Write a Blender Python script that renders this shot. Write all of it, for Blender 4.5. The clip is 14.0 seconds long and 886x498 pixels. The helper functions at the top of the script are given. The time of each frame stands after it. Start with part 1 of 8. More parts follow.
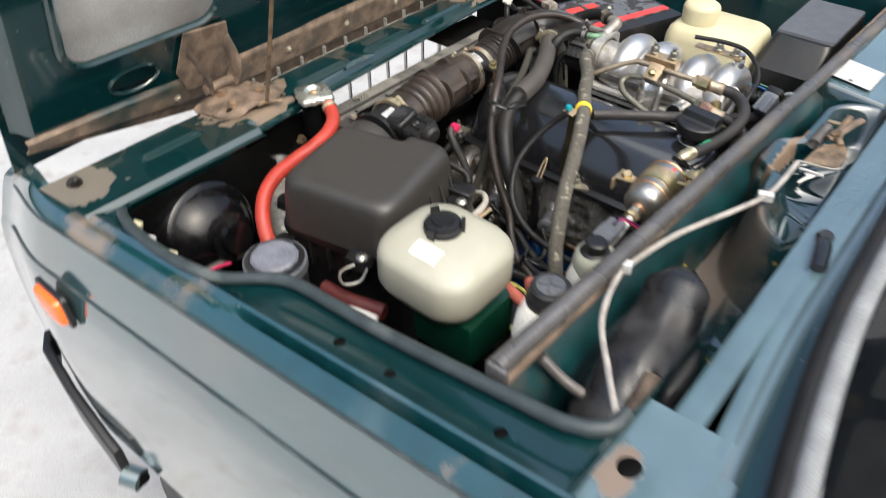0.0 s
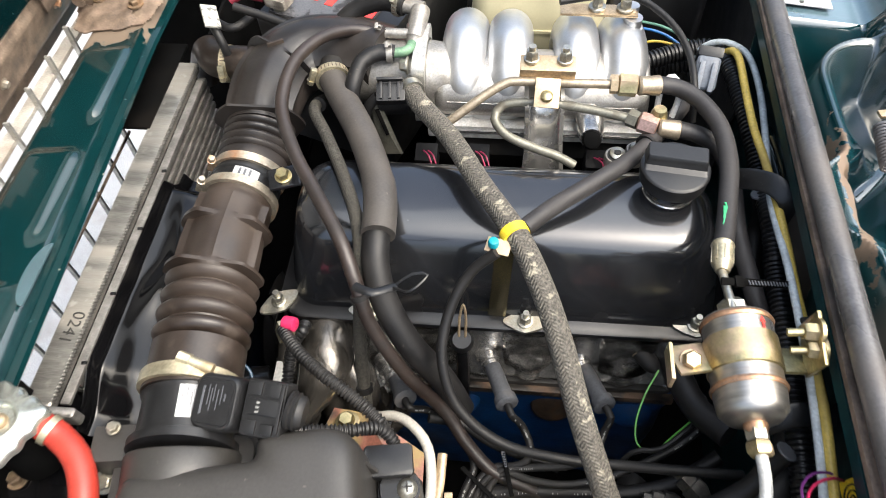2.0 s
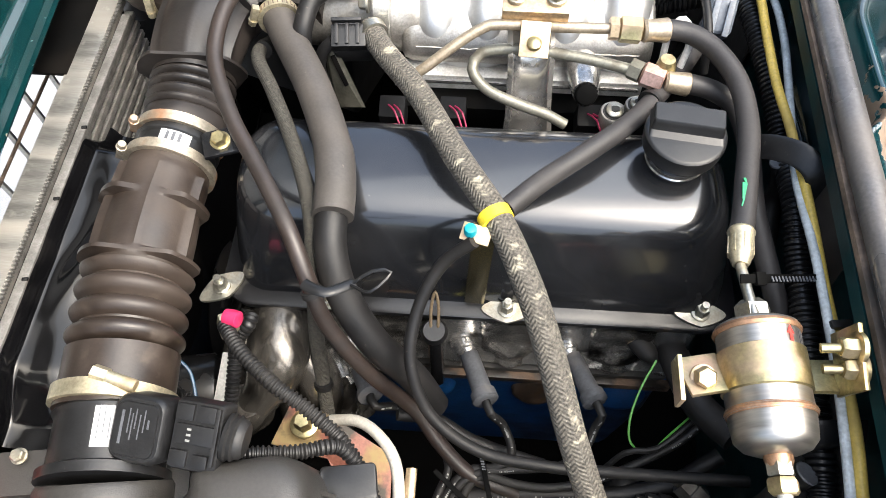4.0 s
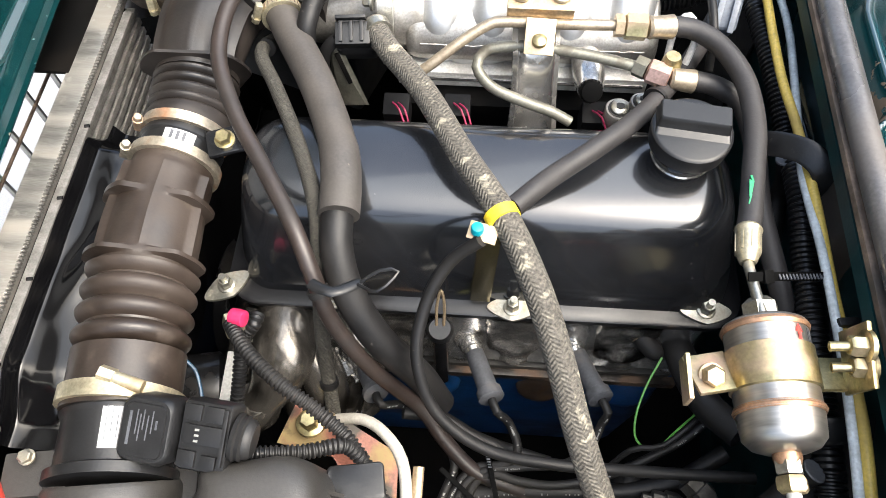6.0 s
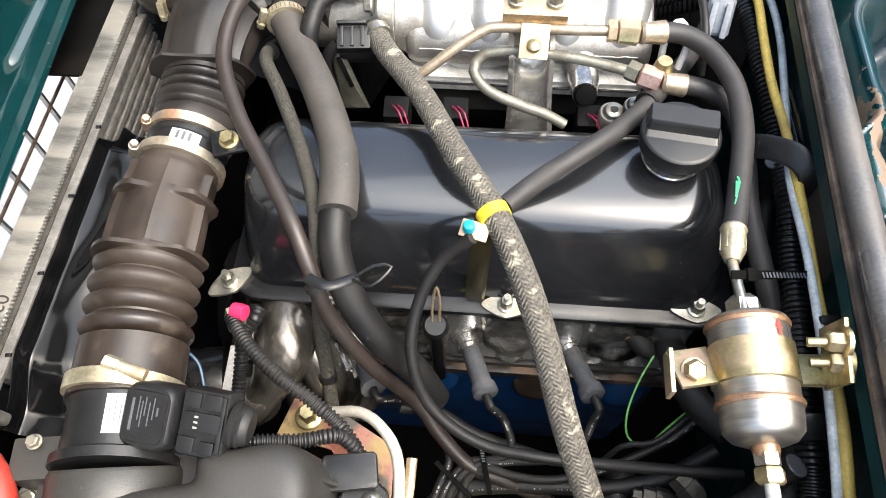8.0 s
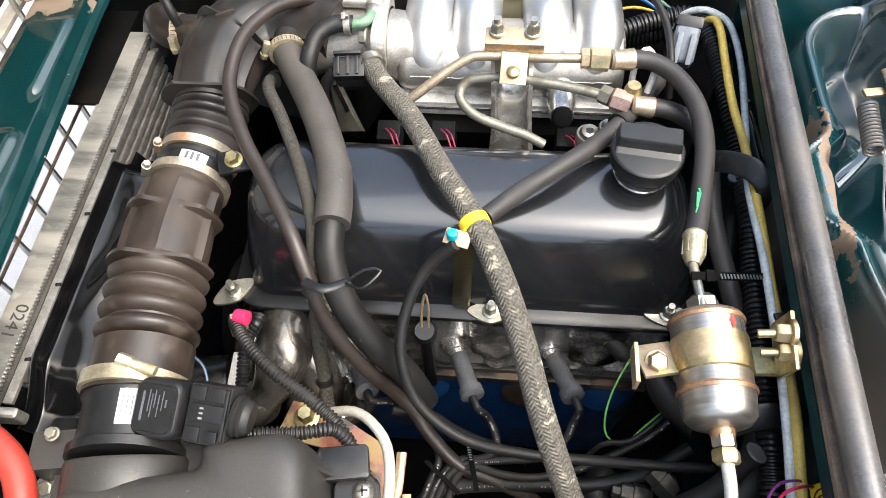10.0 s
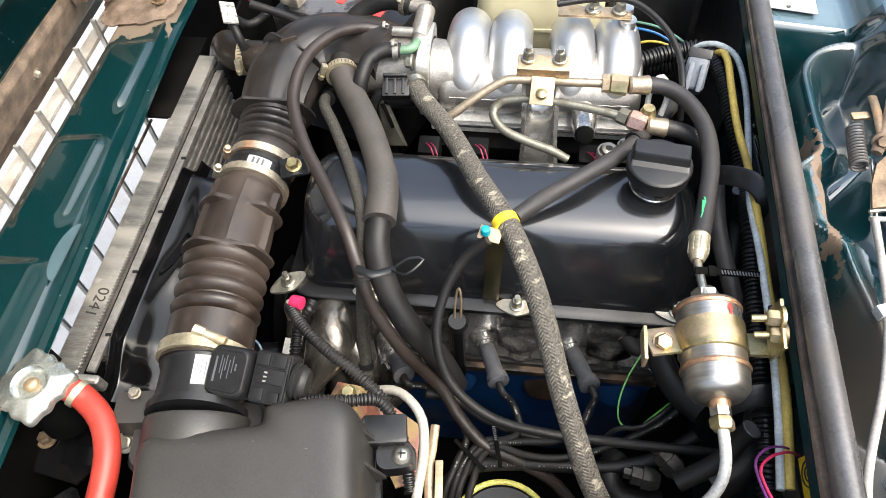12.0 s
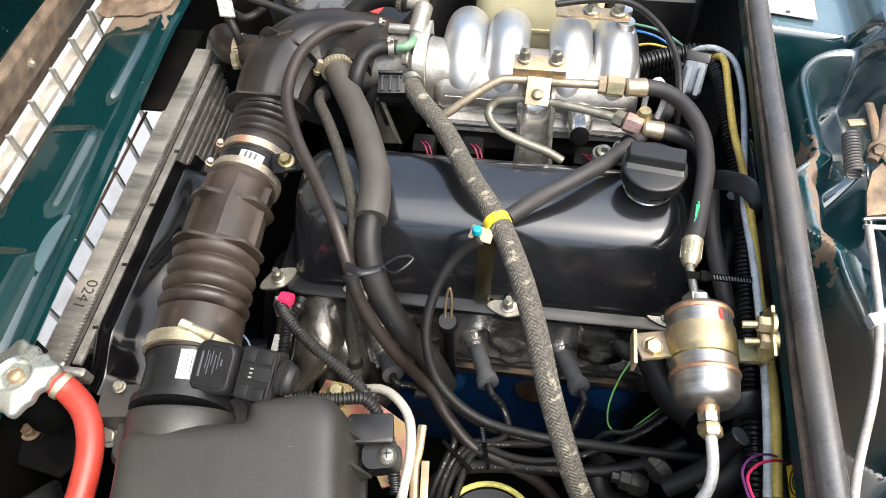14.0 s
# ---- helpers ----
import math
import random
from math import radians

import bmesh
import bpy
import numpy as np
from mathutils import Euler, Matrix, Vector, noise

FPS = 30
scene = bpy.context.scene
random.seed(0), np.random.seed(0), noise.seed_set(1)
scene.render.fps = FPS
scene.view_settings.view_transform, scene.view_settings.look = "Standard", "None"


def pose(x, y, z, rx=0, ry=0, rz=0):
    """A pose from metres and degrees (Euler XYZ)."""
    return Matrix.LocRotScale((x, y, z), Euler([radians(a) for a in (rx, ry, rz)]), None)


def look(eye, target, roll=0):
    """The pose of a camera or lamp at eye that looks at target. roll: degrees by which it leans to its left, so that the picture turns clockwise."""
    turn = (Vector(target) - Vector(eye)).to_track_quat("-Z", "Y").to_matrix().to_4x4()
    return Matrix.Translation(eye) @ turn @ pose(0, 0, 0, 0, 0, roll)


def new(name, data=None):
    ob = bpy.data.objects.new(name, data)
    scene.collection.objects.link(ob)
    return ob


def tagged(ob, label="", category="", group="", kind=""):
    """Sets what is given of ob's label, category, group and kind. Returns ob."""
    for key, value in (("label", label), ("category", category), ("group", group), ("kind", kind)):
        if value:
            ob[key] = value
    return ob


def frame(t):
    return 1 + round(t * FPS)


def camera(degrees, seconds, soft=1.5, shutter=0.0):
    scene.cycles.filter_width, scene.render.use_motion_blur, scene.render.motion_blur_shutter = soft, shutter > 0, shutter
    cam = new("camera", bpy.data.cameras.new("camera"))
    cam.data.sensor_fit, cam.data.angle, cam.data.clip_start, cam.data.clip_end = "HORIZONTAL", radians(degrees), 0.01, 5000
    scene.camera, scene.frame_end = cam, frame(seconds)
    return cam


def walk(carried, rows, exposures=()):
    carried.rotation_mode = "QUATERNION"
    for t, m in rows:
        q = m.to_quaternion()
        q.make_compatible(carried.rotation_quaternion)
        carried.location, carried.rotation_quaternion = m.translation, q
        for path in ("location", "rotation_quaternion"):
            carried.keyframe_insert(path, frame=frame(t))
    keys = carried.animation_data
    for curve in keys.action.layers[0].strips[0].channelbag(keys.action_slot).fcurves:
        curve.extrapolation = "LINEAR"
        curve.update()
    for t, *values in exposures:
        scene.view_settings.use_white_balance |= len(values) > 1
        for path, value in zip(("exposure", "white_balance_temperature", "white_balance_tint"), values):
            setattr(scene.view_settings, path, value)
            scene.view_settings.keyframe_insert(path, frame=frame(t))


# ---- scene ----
cam = camera(63.1, 14.0, soft=0.7, shutter=0.4)
PATH = [
    (0, (0.473, -0.835, 1.49), (-0.5, 0.319, 0.178), -0.0),
    (0.1, (0.435, -0.816, 1.486), (-0.536, 0.352, 0.184), -0.9),
    (0.3, (0.338, -0.778, 1.485), (-0.515, 0.451, 0.158), -0.9),
    (0.5, (0.243, -0.724, 1.477), (-0.446, 0.582, 0.129), -1.3),
    (1, (0.081, -0.605, 1.486), (-0.222, 0.744, 0.042), -2.0),
    (1.5, (0.031, -0.468, 1.464), (-0.13, 0.803, -0.072), -2.1),
    (2, (0.018, -0.352, 1.435), (-0.141, 0.799, -0.193), -3.3),
    (2.5, (0.021, -0.273, 1.397), (-0.119, 0.786, -0.294), -3.0),
    (3, (0.015, -0.26, 1.383), (-0.087, 0.739, -0.347), -1.5),
    (5.5, (0.015, -0.244, 1.381), (-0.064, 0.709, -0.375), -1.2),
    (6, (0.009, -0.251, 1.382), (-0.071, 0.699, -0.376), -1.2),
    (6.5, (0.016, -0.249, 1.379), (-0.065, 0.679, -0.391), -1.5),
    (7, (0.016, -0.257, 1.379), (-0.075, 0.666, -0.393), -1.8),
    (7.5, (0.02, -0.259, 1.381), (-0.085, 0.678, -0.383), -2.4),
    (8, (0.025, -0.264, 1.393), (-0.094, 0.7, -0.356), -2.7),
    (10.5, (0.045, -0.313, 1.43), (-0.104, 0.742, -0.262), -4.0),
    (11, (0.044, -0.324, 1.442), (-0.125, 0.742, -0.241), -4.6),
    (11.5, (0.043, -0.355, 1.461), (-0.14, 0.742, -0.201), -4.4),
    (12, (0.04, -0.379, 1.472), (-0.161, 0.742, -0.172), -4.1),
    (12.5, (0.045, -0.377, 1.47), (-0.161, 0.75, -0.17), -3.9),
    (13, (0.046, -0.376, 1.468), (-0.159, 0.745, -0.176), -3.4),
    (13.5, (0.047, -0.377, 1.468), (-0.155, 0.744, -0.176), -3.1),
    (14, (0.047, -0.376, 1.467), (-0.152, 0.746, -0.177), -2.8),
]
walk(cam, [(t, look(eye, target, roll)) for t, eye, target, roll in PATH], exposures=[(0.0, 0.90, 5980, 5), (0.5, 1.13, 5980, 5), (1.0, 1.23, 5980, 5), (3.0, 1.69, 5980, 5), (8.0, 1.80, 5980, 5), (11.0, 1.55, 5980, 5), (14.0, 1.46, 5980, 5)])

# ---- light: bright hazy daylight over snow ----
SUN_EL, SUN_AZ = 60, 108
world = bpy.data.worlds.new("sky")
scene.world = world
world.use_nodes = True
sky = world.node_tree.nodes.new("ShaderNodeTexSky")
sky.sky_type = "NISHITA"
sky.sun_disc = False
sky.sun_elevation, sky.sun_rotation = radians(SUN_EL), radians(SUN_AZ)
sky.dust_density, sky.air_density, sky.ozone_density = 10.0, 1.0, 0.3
back = world.node_tree.nodes["Background"]
back.inputs["Strength"].default_value = 0.15
world.node_tree.links.new(sky.outputs[0], back.inputs[0])
sun = new("sun", bpy.data.lights.new("sun", "SUN"))
sun.data.energy, sun.data.angle, sun.data.color = 0.95, radians(100), (1.0, 0.95, 0.88)
sun_dir = Vector((math.sin(radians(SUN_AZ)) * math.cos(radians(SUN_EL)), math.cos(radians(SUN_AZ)) * math.cos(radians(SUN_EL)), math.sin(radians(SUN_EL))))
sun.matrix_world = look(sun_dir * 10, (0, 0, 0))


# ---- materials ----
def mat(name, color, rough=0.5, metal=0.0, grain=0.15, scale=60.0, stain=None, stain_scale=8.0, stain_low=0.55, stain_high=0.7,
        bump=0.1, bump_scale=300.0, coat=0.0, coat_ior=1.5, spec=0.5, stain_rough=0.8, see=0.0, fine=0.22, stretch=None, coat_rough=0.06):
    m = bpy.data.materials.new(name)
    m.use_nodes = True
    nt = m.node_tree
    p = nt.nodes["Principled BSDF"]
    tc = nt.nodes.new("ShaderNodeTexCoord")

    def noise_tex(sc, detail=4.0):
        n = nt.nodes.new("ShaderNodeTexNoise")
        n.inputs["Scale"].default_value, n.inputs["Detail"].default_value = sc, detail
        if stretch:
            mp = nt.nodes.new("ShaderNodeMapping")
            mp.inputs["Scale"].default_value = stretch
            nt.links.new(tc.outputs["Object"], mp.inputs[0])
            nt.links.new(mp.outputs[0], n.inputs["Vector"])
        else:
            nt.links.new(tc.outputs["Object"], n.inputs["Vector"])
        return n

    def ramp(src, lo, hi):
        r = nt.nodes.new("ShaderNodeMapRange")
        r.inputs["From Min"].default_value, r.inputs["From Max"].default_value = lo, hi
        nt.links.new(src, r.inputs["Value"])
        return r.outputs[0]

    def mix(fac, a, b, blend="MIX"):
        x = nt.nodes.new("ShaderNodeMix")
        x.data_type, x.blend_type = "RGBA", blend
        for sock, val in ((x.inputs["Factor"], fac), (x.inputs["A"], a), (x.inputs["B"], b)):
            if isinstance(val, (float, int)):
                sock.default_value = val
            elif isinstance(val, tuple):
                sock.default_value = (*val, 1.0)
            else:
                nt.links.new(val, sock)
        return x.outputs["Result"]

    g1 = noise_tex(scale)
    dark = tuple(c * (1 - grain * 1.6) for c in color)
    light = tuple(min(1.0, c * (1 + grain * 1.6)) for c in color)
    col = mix(ramp(g1.outputs["Fac"], 0.3, 0.7), dark, light)
    g3 = noise_tex(max(420.0, scale * 7), 3.0)
    tone = ramp(g3.outputs["Fac"], 0.25, 0.75)
    fine_dark = nt.nodes.new("ShaderNodeMapRange")
    fine_dark.inputs["To Min"].default_value, fine_dark.inputs["To Max"].default_value = 1 - fine, 1 + fine
    nt.links.new(tone, fine_dark.inputs["Value"])
    vm = nt.nodes.new("ShaderNodeVectorMath")
    vm.operation = "SCALE"
    nt.links.new(col, vm.inputs[0])
    nt.links.new(fine_dark.outputs[0], vm.inputs["Scale"])
    col = vm.outputs[0]
    rgh = None
    if stain:
        g2 = noise_tex(stain_scale, 8.0)
        f = ramp(g2.outputs["Fac"], stain_low, stain_high)
        col = mix(f, col, stain)
        rr = nt.nodes.new("ShaderNodeMapRange")
        rr.inputs["To Min"].default_value, rr.inputs["To Max"].default_value = rough, stain_rough
        nt.links.new(f, rr.inputs["Value"])
        rgh = rr.outputs[0]
    else:
        rr = nt.nodes.new("ShaderNodeMapRange")
        rr.inputs["To Min"].default_value, rr.inputs["To Max"].default_value = max(0.02, rough * 0.8), min(1, rough * 1.2)
        nt.links.new(noise_tex(scale * 0.4).outputs["Fac"], rr.inputs["Value"])
        rgh = rr.outputs[0]
    nt.links.new(col, p.inputs["Base Color"])
    nt.links.new(rgh, p.inputs["Roughness"])
    p.inputs["Metallic"].default_value = metal
    p.inputs["Specular IOR Level"].default_value = spec
    p.inputs["Coat Weight"].default_value = coat
    p.inputs["Coat Roughness"].default_value = coat_rough
    p.inputs["Coat IOR"].default_value = coat_ior
    p.inputs["Transmission Weight"].default_value = see
    if bump:
        b = nt.nodes.new("ShaderNodeBump")
        b.inputs["Strength"].default_value, b.inputs["Distance"].default_value = bump, 0.001
        nt.links.new(noise_tex(bump_scale, 6.0).outputs["Fac"], b.inputs["Height"])
        nt.links.new(b.outputs[0], p.inputs["Normal"])
    return m


paint = mat("green_paint", (0.0026, 0.0205, 0.0225), 0.16, 0.0, 0.08, 40, fine=0.05, stain=(0.05, 0.045, 0.036), stain_scale=9, stain_low=0.70, stain_high=0.9, bump=0.02, coat=1.0, stain_rough=0.5)
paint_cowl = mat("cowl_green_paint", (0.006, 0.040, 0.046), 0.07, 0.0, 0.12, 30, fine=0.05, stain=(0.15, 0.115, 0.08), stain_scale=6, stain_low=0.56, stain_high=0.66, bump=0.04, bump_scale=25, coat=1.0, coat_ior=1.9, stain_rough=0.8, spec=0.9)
# Base lightened to carry the snow's reflection; the stain adds dust.
paint_outer = mat("snow_toned_outer_paint", (0.035, 0.068, 0.074), 0.10, 0.0, 0.06, 25, fine=0.04, stain=(0.095, 0.092, 0.088), stain_scale=5, stain_low=0.5, stain_high=0.8, bump=0.02, coat=1.0, coat_ior=1.9, stain_rough=0.35, spec=1.0)
# Pale base holds the sky's reflection that dark green paint would show.
paint_sky_toned = mat("sky_toned_green_paint", (0.085, 0.135, 0.155), 0.10, 0.0, 0.08, 18, fine=0.04, stain=(0.02, 0.065, 0.07), stain_scale=6, stain_low=0.5, stain_high=0.7, bump=0.03, coat=1.0, coat_ior=1.9, spec=0.9, stain_rough=0.15)
dust_metal = mat("dusty_brown_metal", (0.155, 0.112, 0.080), 0.75, 0.0, 0.3, 45, stain=(0.06, 0.05, 0.04), stain_scale=14, stain_low=0.52, stain_high=0.7, bump=0.3)
black_paint = mat("black_paint", (0.008, 0.008, 0.009), 0.22, 0.0, 0.2, 60, stain=(0.05, 0.045, 0.04), stain_scale=9, stain_low=0.58, stain_high=0.8, bump=0.12, bump_scale=120, coat=0.3)
black_plastic = mat("black_plastic", (0.0085, 0.0085, 0.009), 0.36, 0.0, 0.2, 80, stain=(0.022, 0.020, 0.018), stain_scale=11, stain_low=0.55, stain_high=0.8, bump=0.15, spec=0.45)
box_plastic = mat("grey_black_plastic", (0.030, 0.0285, 0.0265), 0.40, 0.0, 0.08, 50, stain=(0.036, 0.033, 0.030), stain_scale=6, stain_low=0.42, stain_high=0.9, bump=0.18, bump_scale=900, stain_rough=0.48)
rubber = mat("black_rubber", (0.0085, 0.0082, 0.0084), 0.50, 0.0, 0.2, 70, stain=(0.020, 0.018, 0.016), stain_scale=13, stain_low=0.5, stain_high=0.75, bump=0.12, spec=0.35)
rubber_brown = mat("aged_brown_rubber", (0.021, 0.0150, 0.0116), 0.36, 0.0, 0.2, 60, stain=(0.050, 0.036, 0.027), stain_scale=12, stain_low=0.45, stain_high=0.75, bump=0.12)
rubber_dark = mat("dark_aged_rubber", (0.0125, 0.0105, 0.0095), 0.36, 0.0, 0.2, 60, stain=(0.030, 0.023, 0.019), stain_scale=14, stain_low=0.48, stain_high=0.75, bump=0.12)
rubber_grey = mat("grey_rubber", (0.046, 0.041, 0.037), 0.55, 0.0, 0.1, 50, stain=(0.075, 0.065, 0.055), stain_scale=11, stain_low=0.5, stain_high=0.8, bump=0.1)
cover_black = mat("satin_black_enamel", (0.0095, 0.010, 0.0115), 0.24, 0.0, 0.15, 30, stain=(0.018, 0.017, 0.0165), stain_scale=7, stain_low=0.5, stain_high=0.8, bump=0.04, bump_scale=120, coat=1.0, coat_ior=1.6, stain_rough=0.38, spec=0.4, coat_rough=0.11)
alu_cast = mat("cast_aluminium", (0.53, 0.533, 0.535), 0.38, 0.9, 0.06, 40, fine=0.05, stain=(0.50, 0.495, 0.48), stain_scale=16, stain_low=0.50, stain_high=0.72, bump=0.12, bump_scale=400, stain_rough=0.46)
alu_rough = mat("rough_cast_aluminium", (0.36, 0.345, 0.32), 0.38, 0.9, 0.10, 90, stain=(0.34, 0.315, 0.28), stain_scale=14, stain_low=0.46, stain_high=0.70, bump=0.16, bump_scale=420)
alu_dull = mat("dull_aluminium", (0.52, 0.51, 0.475), 0.45, 0.75, 0.14, 120, stain=(0.36, 0.33, 0.28), stain_scale=12, stain_low=0.5, stain_high=0.75, bump=0.25, bump_scale=400)
alu_dirty = mat("oily_aluminium", (0.52, 0.505, 0.48), 0.17, 0.85, 0.25, 60, stain=(0.060, 0.054, 0.048), stain_scale=26, stain_low=0.56, stain_high=0.68, bump=0.7, bump_scale=70, stain_rough=0.22)
steel = mat("bright_steel", (0.44, 0.42, 0.385), 0.36, 0.95, 0.08, 50, stain=(0.56, 0.44, 0.34), stain_scale=30, stain_low=0.6, stain_high=0.8, bump=0.1, bump_scale=150, stain_rough=0.32, stretch=(0.12, 1.0, 0.12))
zinc = mat("zinc_plate", (0.40, 0.39, 0.34), 0.30, 0.9, 0.1, 80, stain=(0.26, 0.22, 0.15), stain_scale=40, stain_low=0.5, stain_high=0.75, bump=0.08)
zinc_yellow = mat("yellow_zinc_plate", (0.46, 0.395, 0.21), 0.32, 0.92, 0.2, 60, stain=(0.46, 0.33, 0.27), stain_scale=25, stain_low=0.5, stain_high=0.7, bump=0.08)
bronze = mat("tan_plated_steel", (0.50, 0.38, 0.24), 0.38, 0.85, 0.1, 60, stain=(0.26, 0.20, 0.13), stain_scale=30, stain_low=0.55, stain_high=0.75, bump=0.08)
dark_bronze = mat("dark_brass_plate", (0.16, 0.135, 0.075), 0.25, 0.85, 0.1, 40, bump=0.05)
pipe_tan = mat("tan_pipe", (0.36, 0.30, 0.22), 0.4, 0.7, 0.12, 60, stain=(0.18, 0.15, 0.11), stain_scale=40, stain_low=0.55, stain_high=0.7, bump=0.06)
pipe_grey = mat("olive_grey_pipe", (0.17, 0.165, 0.135), 0.45, 0.5, 0.12, 60, stain=(0.10, 0.09, 0.07), stain_scale=40, stain_low=0.55, stain_high=0.7, bump=0.06)
rust_steel = mat("rusty_steel", (0.20, 0.145, 0.095), 0.5, 0.5, 0.3, 70, stain=(0.27, 0.16, 0.08), stain_scale=35, stain_low=0.5, stain_high=0.7, bump=0.3)
blue_paint = mat("blue_engine_paint", (0.003, 0.032, 0.115), 0.45, 0.0, 0.2, 40, stain=(0.012, 0.013, 0.016), stain_scale=11, stain_low=0.5, stain_high=0.7, bump=0.35, bump_scale=140)
paper_white = mat("white_paper", (0.74, 0.73, 0.72), 0.6, 0.0, 0.03, 60, bump=0.0)
cream = mat("cream_plastic", (0.325, 0.318, 0.258), 0.42, 0.0, 0.04, 20, fine=0.02, stain=(0.29, 0.292, 0.222), stain_scale=5, stain_low=0.5, stain_high=0.8, bump=0.05)
cream_old = mat("yellowed_plastic", (0.50, 0.46, 0.30), 0.45, 0.0, 0.05, 20, fine=0.03, stain=(0.41, 0.36, 0.22), stain_scale=6, stain_low=0.5, stain_high=0.8, bump=0.05)
red_rubber = mat("red_rubber", (0.33, 0.033, 0.021), 0.42, 0.0, 0.08, 40, stain=(0.34, 0.05, 0.033), stain_scale=14, stain_low=0.52, stain_high=0.75, bump=0.08)
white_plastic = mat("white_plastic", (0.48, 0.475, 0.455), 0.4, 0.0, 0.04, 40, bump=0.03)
label_white = mat("white_label", (0.43, 0.43, 0.43), 0.5, 0.0, 0.03, 60, bump=0.0)
grey_plastic = mat("grey_plastic", (0.075, 0.079, 0.088), 0.45, 0.0, 0.1, 50, bump=0.08)
grey_light = mat("light_grey_plastic", (0.105, 0.12, 0.145), 0.45, 0.0, 0.06, 50, bump=0.05)
orange_lens = mat("orange_lens", (0.85, 0.13, 0.01), 0.15, 0.0, 0.05, 40, bump=0.0, coat=0.5)
yellow_tape = mat("yellow_plastic", (0.85, 0.60, 0.03), 0.45, 0.0, 0.06, 40, bump=0.05)
yellow_hose = mat("yellow_tube", (0.52, 0.38, 0.08), 0.4, 0.0, 0.1, 40, stain=(0.34, 0.25, 0.07), stain_scale=18, bump=0.06)
pink_tape = mat("pink_tape", (0.45, 0.022, 0.085), 0.4, 0.0, 0.05, 40, bump=0.05)
teal_paint = mat("teal_screw_paint", (0.012, 0.24, 0.30), 0.4, 0.0, 0.1, 40, bump=0.05)
green_mark = mat("green_mark", (0.03, 0.28, 0.11), 0.5, 0.0, 0.1, 60, bump=0.0)
red_mark = mat("red_mark", (0.62, 0.04, 0.03), 0.5, 0.0, 0.05, 60, bump=0.0)
ink = mat("dark_ink", (0.03, 0.028, 0.025), 0.6, 0.0, 0.1, 60, bump=0.0)
pale_ink = mat("pale_print", (0.20, 0.20, 0.19), 0.6, 0.0, 0.05, 60, bump=0.0)
snow = mat("trodden_snow", (0.345, 0.345, 0.345), 0.7, 0.0, 0.05, 6, stain=(0.29, 0.28, 0.265), stain_scale=12, stain_low=0.52, stain_high=0.70, bump=0.9, bump_scale=25)
glass_dark = mat("dark_glass", (0.02, 0.022, 0.025), 0.04, 0.0, 0.0, 10, bump=0.0, coat=0.5)
liner = mat("pale_hood_skin", (0.46, 0.455, 0.44), 0.55, 0.0, 0.15, 9, stain=(0.24, 0.22, 0.20), stain_scale=5, stain_low=0.45, stain_high=0.7, bump=0.3, bump_scale=60)
grimy_green = mat("grimy_dark_green_paint", (0.005, 0.027, 0.029), 0.3, 0.0, 0.3, 25, stain=(0.03, 0.026, 0.02), stain_scale=12, stain_low=0.55, stain_high=0.75, bump=0.1)
# Near-black: the deep shade of the bay is put into this colour.
dark_void = mat("black_and_deep_shade", (0.0020, 0.0020, 0.0020), 0.7, 0.0, 0.3, 30, stain=(0.0055, 0.0046, 0.0038), stain_scale=12, bump=0.3, bump_scale=90, spec=0.06)
brass_fit = mat("rust_spotted_clamp", (0.42, 0.37, 0.29), 0.42, 0.8, 0.2, 60, stain=(0.42, 0.20, 0.09), stain_scale=22, stain_low=0.50, stain_high=0.64, bump=0.1)
clamp_cream = mat("cream_zinc_clamp", (0.52, 0.465, 0.325), 0.40, 0.8, 0.2, 60, stain=(0.34, 0.25, 0.14), stain_scale=28, bump=0.06)
red_ochre = mat("faded_red_plate", (0.25, 0.10, 0.07), 0.5, 0.1, 0.2, 40, stain=(0.30, 0.22, 0.10), stain_scale=22, stain_low=0.45, stain_high=0.55, bump=0.1)
seal_rubber = mat("seal_rubber", (0.03, 0.04, 0.043), 0.45, 0.0, 0.15, 40, stain=(0.08, 0.09, 0.09), stain_scale=12, bump=0.1)


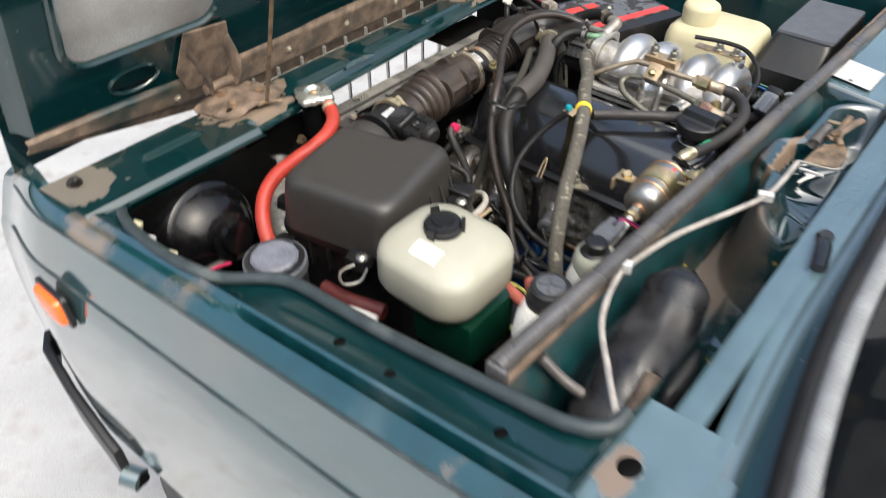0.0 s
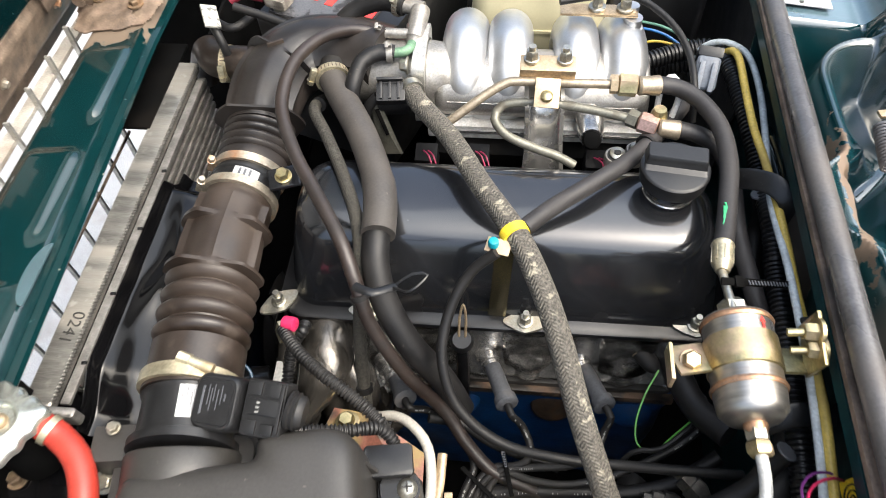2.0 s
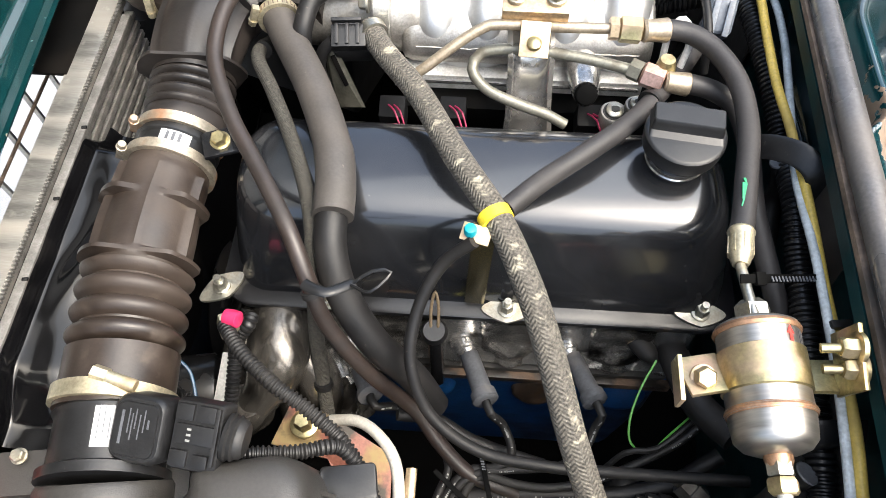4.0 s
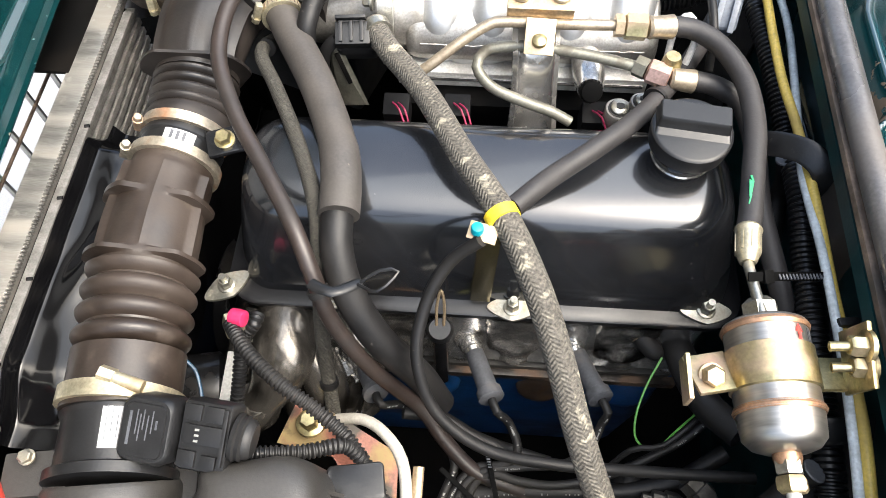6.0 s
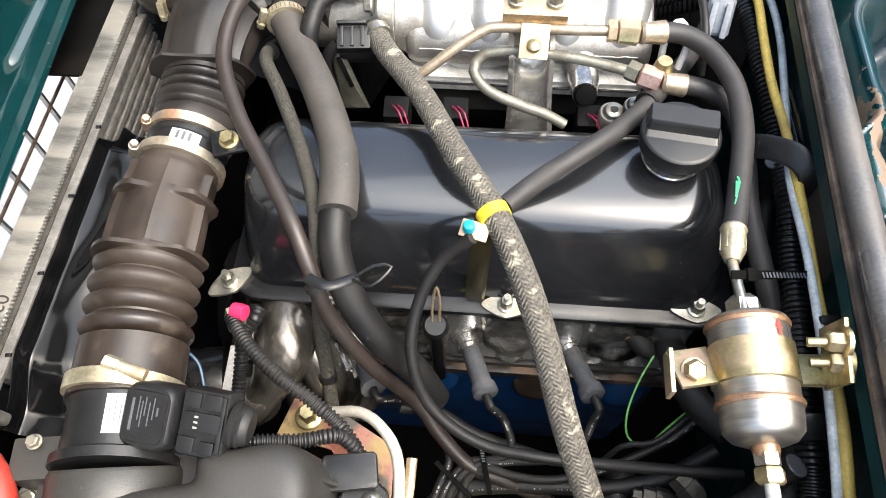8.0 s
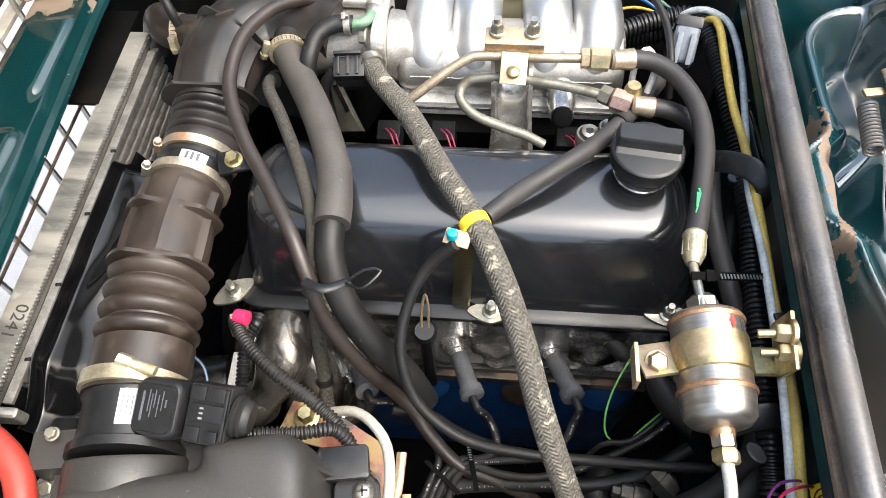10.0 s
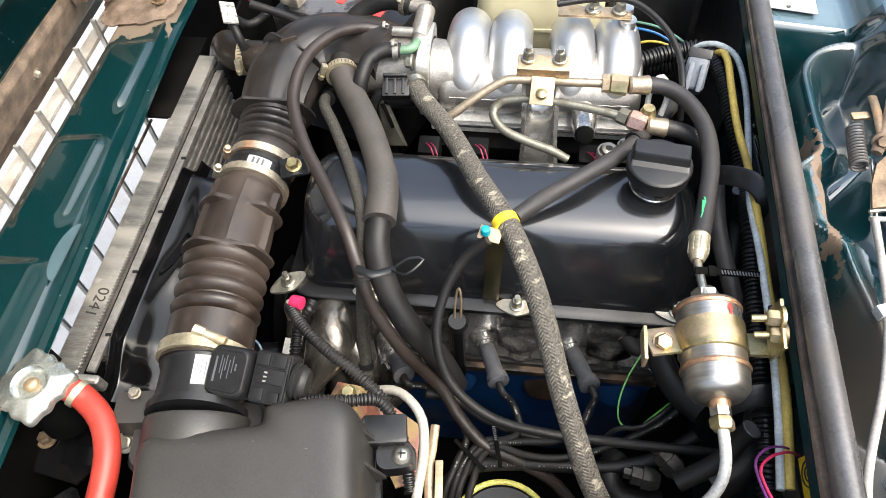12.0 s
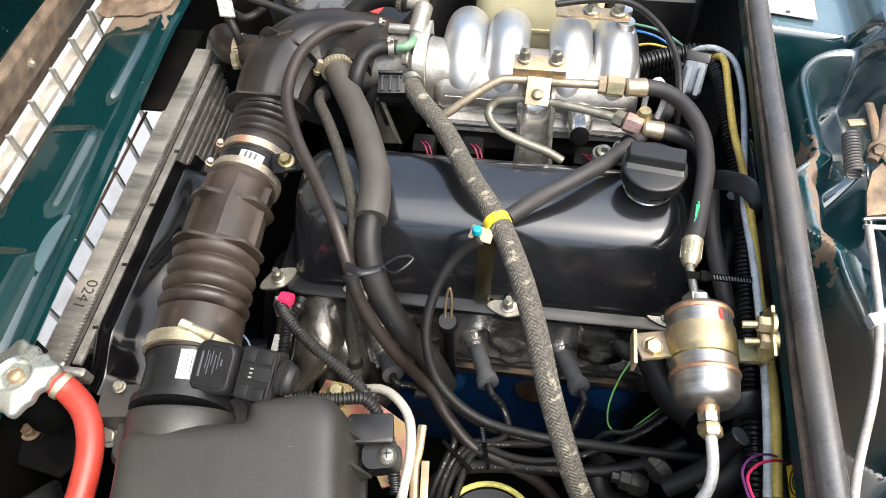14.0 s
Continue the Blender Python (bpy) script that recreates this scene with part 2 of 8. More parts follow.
def braid_material(name, dark, light, turns, pitch, fleck):
    """Woven textile: two crossing sets of strands round a hose, with worn pale flecks."""
    m = mat(name, dark, 0.85, 0.0, 0.4, 500, bump=0.0)
    nt = m.node_tree
    p = nt.nodes["Principled BSDF"]
    old = p.inputs["Base Color"].links[0].from_socket
    uvn = nt.nodes.new("ShaderNodeUVMap")
    sep = nt.nodes.new("ShaderNodeSeparateXYZ")
    nt.links.new(uvn.outputs[0], sep.inputs[0])

    def math_node(op, a, b=None):
        n = nt.nodes.new("ShaderNodeMath")
        n.operation = op
        for sock, v in zip(n.inputs, (a, b)):
            if v is None:
                continue
            if isinstance(v, (int, float)):
                sock.default_value = v
            else:
                nt.links.new(v, sock)
        return n.outputs[0]

    def crossed(op, p_, n_):
        s = math_node("MULTIPLY", sep.outputs[0], 2 * math.pi / p_)
        v = math_node("MULTIPLY", sep.outputs[1], 2 * math.pi * n_)
        return math_node(op, math_node("SINE", math_node("ADD", s, v)), math_node("SINE", math_node("SUBTRACT", s, v)))

    column = math_node("ABSOLUTE", math_node("SUBTRACT", math_node("FRACT", math_node("MULTIPLY", sep.outputs[1], turns * 1.5)), 0.5))
    phase = math_node("ADD", math_node("MULTIPLY", sep.outputs[0], 1 / (pitch * 0.24)), math_node("MULTIPLY", column, 2.4))
    weave = math_node("SINE", math_node("MULTIPLY", phase, 2 * math.pi))
    grit = nt.nodes.new("ShaderNodeTexNoise")
    grit.inputs["Scale"].default_value, grit.inputs["Detail"].default_value = 420.0, 4.0
    grit.inputs["Roughness"].default_value = 0.75
    ragged = math_node("ADD", math_node("MULTIPLY", weave, 0.42), math_node("MULTIPLY", math_node("SUBTRACT", grit.outputs["Fac"], 0.5), 7.0))
    patch = crossed("MULTIPLY", pitch, max(1, turns // 2))
    tc = nt.nodes.new("ShaderNodeTexCoord")
    n = nt.nodes.new("ShaderNodeTexNoise")
    n.inputs["Scale"].default_value, n.inputs["Detail"].default_value = 60.0, 6.0
    nt.links.new(tc.outputs["Object"], n.inputs["Vector"])
    nt.links.new(tc.outputs["Object"], grit.inputs["Vector"])
    f = math_node("ADD", math_node("ADD", math_node("MULTIPLY", patch, 0.075), math_node("MULTIPLY", ragged, 0.035)), n.outputs["Fac"])
    r = nt.nodes.new("ShaderNodeMapRange")
    r.inputs["From Min"].default_value, r.inputs["From Max"].default_value = fleck, fleck + 0.10
    nt.links.new(f, r.inputs["Value"])
    shade = nt.nodes.new("ShaderNodeMapRange")
    shade.inputs["From Min"].default_value = -1.0
    shade.inputs["To Min"].default_value, shade.inputs["To Max"].default_value = 0.84, 1.10
    nt.links.new(ragged, shade.inputs["Value"])
    vm = nt.nodes.new("ShaderNodeVectorMath")
    vm.operation = "SCALE"
    nt.links.new(old, vm.inputs[0])
    nt.links.new(shade.outputs[0], vm.inputs["Scale"])
    old = vm.outputs[0]
    x = nt.nodes.new("ShaderNodeMix")
    x.data_type = "RGBA"
    nt.links.new(r.outputs[0], x.inputs["Factor"])
    nt.links.new(old, x.inputs["A"])
    x.inputs["B"].default_value = (*light, 1)
    nt.links.new(x.outputs["Result"], p.inputs["Base Color"])
    bp = nt.nodes.new("ShaderNodeBump")
    bp.inputs["Strength"].default_value, bp.inputs["Distance"].default_value = 0.5, 0.001
    nt.links.new(weave, bp.inputs["Height"])
    nt.links.new(bp.outputs[0], p.inputs["Normal"])
    return m


def add_stain_or_sheen(m, color, scale, lo, hi, rough=None):
    """A second noise-masked layer over a material: dirt, or the sky's pale reflection."""
    nt = m.node_tree
    p = nt.nodes["Principled BSDF"]
    tc = nt.nodes.new("ShaderNodeTexCoord")
    n = nt.nodes.new("ShaderNodeTexNoise")
    n.inputs["Scale"].default_value, n.inputs["Detail"].default_value = scale, 9.0
    mp = nt.nodes.new("ShaderNodeMapping")
    mp.inputs["Location"].default_value = (3.1, 1.7, 5.3)
    nt.links.new(tc.outputs["Object"], mp.inputs[0])
    nt.links.new(mp.outputs[0], n.inputs["Vector"])
    r = nt.nodes.new("ShaderNodeMapRange")
    r.inputs["From Min"].default_value, r.inputs["From Max"].default_value = lo, hi
    nt.links.new(n.outputs["Fac"], r.inputs["Value"])
    for key, val in (("Base Color", color), ("Roughness", rough)):
        if val is None:
            continue
        x = nt.nodes.new("ShaderNodeMix")
        x.data_type = "RGBA" if key == "Base Color" else "FLOAT"
        old = p.inputs[key].links[0].from_socket
        nt.links.new(r.outputs[0], x.inputs[0])
        if key == "Base Color":
            nt.links.new(old, x.inputs[6])
            x.inputs[7].default_value = (*val, 1)
            nt.links.new(x.outputs[2], p.inputs[key])
        else:
            nt.links.new(old, x.inputs[2])
            x.inputs[3].default_value = val
            nt.links.new(x.outputs[0], p.inputs[key])
    return m


def add_patch(m, color, at, half, rough, ragged=1.6, scale=34.0, soft=0.03):
    """A worn, soiled or shade-toned patch with a ragged outline, at a place on the sheet."""
    nt = m.node_tree
    p = nt.nodes["Principled BSDF"]
    tc = nt.nodes.new("ShaderNodeTexCoord")
    mp = nt.nodes.new("ShaderNodeMapping")
    mp.vector_type = "POINT"
    mp.inputs["Scale"].default_value = (1 / half[0], 1 / half[1], 0)
    mp.inputs["Location"].default_value = (-at[0] / half[0], -at[1] / half[1], 0)
    nt.links.new(tc.outputs["Object"], mp.inputs[0])
    ln = nt.nodes.new("ShaderNodeVectorMath")
    ln.operation = "LENGTH"
    nt.links.new(mp.outputs[0], ln.inputs[0])
    n = nt.nodes.new("ShaderNodeTexNoise")
    n.inputs["Scale"].default_value, n.inputs["Detail"].default_value = scale, 7.0
    nt.links.new(tc.outputs["Object"], n.inputs["Vector"])
    ma = nt.nodes.new("ShaderNodeMath")
    ma.operation = "MULTIPLY_ADD"
    nt.links.new(n.outputs["Fac"], ma.inputs[0])
    ma.inputs[1].default_value = ragged
    nt.links.new(ln.outputs["Value"], ma.inputs[2])
    r = nt.nodes.new("ShaderNodeMapRange")
    r.inputs["From Min"].default_value, r.inputs["From Max"].default_value = 1.0 + soft + ragged / 2, 1.0 - soft + ragged / 2
    nt.links.new(ma.outputs[0], r.inputs["Value"])
    for key, val in (("Base Color", (*color, 1.0)), ("Roughness", rough)):
        x = nt.nodes.new("ShaderNodeMix")
        x.data_type = "RGBA" if key == "Base Color" else "FLOAT"
        a, b, out = (6, 7, 2) if key == "Base Color" else (2, 3, 0)
        old = p.inputs[key].links[0].from_socket
        nt.links.new(r.outputs[0], x.inputs[0])
        nt.links.new(old, x.inputs[a])
        x.inputs[b].default_value = val
        nt.links.new(x.outputs[out], p.inputs[key])
    coat = nt.nodes.new("ShaderNodeMapRange")
    c0 = p.inputs["Coat Weight"]
    coat.inputs["To Min"].default_value, coat.inputs["To Max"].default_value = c0.default_value, 0.0
    if c0.links:
        nt.links.new(c0.links[0].from_socket, coat.inputs["To Min"])
    nt.links.new(r.outputs[0], coat.inputs["Value"])
    nt.links.new(coat.outputs[0], c0)
    return m


paint_dusty = mat("dusty_cowl_paint", (0.0045, 0.030, 0.035), 0.07, 0.0, 0.12, 30, fine=0.05, stain=(0.055, 0.046, 0.036), stain_scale=6, stain_low=0.52, stain_high=0.80, bump=0.03, bump_scale=25, coat=1.0, coat_ior=1.7, stain_rough=0.4, spec=0.9)
# Blue-grey blotches paint the sky's reflection onto the cowl.
add_stain_or_sheen(paint_dusty, (0.03, 0.045, 0.05), 5.5, 0.55, 0.70)
# Dark strip beside the bar: the trough wall's shade painted in with dirt.
add_patch(paint_dusty, (0.030, 0.024, 0.019), (0.278, -0.04), (0.013, 0.20), 0.6, 1.2, 24, 0.3)
add_patch(paint_dusty, (0.085, 0.066, 0.050), (0.302, -0.125), (0.046, 0.085), 0.72, 1.5, 20, 0.35)
add_patch(paint_dusty, (0.16, 0.108, 0.068), (0.304, 0.055), (0.0062, 0.070), 0.7, 2.6, 95)
add_stain_or_sheen(red_ochre, (0.05, 0.04, 0.03), 30, 0.52, 0.60)
# Blue-grey layer is sky reflection in the colour; the next is brown dust.
add_stain_or_sheen(paint_cowl, (0.07, 0.11, 0.12), 5.5, 0.48, 0.66)
add_stain_or_sheen(paint_cowl, (0.17, 0.125, 0.085), 9, 0.60, 0.68, 0.85)
add_stain_or_sheen(paint, (0.07, 0.11, 0.115), 150, 0.70, 0.74, 0.6)
add_stain_or_sheen(rubber_brown, (0.075, 0.058, 0.045), 45, 0.62, 0.78, 0.7)
add_stain_or_sheen(rubber_grey, (0.15, 0.13, 0.11), 120, 0.70, 0.76, 0.8)
add_stain_or_sheen(box_plastic, (0.16, 0.15, 0.135), 260, 0.73, 0.76, 0.8)
strip_alu = mat("brushed_radiator_plate", (0.37, 0.36, 0.33), 0.42, 0.8, 0.14, 160, stain=(0.40, 0.375, 0.33), stain_scale=30, stain_low=0.46, stain_high=0.66, bump=0.35, bump_scale=220, stretch=(0.10, 1.0, 1.0))
add_stain_or_sheen(strip_alu, (0.52, 0.50, 0.46), 70, 0.62, 0.72)
add_stain_or_sheen(box_plastic, (0.10, 0.09, 0.075), 260, 0.72, 0.76, 0.6)
add_stain_or_sheen(alu_dull, (0.62, 0.60, 0.55), 90, 0.58, 0.72)
add_stain_or_sheen(alu_cast, (0.34, 0.32, 0.30), 60, 0.70, 0.76, 0.7)
add_stain_or_sheen(black_plastic, (0.035, 0.032, 0.028), 220, 0.70, 0.75, 0.7)
add_stain_or_sheen(rubber, (0.05, 0.045, 0.04), 180, 0.70, 0.75, 0.8)
add_stain_or_sheen(paint, (0.20, 0.17, 0.13), 60, 0.74, 0.77, 0.8)
panel_paint = mat("front_panel_paint", (0.0026, 0.0205, 0.0225), 0.16, 0.0, 0.08, 40, fine=0.05, stain=(0.05, 0.045, 0.036), stain_scale=9, stain_low=0.70, stain_high=0.9, bump=0.02, coat=1.0, stain_rough=0.5)
add_patch(panel_paint, (0.13, 0.115, 0.092), (-0.458, -0.555), (0.085, 0.075), 0.8, 1.6, 22)
add_patch(panel_paint, (0.16, 0.12, 0.085), (-0.46, -0.245), (0.085, 0.075), 0.8, 1.6, 30)
add_patch(panel_paint, (0.16, 0.12, 0.085), (-0.46, 0.385), (0.085, 0.085), 0.8, 1.6, 30)
add_stain_or_sheen(cover_black, (0.09, 0.082, 0.074), 240, 0.735, 0.76, 0.7)
braid = braid_material("textile_braid", (0.088, 0.080, 0.066), (0.30, 0.275, 0.21), 4, 0.014, 0.60)
grey_braid = braid_material("grey_braid", (0.036, 0.033, 0.026), (0.085, 0.08, 0.066), 3, 0.006, 0.64)



# ---- building helpers ----
def thing(name, label, category, group="", kind=""):
    return tagged(new(name), label, category, group, kind)


def part(name, bm, material, parent=None, label="", smooth=True, sharp=0.7):
    bmesh.ops.recalc_face_normals(bm, faces=bm.faces)
    for f in bm.faces:
        f.smooth = smooth
    if smooth:
        for e in bm.edges:
            if len(e.link_faces) == 2 and e.calc_face_angle(0) > sharp:
                e.smooth = False
    me = bpy.data.meshes.new(name)
    bm.to_mesh(me)
    bm.free()
    me.materials.append(material)
    ob = new(name, me)
    ob.parent = parent
    if label:
        ob["label"] = label
    return ob


def V(p):
    return Vector(p)


def curve(points, step=0.006):
    """A smooth run through the points (Catmull-Rom)."""
    P = [V(p) for p in points]
    if len(P) < 3:
        n = max(2, int((P[1] - P[0]).length / step))
        return [P[0].lerp(P[1], i / n) for i in range(n + 1)]
    P = [P[0] * 2 - P[1]] + P + [P[-1] * 2 - P[-2]]
    out = []
    for i in range(1, len(P) - 2):
        a, b, c, d = P[i - 1:i + 3]
        n = max(2, int((c - b).length / step))
        for k in range(n):
            t = k / n
            out.append(0.5 * ((2 * b) + (c - a) * t + (2 * a - 5 * b + 4 * c - d) * t * t + (3 * b - a - 3 * c + d) * t ** 3))
    out.append(P[-2])
    return out


def sweep(bm, run, radius, sides=14, flat=1.0, up=None, caps=True):
    """A tube along a run of points; radius is a number or a function of the length from 0 (metres)."""
    rings, lens, s = [], [], 0.0
    t0 = (run[1] - run[0]).normalized()
    u = V(up) if up else (V((0, 0, 1)) if abs(t0.z) < 0.9 else V((1, 0, 0)))
    u = (u - t0 * u.dot(t0)).normalized()
    for i, p in enumerate(run):
        if i:
            s += (p - run[i - 1]).length
        t = (run[min(i + 1, len(run) - 1)] - run[max(i - 1, 0)]).normalized()
        u = (u - t * u.dot(t)).normalized()
        w = t.cross(u)
        lens.append(s)
        r = radius(s) if callable(radius) else radius
        rings.append([bm.verts.new(p + r * (math.cos(2 * math.pi * k / sides) * w + flat * math.sin(2 * math.pi * k / sides) * u)) for k in range(sides)])
    uv = bm.loops.layers.uv.verify()
    for i in range(len(rings) - 1):
        a, b = rings[i], rings[i + 1]
        for k in range(sides):
            f = bm.faces.new((a[k], a[(k + 1) % sides], b[(k + 1) % sides], b[k]))
            for loop, at in zip(f.loops, ((lens[i], k), (lens[i], k + 1), (lens[i + 1], k + 1), (lens[i + 1], k))):
                loop[uv].uv = (at[0], at[1] / sides)
    if caps:
        bm.faces.new(rings[0][::-1])
        bm.faces.new(rings[-1])
    return bm


def tube(points, radius, sides=14, step=0.006, flat=1.0, up=None, bm=None):
    return sweep(bm or bmesh.new(), curve(points, step), radius, sides, flat, up)


def rod(a, b, r0, r1=None, sides=16, bm=None):
    bm = bm or bmesh.new()
    a, b = V(a), V(b)
    r1 = r0 if r1 is None else r1
    L = (b - a).length
    return sweep(bm, [a, b], lambda s: r0 if s < L / 2 else r1, sides)


def turned(a, b, profile, sides=24, bm=None):
    """A lathe-turned body from a towards b: profile of (share of the length, radius)."""
    bm = bm or bmesh.new()
    a, b = V(a), V(b)
    t = (b - a).normalized()
    u = V((0, 0, 1)) if abs(t.z) < 0.9 else V((1, 0, 0))
    u = (u - t * u.dot(t)).normalized()
    w = t.cross(u)
    rings = []
    for f, r in profile:
        c = a.lerp(b, f)
        rings.append([bm.verts.new(c + max(r, 1e-5) * (math.cos(2 * math.pi * k / sides) * w + math.sin(2 * math.pi * k / sides) * u)) for k in range(sides)])
    for p, q in zip(rings, rings[1:]):
        for k in range(sides):
            bm.faces.new((p[k], p[(k + 1) % sides], q[(k + 1) % sides], q[k]))
    bm.faces.new(rings[0][::-1])
    bm.faces.new(rings[-1])
    return bm


def hexhead(a, b, r, bm=None, washer=1.5):
    """A hexagon bolt head on a washer, from a outwards to b."""
    bm = bm or bmesh.new()
    a, b = V(a), V(b)
    turned(a, a.lerp(b, 0.25), [(0, r * washer), (0.9, r * washer), (1, r * washer * 0.94)], 20, bm)
    turned(a.lerp(b, 0.25), b, [(0, r), (0.8, r), (1, r * 0.8)], 6, bm)
    return bm


def box(size, at, turn=(0, 0, 0), bevel=0.002, seg=2, bm=None, m=None):
    b2 = bmesh.new()
    bmesh.ops.create_cube(b2, size=1.0)
    bmesh.ops.scale(b2, vec=size, verts=b2.verts)
    if bevel:
        bmesh.ops.bevel(b2, geom=b2.edges[:], offset=bevel, segments=seg, profile=0.7, affect="EDGES")
    bmesh.ops.transform(b2, matrix=m if m is not None else pose(*at, *turn), verts=b2.verts)
    if bm is None:
        return b2
    me = bpy.data.meshes.new("tmp")
    b2.to_mesh(me)
    b2.free()
    bm.from_mesh(me)
    bpy.data.meshes.remove(me)
    return bm


def beam(a, b, wide, high, up=(0, 0, 1), bevel=0.001, bm=None):
    """A bevelled bar from a to b."""
    a, b = V(a), V(b)
    t = (b - a).normalized()
    u = V(up)
    u = (u - t * u.dot(t)).normalized()
    w = u.cross(t)
    m = Matrix((w, t, u)).transposed().to_4x4()
    m.translation = (a + b) / 2
    return box((wide, (b - a).length, high), None, bevel=bevel, bm=bm, m=m)


def round_rect(w, d, r, n=5):
    pts = []
    for cx, cy, a0 in ((w / 2 - r, d / 2 - r, 0), (-w / 2 + r, d / 2 - r, 90), (-w / 2 + r, -d / 2 + r, 180), (w / 2 - r, -d / 2 + r, 270)):
        for k in range(n + 1):
            a = radians(a0 + 90 * k / n)
            pts.append((cx + r * math.cos(a), cy + r * math.sin(a)))
    return pts


def loft(rings, m=None, bm=None, close=True):
    """A closed skin over rings of points."""
    bm = bm or bmesh.new()
    m = m or Matrix()
    vs = [[bm.verts.new(m @ V(p)) for p in ring] for ring in rings]
    n = len(vs[0])
    for a, b in zip(vs, vs[1:]):
        for k in range(n):
            bm.faces.new((a[k], a[(k + 1) % n], b[(k + 1) % n], b[k]))
    if close:
        bm.faces.new(vs[0][::-1])
        bm.faces.new(vs[-1])
    return bm


def sections(rows, n=5):
    """Rings from rows of (z, x centre, y centre, width, depth, corner radius)."""
    return [[(x + cx, y + cy, z) for x, y in round_rect(w, d, min(r, w / 2 - 1e-4, d / 2 - 1e-4), n)] for z, cx, cy, w, d, r in rows]


def strip(profile, along, m=None, bm=None, thick=0.0):
    """An open sheet: a profile of (x, z) drawn along stations, each a function of the profile point; thick gives it depth."""
    bm = bm or bmesh.new()
    vs = [[bm.verts.new(f(p)) for p in profile] for f in along]
    for a, b in zip(vs, vs[1:]):
        for k in range(len(profile) - 1):
            bm.faces.new((a[k], a[k + 1], b[k + 1], b[k]))
    if thick:
        bmesh.ops.recalc_face_normals(bm, faces=bm.faces)
        bmesh.ops.solidify(bm, geom=bm.faces[:], thickness=thick)
    return bm


def grid_sheet(x0, x1, y0, y1, nx, ny, height, thick=0.0015, keep=None):
    """A pressed metal sheet: height(x, y) over a grid, with depth; keep(x, y) leaves openings."""
    bm = bmesh.new()
    vs = [[bm.verts.new((x0 + (x1 - x0) * i / nx, y0 + (y1 - y0) * j / ny, 0)) for j in range(ny + 1)] for i in range(nx + 1)]
    for row in vs:
        for v in row:
            v.co.z = height(v.co.x, v.co.y)
    for i in range(nx):
        for j in range(ny):
            q = (vs[i][j], vs[i + 1][j], vs[i + 1][j + 1], vs[i][j + 1])
            c = sum((v.co for v in q), V((0, 0, 0))) / 4
            if keep is None or keep(c.x, c.y):
                bm.faces.new(q)
    bmesh.ops.delete(bm, geom=[v for v in bm.verts if not v.link_faces], context="VERTS")
    if thick:
        bmesh.ops.solidify(bm, geom=bm.faces[:], thickness=thick)
    return bm


def step01(v, lo, hi):
    t = min(1.0, max(0.0, (v - lo) / (hi - lo)))
    return t * t * (3 - 2 * t)


def line_z(x):
    """Height of the body line round the engine bay."""
    return 0.965 + 0.15 * x


def corrugated(points, r, pitch, depth, sides=16, bm=None):
    return tube(points, lambda s: r + depth * (1 if (s / pitch) % 1 < 0.55 else -1), sides, pitch / 4, bm=bm)


def band(center, axis, r, width, material, parent, name="clamp", label="", screw=None, thick=0.0018):
    """A hose clamp: a flat band with a screw housing at the side given."""
    c, ax = V(center), V(axis).normalized()
    a, b = c - ax * width / 2, c + ax * width / 2
    ob = part(name, turned(a, b, [(0, r), (0.02, r + thick), (0.98, r + thick), (1, r)], 32), material, parent, label)
    if screw:
        s = V(screw)
        s = (s - ax * s.dot(ax)).normalized()
        t = ax.cross(s)
        k = c + s * (r + thick + 0.003)
        bm = beam(k - t * 0.008, k + t * 0.006, width * 0.8, 0.006, up=s)
        hexhead(k + t * 0.006, k + t * 0.012, 0.0038, bm, 1.15)
        part("screw", bm, material, ob)
        bm = bmesh.new()
        for i in range(14):
            a = 0.22 + 0.10 * i * 0.036 / max(r, 0.012)
            o = math.cos(a) * s - math.sin(a) * t
            beam(c + o * (r + thick + 0.0001) - ax * width * 0.28, c + o * (r + thick + 0.0001) + ax * width * 0.28, 0.0009, 0.0004, up=o, bevel=0, bm=bm)
        tagged(part("worm_thread", bm, dust_metal, ob, smooth=False), kind="stuff")
    return ob


# ---- ground ----
bm = bmesh.new()
N, R = 60, 900.0
prev = None
for i in range(N + 1):
    r = 0.02 + 3.0 * (i / 40) if i <= 40 else 3.0 * (R / 3.0) ** ((i - 40) / (N - 40))
    ring = [bm.verts.new((r * math.cos(2 * math.pi * k / 72), r * math.sin(2 * math.pi * k / 72), 0.02 * noise.noise((r * math.cos(2 * math.pi * k / 72) * 3, r * math.sin(2 * math.pi * k / 72) * 3, 0)) if r < 8 else 0)) for k in range(72)]
    if prev:
        for k in range(72):
            bm.faces.new((prev[k], prev[(k + 1) % 72], ring[(k + 1) % 72], ring[k]))
    else:
        bm.faces.new(ring)
    prev = ring
tagged(part("ground", bm, snow), "trodden white snow on the ground around the car", "snow", kind="structure")

# ---- car body ----
car = thing("car", "dark green off-road car with its hood open", "car")

SEAL = [(-0.343, -0.28), (-0.343, -0.425), (-0.345, -0.513), (-0.314, -0.542), (-0.253, -0.557), (-0.166, -0.564), (-0.086, -0.557),
        (-0.040, -0.530), (-0.002, -0.516), (0.07, -0.517), (0.148, -0.519), (0.264, -0.516), (0.328, -0.514), (0.357, -0.500), (0.362, -0.478), (0.367, -0.405), (0.365, -0.285)]


def seal_run(dz=0.0):
    return curve([(x, y, line_z(x) + dz) for x, y in SEAL], 0.012)


